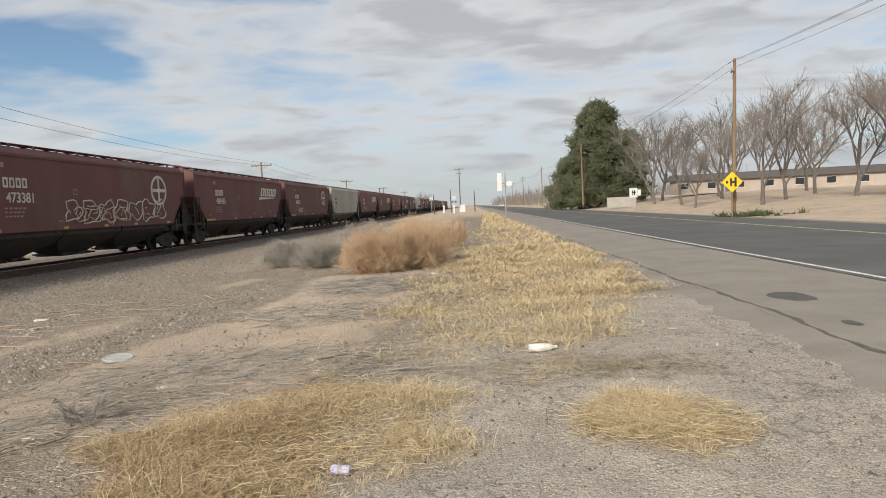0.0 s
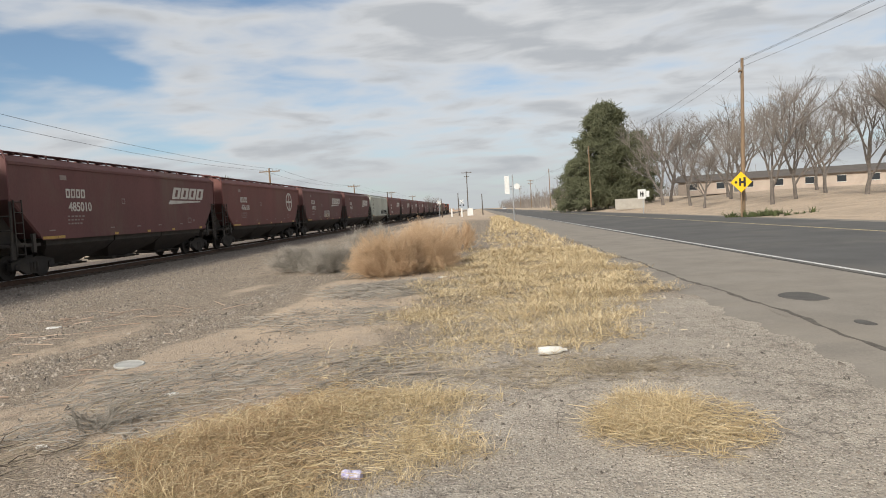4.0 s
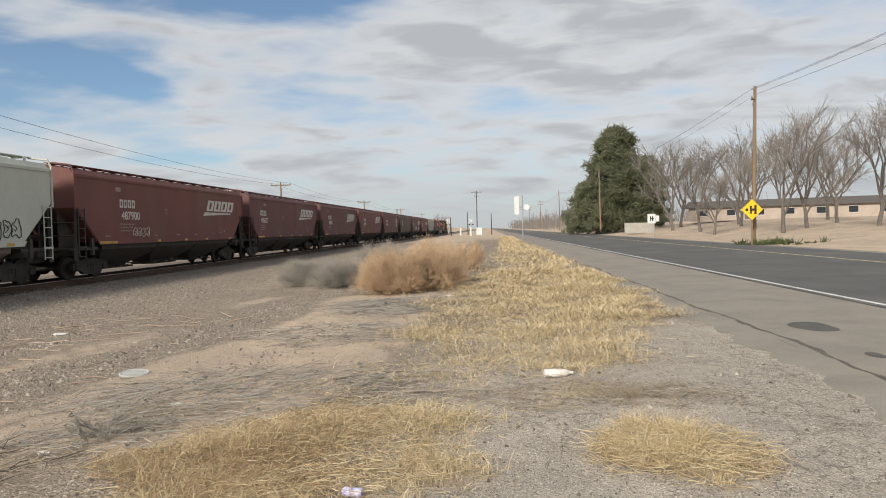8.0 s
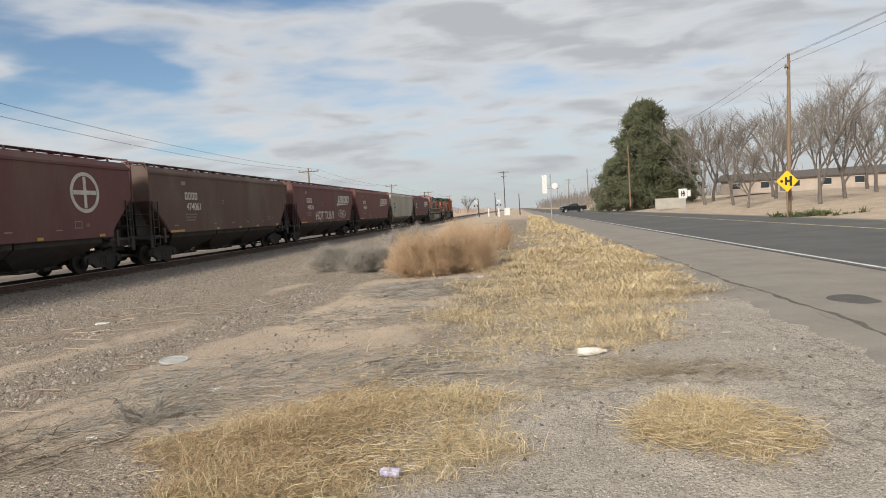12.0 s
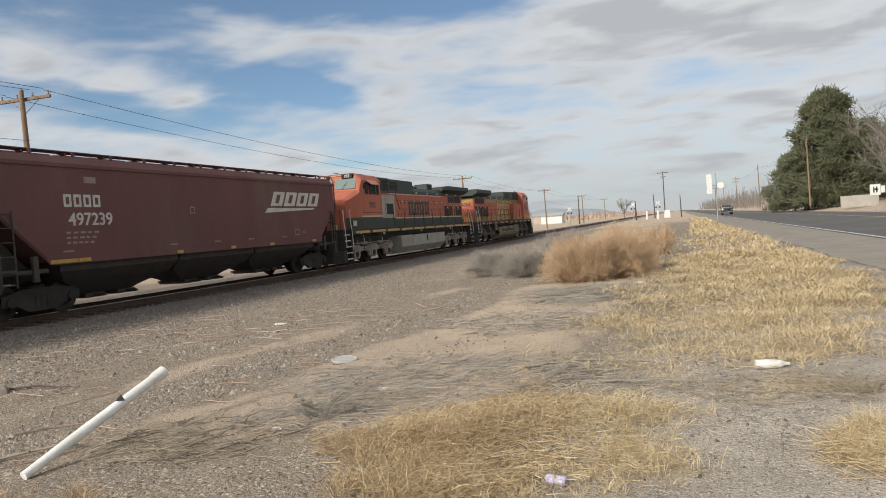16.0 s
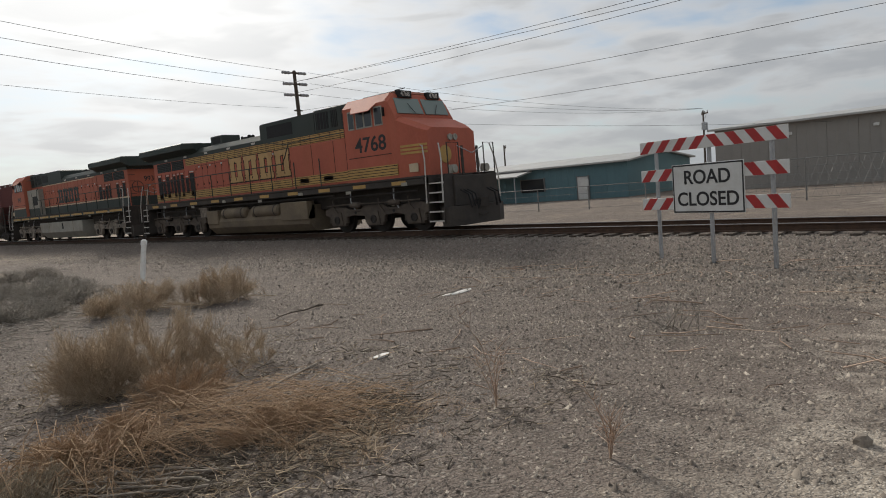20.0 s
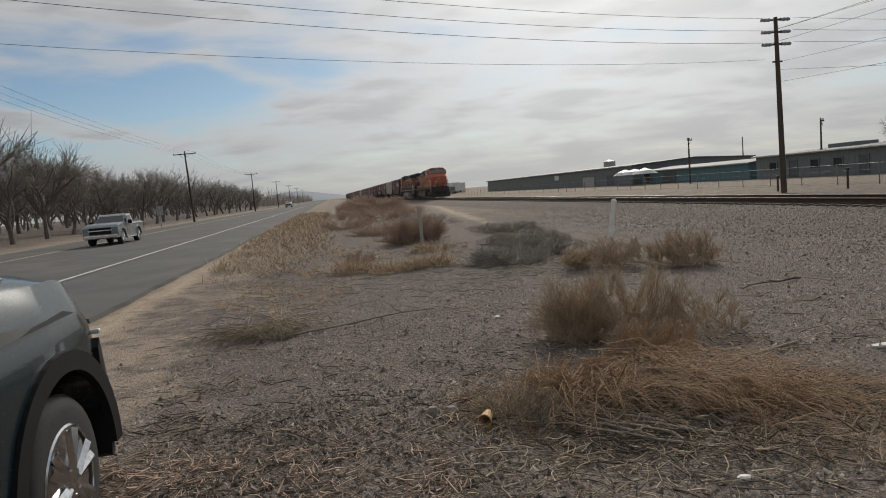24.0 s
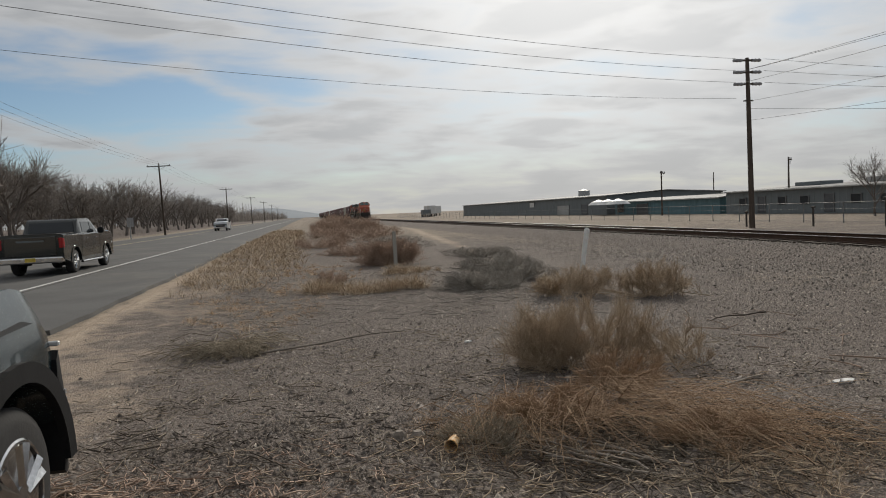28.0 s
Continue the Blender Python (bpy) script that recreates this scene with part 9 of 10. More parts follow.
for y in (-41, -37, -33.4):
    part("awning_post", G().tube([(-46.75, y, -0.2), (-46.75, y, 2.1)], 0.05, 6), M["galv"], bw_)
ls = shed("long_workshop", -50, -74, -71, -43, 2.3, 2.8, M["steel_dark"], M["roof_grey"], "long dark workshop with pale sloping metal roof",
          tuple((-45.5 - 3.2 * k, 1.1, 0.8 if k % 3 else 1.7, M["window"] if k % 3 else M["door_grey"], 1.0 if k % 3 else 0.2) for k in range(8)), 2.4)
part("roof_vent", G().box(-60, -57, -58, -54, 2.75, 3.3, 0.05), M["roof_light"], ls)
part("roof_vent", G().box(-60, -57, -68, -64, 2.75, 3.2, 0.05), M["steel_dark"], ls)
bs = shed("blue_shed", -50.5, -60, -101, -73, 1.75, 2.2, M["blue_wall"], M["roof_grey"], "low bright blue shed behind the fence", ((-92, 3.2, 1.6, M["door_grey"], 0), (-99, 2.0, 1.6, M["window"], 0.4)), 2.4)
for k in range(3):
    part("canopy", G().lathe((-47.5, -94 - 3.4 * k, 1.5), "z", [(0, 1.9), (0.5, 1.2), (0.9, 0.0)], 10), M["sign_white"], bs, "white pointed canopy")
fs = shed("packing_shed", -50, -72, -205, -103, 2.95, 3.55, M["steel_dark"], M["roof_grey"], "very long dark packing shed with shallow gable", ((-122, 6, 1.9, M["roof_light"], 0), (-140, 3, 1.0, M["sign_white"], 1.8), (-112, 2.5, 1.9, M["door_grey"], 0)), 4.0)
part("roof_tank", G().lathe((-58, -130, 3.2), "z", [(0, 0.0), (0, 1.2), (1.4, 1.2), (1.8, 0.0)], 12), M["roof_light"], fs, "rooftop vent drum")
# yard things: trailers, trucks far off, dumpster, low wall
for x, y, l, w, h, m, lab in ((-44, -232, 9, 2.6, 4.0, "sign_white", "white box trailer parked in the far yard"), (-52, -262, 12, 2.6, 4.0, "sign_white", "white trailer beyond the shed"), (-40, -218, 6, 2.4, 2.6, "steel_dark", "dark lorry parked by the far shed")):
    tr_ = thing("parked_trailer", pose(x, y, -0.3), lab, "trailer", "parked trailers")
    part("box", G().box(-w / 2, w / 2, -l / 2, l / 2, 1.0, h, 0.05), M[m], tr_)
    for s in (-1, 1):
        for yy in (-l * 0.3, -l * 0.2, l * 0.3):
            part("wheel", G().disc((s * w * 0.42, yy, 0.5), "x", 0.5, 0.3, 16), M["tyre"], tr_)
dm = thing("waste_bin", pose(-47.2, 5.2, -0.2), "pale waste skip by the warehouse wall", "waste bin")
part("body", G().loft([[(-0.9, -1.1, 0.2), (0.9, -1.1, 0.2), (0.9, 1.1, 0.2), (-0.9, 1.1, 0.2)], [(-1.1, -1.3, 1.3), (1.1, -1.3, 1.3), (1.1, 1.3, 1.3), (-1.1, 1.3, 1.3)]]), M["concrete"], dm)
part("lid", G().box(-1.15, 1.15, -1.35, 1.35, 1.3, 1.4, 0.03), M["sign_white"], dm)
for y0, y1, x in ((13, 21, -46), (24, 52, -40)):
    solid("low_wall", G().box(x - 0.15, x + 0.15, y0, y1, -0.3, 0.65, 0.03), M["concrete"], "pale low concrete wall", "wall", group="low walls")
sb = thing("yard_sign", pose(-43.5, -41.0, -0.25, 0, 0, 45), "white two-part yard sign on posts", "sign board")
part("panel", G().box(-0.95, 0.95, -0.03, 0.03, 1.2, 2.5, 0.01), M["sign_white"], sb)
part("panel", G().box(-0.9, 0.9, -0.03, 0.03, 2.65, 3.6, 0.01), M["sign_white"], sb)
part("writing", G().box(-0.7, 0.7, 0.031, 0.035, 3.2, 3.35).box(-0.6, 0.6, 0.031, 0.035, 2.9, 3.0).box(-0.6, 0.6, 0.031, 0.035, 1.5, 1.6).box(-0.4, 0.4, 0.031, 0.035, 1.8, 2.1), M["blue_wall"], sb, "faded writing as plain bars")
for s in (-0.98, 0.98):
    part("post", G().tube([(s, 0, -0.1), (s, 0, 3.7)], 0.05, 6), M["galv"], sb)
solid("notice", G().box(-47.7, -47.6, -27.6, -26.8, 0.6, 1.4, 0.01), M["sign_white"], "small white notice on the fence", "sign board")

# ---- fences ----
def fence(x, ys, h, label, wires=4, dy=3.0, lean=0.0):
    t = thing("chain_link_fence", pose(0, 0, 0), label, "fence", "yard fences")
    y0, y1 = ys
    post = shared("fpost%.1f" % h, lambda: G().tube([(0, 0, -0.1), (0, 0, h)], 0.035, 6), M["fence"])
    n = int((y1 - y0) / dy)
    for k in range(n + 1):
        ob = part("fence_post", post, None, t)
        ob.matrix_local = pose(x, y0 + k * dy, gz(x, y0 + k * dy), 0, RNG.normal(0, 1.0) + lean, 0)
    for k in range(wires):
        z = h * (0.08 + 0.9 * k / max(1, wires - 1))
        part("fence_wire", G().tube([(x, y, gz(x, y) + z) for y in np.linspace(y0, y1, max(2, n // 2))], 0.02 if k == wires - 1 else 0.008, 4, False), M["fence"], t)
    if wires > 4:
        g = G()
        yy = y0
        while yy < y1:
            z = gz(x, yy)
            g.tube([(x, yy, z + 0.1), (x, yy + 0.7, z + h)], 0.006, 3, False)
            g.tube([(x, yy + 0.7, z + 0.1), (x, yy, z + h)], 0.006, 3, False)
            yy += 0.35
        tagged(part("mesh_wire", g, M["fence"], t, "diamond wire mesh"), kind="stuff")


fence(-33.5, (-240, -12), 1.35, "low grey steel fence along the yard", 4, 3.4)
fence(-33.0, (6.5, 70), 1.7, "wire fence along the yard edge", 4, 3.2)
fence(-32.5, (-11, 5.5), 1.9, "rusty chain-link fence with leaning posts", 6, 3.3, 3.0)
for x, y in ((-22.6, 2.9), (-22.6, 3.3), (-22.6, 3.8)):
    solid("steel_stake", G().tube([(x, y, -0.2), (x, y, 1.35)], 0.022, 6), M["rail_rust"], "thin rusty steel stake by the track", "stake", group="steel stakes")
for x, y, h in ((-29.5, -34, 1.1), (-30.5, -30, 1.5), (-29, -27.5, 1.4), (-28, -38, 0.9)):
    pst = thing("yard_bollard", pose(x, y, gz(x, y)), "dark steel bollard by the yard entrance", "bollard", "yard bollards")
    part("post", G().tube([(0, 0, -0.1), (0, 0, h)], 0.06, 8), M["under"], pst)
    part("cap", G().lathe((0, 0, h - 0.02), "z", [(0, 0.0), (0, 0.12), (0.1, 0.12), (0.14, 0.0)], 10), M["under"], pst)

# ---- house to the north-east ----
hs = thing("house", pose(0, 0, 0), "long single-storey tan stucco house with shingle roof", "house")
hz0 = gz(53.5, 118.5)
ang = pose(53.5, 118.5, hz0, 0, 0, -24)
part("wall", G().box(-17, 17, -4, 4, -0.2, 2.15, 0.02).moved(ang), M["stucco"], hs, "tan stucco wall")
part("roof", G().prism([(-4.6, 2.1), (0, 3.3), (4.6, 2.1), (4.6, 2.25), (0, 3.45), (-4.6, 2.25)], "x", -17.6, 17.6).moved(ang), M["roof_dark"], hs, "low shingle roof")
for k in range(7):
    u = -14.5 + 4.6 * k
    wn = part("window", G().box(u - 0.65, u + 0.65, -4.06, -4.01, 0.7, 1.75, 0.01).moved(ang), M["window"], hs, "dark window")
    part("frame", G().box(u - 0.73, u + 0.73, -4.09, -4.05, 1.75, 1.83).box(u - 0.73, u + 0.73, -4.09, -4.05, 0.62, 0.7).moved(ang), M["sign_white"], wn)
part("door", G().box(-7.7, -6.7, -4.07, -4.01, 0, 2.0).moved(ang), M["door_grey"], hs)
solid("low_wall", G().box(20.6, 25.0, 100.6, 101.0, 0.3, 1.9, 0.04), M["concrete"], "pale low wall by the driveway", "wall", group="low walls")
hs2 = thing("house", pose(0, 0, 0), "small pale distant house among trees", "house")
part("wall", G().box(24, 34, 205, 213, 0, 4.5), M["stucco"], hs2)
part("roof", G().prism([(203, 4.4), (209, 6.6), (215, 4.4)], "x", 23.4, 34.6), M["roof_dark"], hs2)
part("window", G().box(26, 27.2, 204.9, 204.98, 1.4, 2.8), M["window"], hs2)
for k, (x, y, w, d, h) in enumerate(((-60, 300, 12, 8, 3.4), (-95, 340, 16, 9, 3.6), (-120, 300, 10, 8, 3.0), (-45, 250, 8, 6, 3.0))):
    fh = thing("farm_building", pose(x, y, -0.3), "small pale distant farm building", "building", "distant farm buildings")
    part("wall", G().box(-w / 2, w / 2, -d / 2, d / 2, 0, h), M["sign_white"] if k % 2 else M["stucco"], fh)
    part("roof", G().prism([(-d / 2 - 0.4, h), (0, h + 1.3), (d / 2 + 0.4, h)], "x", -w / 2 - 0.4, w / 2 + 0.4), M["roof_light"], fh)

lh = thing("long_house", pose(-56, 76, -0.25, 0, 0, 9), "long low brown house with a porch beyond the yard", "house")
part("wall", G().box(-4, 4, -28, 26, 0, 2.7, 0.02), M["brown_wall"], lh, "brown board wall")
part("roof", G().prism([(-4.5, 2.7), (0, 3.5), (4.5, 2.7), (4.5, 2.82), (0, 3.62), (-4.5, 2.82)], "y", -28.5, 26.5), M["roof_grey"], lh, "low grey roof")
pch = part("porch_roof", G().box(4.0, 6.2, -20, -8, 2.35, 2.62, 0.03), M["concrete"], lh, "pale porch roof")
for y in (-19.5, -15.7, -12, -8.5):
    part("porch_post", G().box(6.0, 6.15, y, y + 0.15, 0, 2.36), M["concrete"], pch)
for y in (-17.5, -10.0, 2.0, 11.0):
    part("window", G().box(4.0, 4.05, y, y + 1.4, 0.9, 1.9, 0.01), M["window"], lh, "dark window")
part("garage_door", G().box(4.0, 4.06, 15.0, 18.5, 0.1, 2.1, 0.01), M["litter_white"], lh, "pale garage door")
part("garage_door", G().box(4.0, 4.06, 20.0, 23.0, 0.1, 2.1, 0.01), M["litter_white"], lh, "pale garage door")

# ---- distant hills, the haze put into their colour ----
def hill(az0, az1, top, dist, seed, label):
    rng = np.random.default_rng(seed)
    n = 40
    ph = rng.uniform(0, 6, 4)
    rings = []
    for k in range(n + 1):
        t = k / n
        az = radians(az0 + (az1 - az0) * t)
        e = top * math.sin(math.pi * t) ** 0.7 * (0.7 + 0.2 * math.sin(7 * t + ph[0]) + 0.1 * math.sin(17 * t + ph[1]))
        c = (-math.sin(az), math.cos(az))
        zt = dist * math.tan(radians(e))
        rings.append([(c[0] * dist, c[1] * dist, -8), (c[0] * (dist + 250), c[1] * (dist + 250), zt), (c[0] * (dist + 700), c[1] * (dist + 700), -8)])
    g = G().loft(rings)
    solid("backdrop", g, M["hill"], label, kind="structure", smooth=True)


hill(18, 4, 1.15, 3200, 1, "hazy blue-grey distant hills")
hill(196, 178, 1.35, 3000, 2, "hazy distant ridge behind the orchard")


# ---- vehicles ----
def pickup(name, paint, label, category="pickup truck", long=5.85, wide=2.02, tall=1.92, trim_chrome=True, near=False):
    """A crew-cab pickup: the front points along +y, its wheels stand on z = 0."""
    t = thing(name, pose(0, 0, 0), label, category, "vehicles")
    hw, R = wide / 2, 0.405 if not near else 0.412
    fy, ry = long / 2 - (0.97 if not near else 0.75), -long / 2 + 1.22
    bed = 1.22 if near else 1.36 if tall > 1.9 else 1.16
    hood, belt = (bed + 0.01, bed - 0.03) if not near else (1.33, 1.27)
    f, r = long / 2, -long / 2

    def arch(cy, rad, n=11):
        return [(cy + rad * math.cos(a), R + rad * math.sin(a)) for a in np.linspace(math.pi, 0, n)]
    # lower body side outline, with wheel arches
    low = 0.42
    outline = [(r + 0.05, low + 0.12)] + [(ry - 0.5, low)] + arch(ry, 0.50) + [(ry + 0.5, low), (fy - 0.5, low)] + arch(fy, 0.50) + [(fy + 0.5, low), (f - 0.06, low + 0.1), (f, 0.75), (f - 0.02, 1.0), (f - 0.14, bed - 0.06), (f - 0.55, hood + 0.02), (f - 1.45, hood + 0.07), (f - 1.72, belt + 0.03), (r + 2.0, belt), (r + 1.86, bed - 0.02), (r + 0.02, bed), (r, 0.8)]
    # side shell lofted across the width with softened shoulders
    rings = []
    for x, k in ((-hw, 0.0), (-hw + 0.04, 0.03), (-hw + 0.16, 0.055), (hw - 0.16, 0.055), (hw - 0.04, 0.03), (hw, 0.0)):
        rings.append([(x, y - (0.06 * (abs(x) / hw) ** 6 if y > f - 0.6 else 0), z + (k if z > 1.0 else 0)) for y, z in outline])
    if near:
        rings = []
        ys = sorted(set([r, r + 0.05, r + 0.3, f, f - 0.03, f - 0.08, f - 0.16] + [round(v, 3) for c in (fy, ry) for v in np.arange(c - 0.58, c + 0.5801, 0.058)] + [round(v, 3) for v in np.arange(r + 1.9, f - 0.2, 0.2)]))
        for y in ys:
            wf = float(np.interp(y, (r, r + 0.06, f - 0.75, f - 0.3, f - 0.12, f), (0.97, 1.0, 1.0, 0.975, 0.93, 0.84)))
            top = float(np.interp(y, (r, f - 1.8, f - 1.72, f - 1.0, f - 0.4, f - 0.15, f), (1.27, 1.27, 1.48, 1.46, 1.40, 1.34, 1.20)))
            low = 0.42
            for c in (fy, ry):
                if abs(y - c) < 0.545:
                    low = R + math.sqrt(0.545 ** 2 - (y - c) ** 2)
            k = min(1.0, max(0.0, (top - 1.1) / 0.3))
            half = [(1.0, low), (1.005, max(low, 0.70)), (1.0, max(low, 0.96)), (0.985, max(low + 0.01, 1.06)), (0.94, 1.06 + 0.11 * k + 0.02), (0.885, 1.06 + 0.24 * k + 0.03), (0.84, top - 0.075), (0.70, top - 0.03), (0.35, top), (0.0, top + 0.005)]
            half = [(a * hw * wf, b) for a, b in half]
            rings.append([(a, y, b) for a, b in half] + [(-a, y, b) for a, b in half[-2::-1]])
    body = part("body", G().loft(rings), paint, t, "", True)
    # bed hollow
    part("bed_liner", G().box(-hw + 0.22, hw - 0.22, r + 0.12, r + 1.8, bed - 0.03, bed + 0.062, 0.01), M["black_plastic"], t, "dark open load bed")
    # cab greenhouse
    cab_prof = [(r + 1.88, belt), (r + 2.02, tall - 0.10), (r + 2.15, tall), (f - 2.62, tall + 0.01), (f - 2.4, tall - 0.06), (f - 1.62, belt + 0.05)]
    rings = []
    for x, k in ((-hw + 0.06, 0.0), (-hw + 0.17, 1.0), (hw - 0.17, 1.0), (hw - 0.06, 0.0)):
        rings.append([(x, y, z if k else belt + (z - belt) * 0.02) for y, z in cab_prof])
    part("cab", G().loft(rings), paint, t, "", True)
    # side glass follows the lean of the cab sides
    for s in (-1, 1):
        def lean(z):
            return s * (hw - 0.06 - 0.11 * (z - belt) / (tall - belt) + 0.012)
        for y0, y1, y2, y3 in ((r + 2.22, r + 3.12, r + 3.12, r + 2.28), (r + 3.2, f - 1.95, f - 2.48, r + 3.2)):
            q = [(y0, belt + 0.07), (y1, belt + 0.07), (y2, tall - 0.12), (y3, tall - 0.12)]
            vs = [(lean(z) - s * 0.03, y, z) for y, z in q] + [(lean(z), y, z) for y, z in q]
            part("side_window", G().raw(vs, [(0, 1, 2, 3), (4, 5, 6, 7), (0, 1, 5, 4), (1, 2, 6, 5), (2, 3, 7, 6), (3, 0, 4, 7)]), M["window"], t, "dark side window")
        mr = part("mirror", G().box(s * (hw + 0.12) - 0.11, s * (hw + 0.12) + 0.11, f - 2.16, f - 1.98, bed - 0.02, bed + 0.22, 0.05), M["black_plastic"], t, "black door mirror")
        for y in (r + 2.5, r + 3.55):
            part("door_handle", G().box(min(s * hw, s * (hw + 0.03)), max(s * hw, s * (hw + 0.03)), y - 0.1, y + 0.1, bed - 0.18, bed - 0.14, 0.01), M["chrome"] if trim_chrome else M["black_plastic"], t)
        for y in (r + 1.9, r + 3.16, f - 1.83):
            part("door_seam", G().box(min(s * hw, s * (hw + 0.003)), max(s * hw, s * (hw + 0.003)), y - 0.006, y + 0.006, 0.5, bed - 0.04), M["black_plastic"], t)
        part("side_step", G().tube([(s * (hw - 0.02), ry + 0.65, 0.36), (s * (hw - 0.02), fy - 0.65, 0.36)], 0.05, 8), M["chrome"] if trim_chrome else M["black_plastic"], t)
        for cy in (fy, ry):
            ring = arch(cy, 0.515, 21)
            outer = arch(cy, 0.575 if not near else 0.61, 21)
            vs = []
            for (a, b), (c, d) in zip(ring, outer):
                vs += [(s * (hw - 0.02), a, b), (s * (hw + 0.022), a, b), (s * (hw + 0.022), c, d), (s * (hw - 0.02), c, d)]
            fs = [(4 * k + i, 4 * k + (i + 1) % 4, 4 * k + 4 + (i + 1) % 4, 4 * k + 4 + i) for k in range(20) for i in range(4)]
            part("arch_flare", G().raw(vs, fs), M["black_plastic"] if near else paint, t, "black wheel-arch trim" if near else "")
            part("arch_liner", G().box(s * (hw - 0.35) - 0.02, s * (hw - 0.35) + 0.02, cy - 0.54, cy + 0.54, 0.3, 0.98), M["black_plastic"], t)
            w = part("wheel", G().lathe((s * (hw - 0.155), cy, R), "x", [(-0.13, 0.26), (-0.135, 0.34), (-0.12, 0.385), (-0.09, R), (0.09, R), (0.12, 0.385), (0.135, 0.34), (0.13, 0.26), (0.05, 0.25), (-0.05, 0.25)], 40), M["tyre"], t, "black tyre", True)
            if near:
                tg = G()
                for k in range(46):
                    a0 = 2 * math.pi * k / 46
                    for xx in (-0.075, 0.0, 0.075):
                        o = a0 + (0.05 if xx else 0)
                        c = Vector((s * (hw - 0.155) + xx, cy + (R + 0.002) * math.cos(o), R + (R + 0.002) * math.sin(o)))
                        tg.box(-0.03, 0.03, -0.017, 0.017, -0.006, 0.008).v[-8:] = [tuple(c + (Matrix.Rotation(o - math.pi / 2, 3, "X") @ Vector(p))) for p in tg.v[-8:]]
                tagged(part("tread", tg, M["tyre"], w, "tread blocks"), kind="stuff")
            g = G()
            g.lathe((s * (hw - 0.06), cy, R), "x", [(-0.05, 0.0), (-0.05, 0.255), (0.03, 0.265), (0.04, 0.25), (0.0, 0.235), (-0.02, 0.0)], 30)
            part("rim", g, M["under"] if near else M["galv"], w, "dark wheel barrel" if near else "alloy wheel rim", True)
            if near:
                part("rim_lip", G().lathe((s * (hw - 0.035), cy, R), "x", [(-0.03, 0.25), (-0.03, 0.272), (0.012, 0.272), (0.018, 0.262), (0.006, 0.25)], 40), M["chrome"], w, "polished rim lip", True)
            for k in range(6):
                a0 = 2 * math.pi * k / 6 + 0.3
                sp_ = G()
                for da in (-0.16, 0.16):
                    p0 = (s * (hw - 0.03), cy + 0.05 * math.cos(a0), R + 0.05 * math.sin(a0))
                    p1 = (s * (hw - 0.035), cy + 0.248 * math.cos(a0 + da), R + 0.248 * math.sin(a0 + da))
                    sp_.tube([p0, p1], [0.034, 0.036], 6)
                part("spoke", sp_, M["chrome"], w, "polished wheel spoke")
            part("hub", G().lathe((s * (hw - 0.025), cy, R), "x", [(-0.02, 0.0), (-0.02, 0.075), (0.02, 0.07), (0.03, 0.0)], 16), M["chrome"], w)
        part("headlamp", G().prism([(f - 0.02, 0.82), (f - 0.02, 1.02), (f - 0.22, 1.06), (f - 0.34, 0.98), (f - 0.16, 0.82)], "x", min(s * (hw - 0.42), s * (hw - (0.15 if near else 0.028))), max(s * (hw - 0.42), s * (hw - (0.15 if near else 0.028)))).moved(Matrix.Translation((0, 0.012, 0))), M["windshield"], t, "clear headlamp")
        part("marker_lamp", G().box(min(s * (hw - 0.09), s * (hw - 0.02)), max(s * (hw - 0.09), s * (hw - 0.02)), f - 0.17, f - 0.14, 0.995, 1.02, 0.006) if near else G().box(min(s * (hw - 0.06), s * (hw + 0.006)), max(s * (hw - 0.06), s * (hw + 0.006)), f - 0.30, f - 0.20, 0.9, 0.97, 0.01), M["sign_white"], t)
        part("tail_lamp", G().box(min(s * (hw - 0.15), s * (hw + 0.004)), max(s * (hw - 0.15), s * (hw + 0.004)), r - 0.012, r + 0.14, bed - 0.44, bed - 0.08, 0.03), M["lamp_red"], t, "red tail lamp")
    # glass front and back
    zc0, zc1 = belt + 0.10, tall - 0.12
    part("windshield", G().raw([(-hw + 0.2, f - 1.63, zc0), (hw - 0.2, f - 1.63, zc0), (hw - 0.27, f - 2.36, zc1), (-hw + 0.27, f - 2.36, zc1), (-hw + 0.2, f - 1.6, zc0 + 0.02), (hw - 0.2, f - 1.6, zc0 + 0.02), (hw - 0.27, f - 2.33, zc1 + 0.02), (-hw + 0.27, f - 2.33, zc1 + 0.02)],
         [(0, 1, 2, 3), (4, 5, 6, 7), (0, 1, 5, 4), (1, 2, 6, 5), (2, 3, 7, 6), (3, 0, 4, 7)]), M["window"], t, "dark windshield")
    part("rear_window", G().raw([(-hw + 0.26, r + 1.90, zc0), (hw - 0.26, r + 1.90, zc0), (hw - 0.3, r + 2.0, zc1), (-hw + 0.3, r + 2.0, zc1), (-hw + 0.26, r + 1.87, zc0), (hw - 0.26, r + 1.87, zc0), (hw - 0.3, r + 1.97, zc1), (-hw + 0.3, r + 1.97, zc1)],
         [(0, 1, 2, 3), (4, 5, 6, 7), (0, 1, 5, 4), (1, 2, 6, 5), (2, 3, 7, 6), (3, 0, 4, 7)]), M["window"], t, "dark rear window")
    gr = part("grille", G().box(-hw + 0.36, hw - 0.36, f - 0.06, f + 0.012, 0.66, 1.04, 0.02), M["black_plastic"], t, "black grille")
    part("grille_bar", G().box(-hw + 0.3, hw - 0.3, f + 0.0, f + 0.03, 0.84, 0.90, 0.01), M["chrome"] if trim_chrome else M["black_plastic"], gr)
    part("front_bumper", G().box(-hw + (0.2 if near else 0.02), hw - (0.2 if near else 0.02), f - 0.3, f + 0.06, 0.40, 0.62, 0.05), M["black_plastic"] if near else M["chrome"], t, "front bumper")
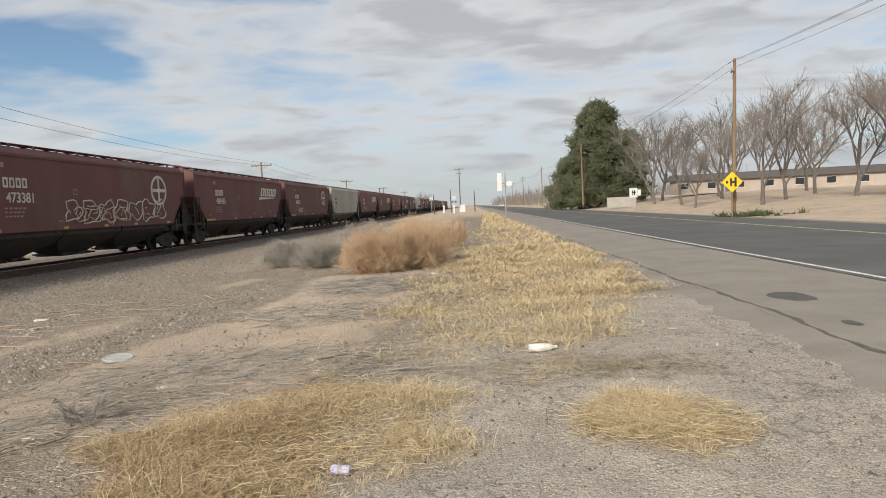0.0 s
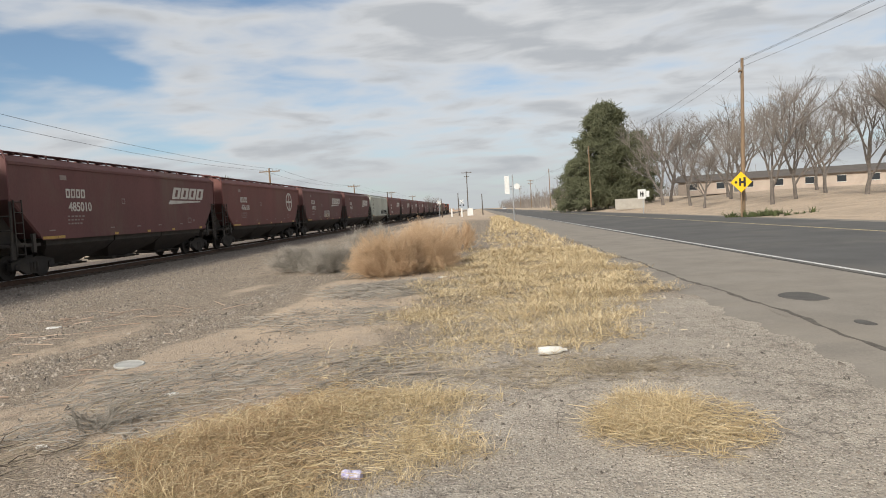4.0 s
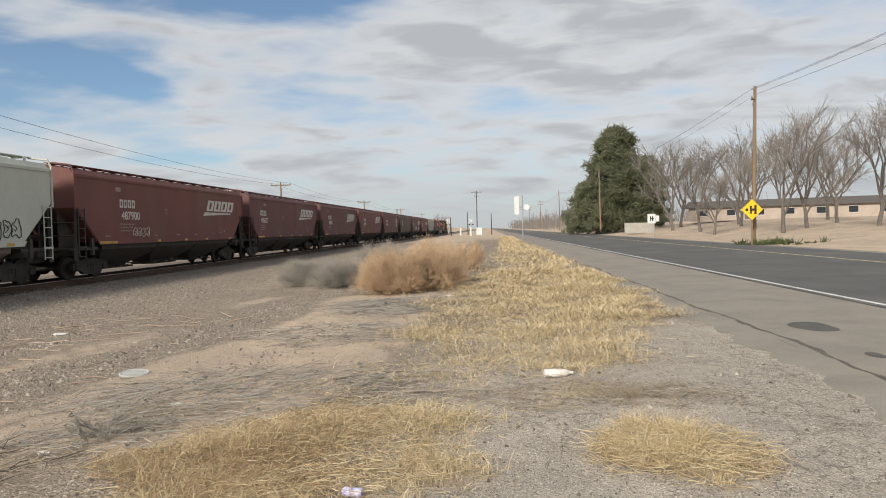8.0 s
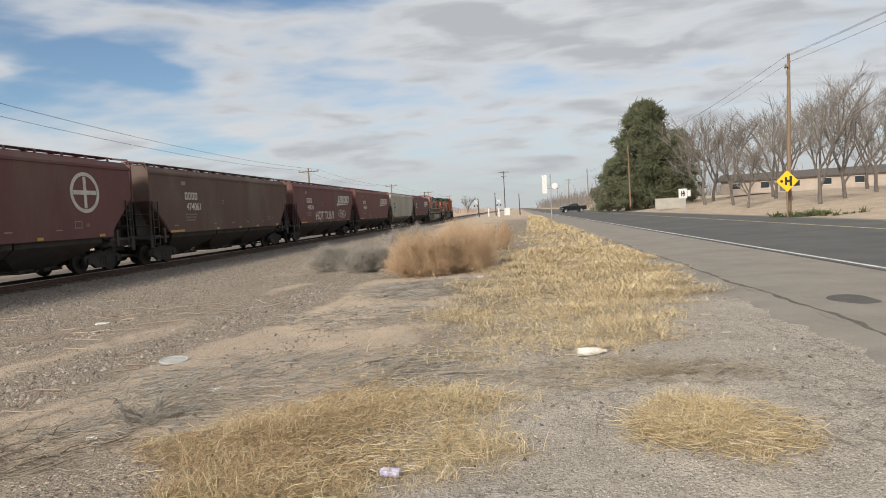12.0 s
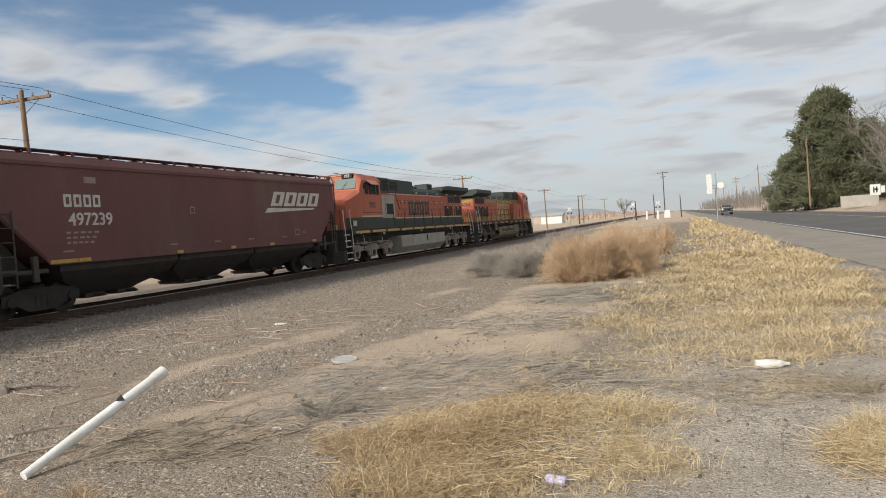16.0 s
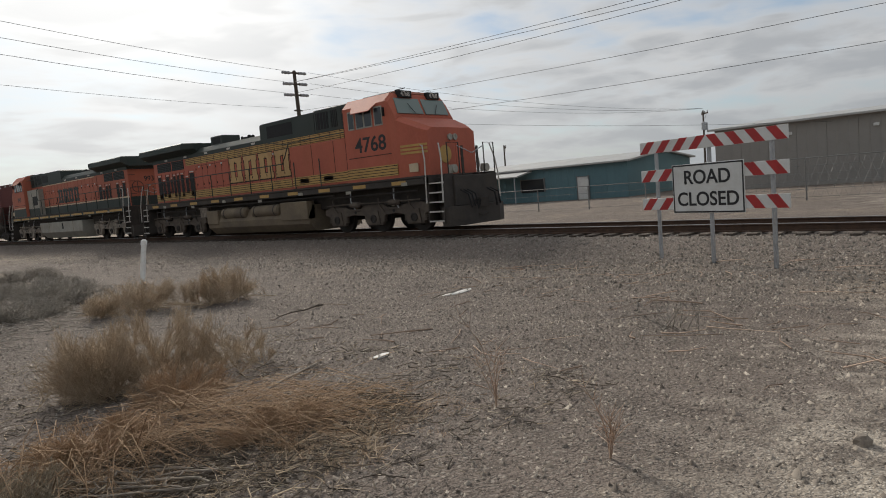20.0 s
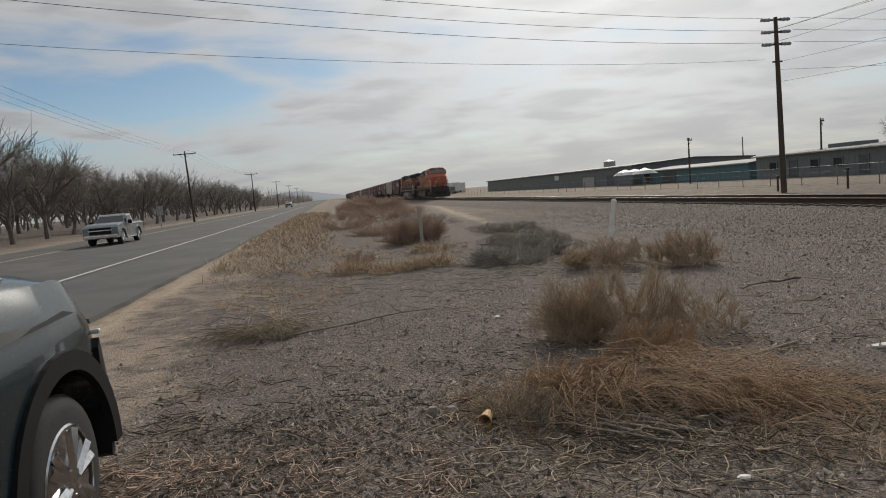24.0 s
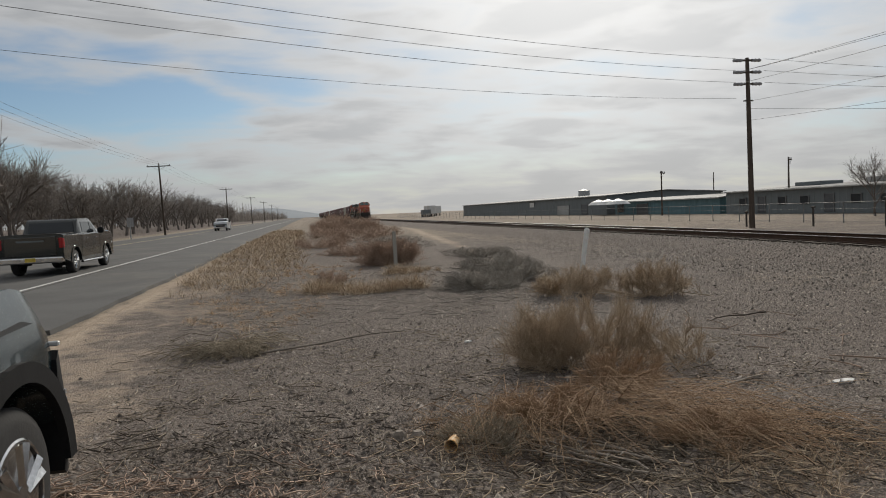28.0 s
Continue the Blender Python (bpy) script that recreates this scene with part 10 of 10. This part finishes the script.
    part("rear_bumper", G().box(-hw + 0.02, hw - 0.02, r - 0.1, r + 0.14, 0.44, 0.64, 0.04), M["chrome"], t, "chrome rear bumper")
    part("number_plate", G().box(-0.16, 0.16, r - 0.115, r - 0.1, 0.5, 0.63), M["plate"], t, "yellow plate, blank")
    part("tailgate", G().box(-hw + 0.22, hw - 0.22, r - 0.02, r + 0.02, 0.68, bed - 0.03, 0.02), paint, t)
    part("tailgate_mark", G().box(-0.42, 0.42, r - 0.026, r - 0.02, bed - 0.2, bed - 0.15), M["steel_dark"], t, "maker's mark as a plain bar")
    if near:
        for s in (-1, 1):
            for k in range(9):
                y = fy - 0.52 + 0.06 * k
                part("hood_badge", G().box(-0.016, 0.016, y, y + 0.042, -0.004, 0.004).moved(Matrix.Translation((s * (hw - 0.20), 0, 1.385)) @ Matrix.Rotation(s * 0.45, 4, "Y")), M["chrome"], t, "chrome badge block")
            # black strip laid on the fender in place of the crease's shade
            part("fender_crease", G().loft([[(s * (hw - 0.02), y, z - w), (s * (hw - 0.11), y, z + w), (s * (hw - 0.13), y, z + w), (s * (hw - 0.06), y, z - w)] for y, z, w in ((fy - 1.0, 1.20, 0.05), (fy - 0.3, 1.195, 0.04), (fy + 0.28, 1.175, 0.012))]), M["black_plastic"], t, "dark strip standing for the shade of the fender crease")
            rings = []
            for y, zt, zl in ((fy + 0.50, 0.70, 0.36), (fy + 0.54, 0.93, 0.33), (f - 0.14, 0.97, 0.33), (f - 0.04, 0.93, 0.34), (f + 0.05, 0.86, 0.36)):
                wf = float(np.interp(y, (f - 0.75, f - 0.3, f - 0.12, f, f + 0.06), (1.0, 0.985, 0.95, 0.88, 0.80)))
                rings.append([(s * (hw * wf + 0.02), y, zl), (s * (hw * wf + 0.035), y, (zl + zt) / 2), (s * (hw * wf + 0.012), y, zt), (s * (hw * wf - 0.25), y, zt), (s * (hw * wf - 0.25), y, zl)])
            part("bumper_side", G().loft(rings), M["black_plastic"], t, "black bumper corner", True)
            for z in (0.46, 0.50, 0.54, 0.58, 0.66, 0.70, 0.74):
                part("bumper_mark", G().box(min(s * (hw - 0.10), s * (hw * 0.962 + 0.034)), max(s * (hw - 0.10), s * (hw * 0.962 + 0.034)), f - 0.17, f - 0.15, z, z + 0.022), M["galv"], t)
    return t


parked = pickup("pickup_truck", M["paint_teal"], "dark teal pickup truck parked on the sandy shoulder", near=True, trim_chrome=False)
parked.matrix_world = pose(2.265, -1.575, 0.035, 0, 0, 180)
MOVERS = {
    "dark": pickup("pickup_truck", M["paint_black"], "black-green pickup truck driving along the highway"),
    "silver": pickup("pickup_truck", M["paint_silver"], "silver and blue older pickup truck driving north", long=5.3, wide=1.9, tall=1.75),
    "white": pickup("pickup_truck", M["paint_white"], "white pickup truck approaching on the far lane", long=5.6),
    "far": pickup("pickup_truck", M["paint_white"], "white vehicle far off on the highway", long=4.8, tall=1.7),
}


# ---- what moves ----
def along(off):
    rows = []
    for t in [0, 2, 4, 6, 8, 10, 12, 13, 14, 15, 16, 17, 18, 19, 20, 21, 22, 24, 26, 28]:
        rows.append((t, nose_y(t) + off))
    return rows


def motions():
    for ob, off, turned in TRAIN:
        rows = []
        for t, y in along(off):
            z = float(rail_z(y))
            rows.append((t, pose(TRACK_X, y, z, 0, 0, turned)))
        walk(ob, rows)
    z = 0.034
    walk(MOVERS["dark"], [(0, pose(21.5, 152.5, 0.3, 0, 0, 90)), (9.0, pose(21.5, 152.5, 0.3, 0, 0, 90)), (11.0, pose(16.0, 151.5, z, 0, 0, 92)), (12.5, pose(11.4, 150.6, z, 0, 0, 118)), (14.0, pose(9.4, 148.2, z, 0, 0, 165)), (15.0, pose(9.2, 146.2, z, 0, 0, 178)),
                          (16.0, pose(9.2, 143.0, z, 0, 0, 180)), (17.0, pose(9.2, 137.6, z, 0, 0, 180)), (18.0, pose(9.2, 129.6, z, 0, 0, 180)), (20.0, pose(9.2, 106.8, z, 0, 0, 180)), (22.0, pose(9.2, 78.0, z, 0, 0, 180)), (24.0, pose(9.2, 45.5, z, 0, 0, 180)), (26.0, pose(9.2, 9.5, z, 0, 0, 180)), (27.0, pose(9.1, -9.0, z, 0, 0, 180)), (27.5, pose(9.05, -18.3, z, 0, 0, 180)), (28.0, pose(9.0, -27.7, z, 0, 0, 180))])
    walk(MOVERS["silver"], [(t, pose(13.0, -31.5 + 23.2 * (t - 24.5), z, 0, 0, 0)) for t in (0, 20, 21, 22, 23, 24, 25, 26, 28)])
    walk(MOVERS["white"], [(t, pose(12.9, -110 + 25.6 * (t - 28.0), z, 0, 0, 0)) for t in (0, 20, 22, 24, 25, 26, 27, 28)])
    walk(MOVERS["far"], [(t, pose(12.9, 285 + 14 * t, z, 0, 0, 0)) for t in (0, 10, 20, 28)])


motions()
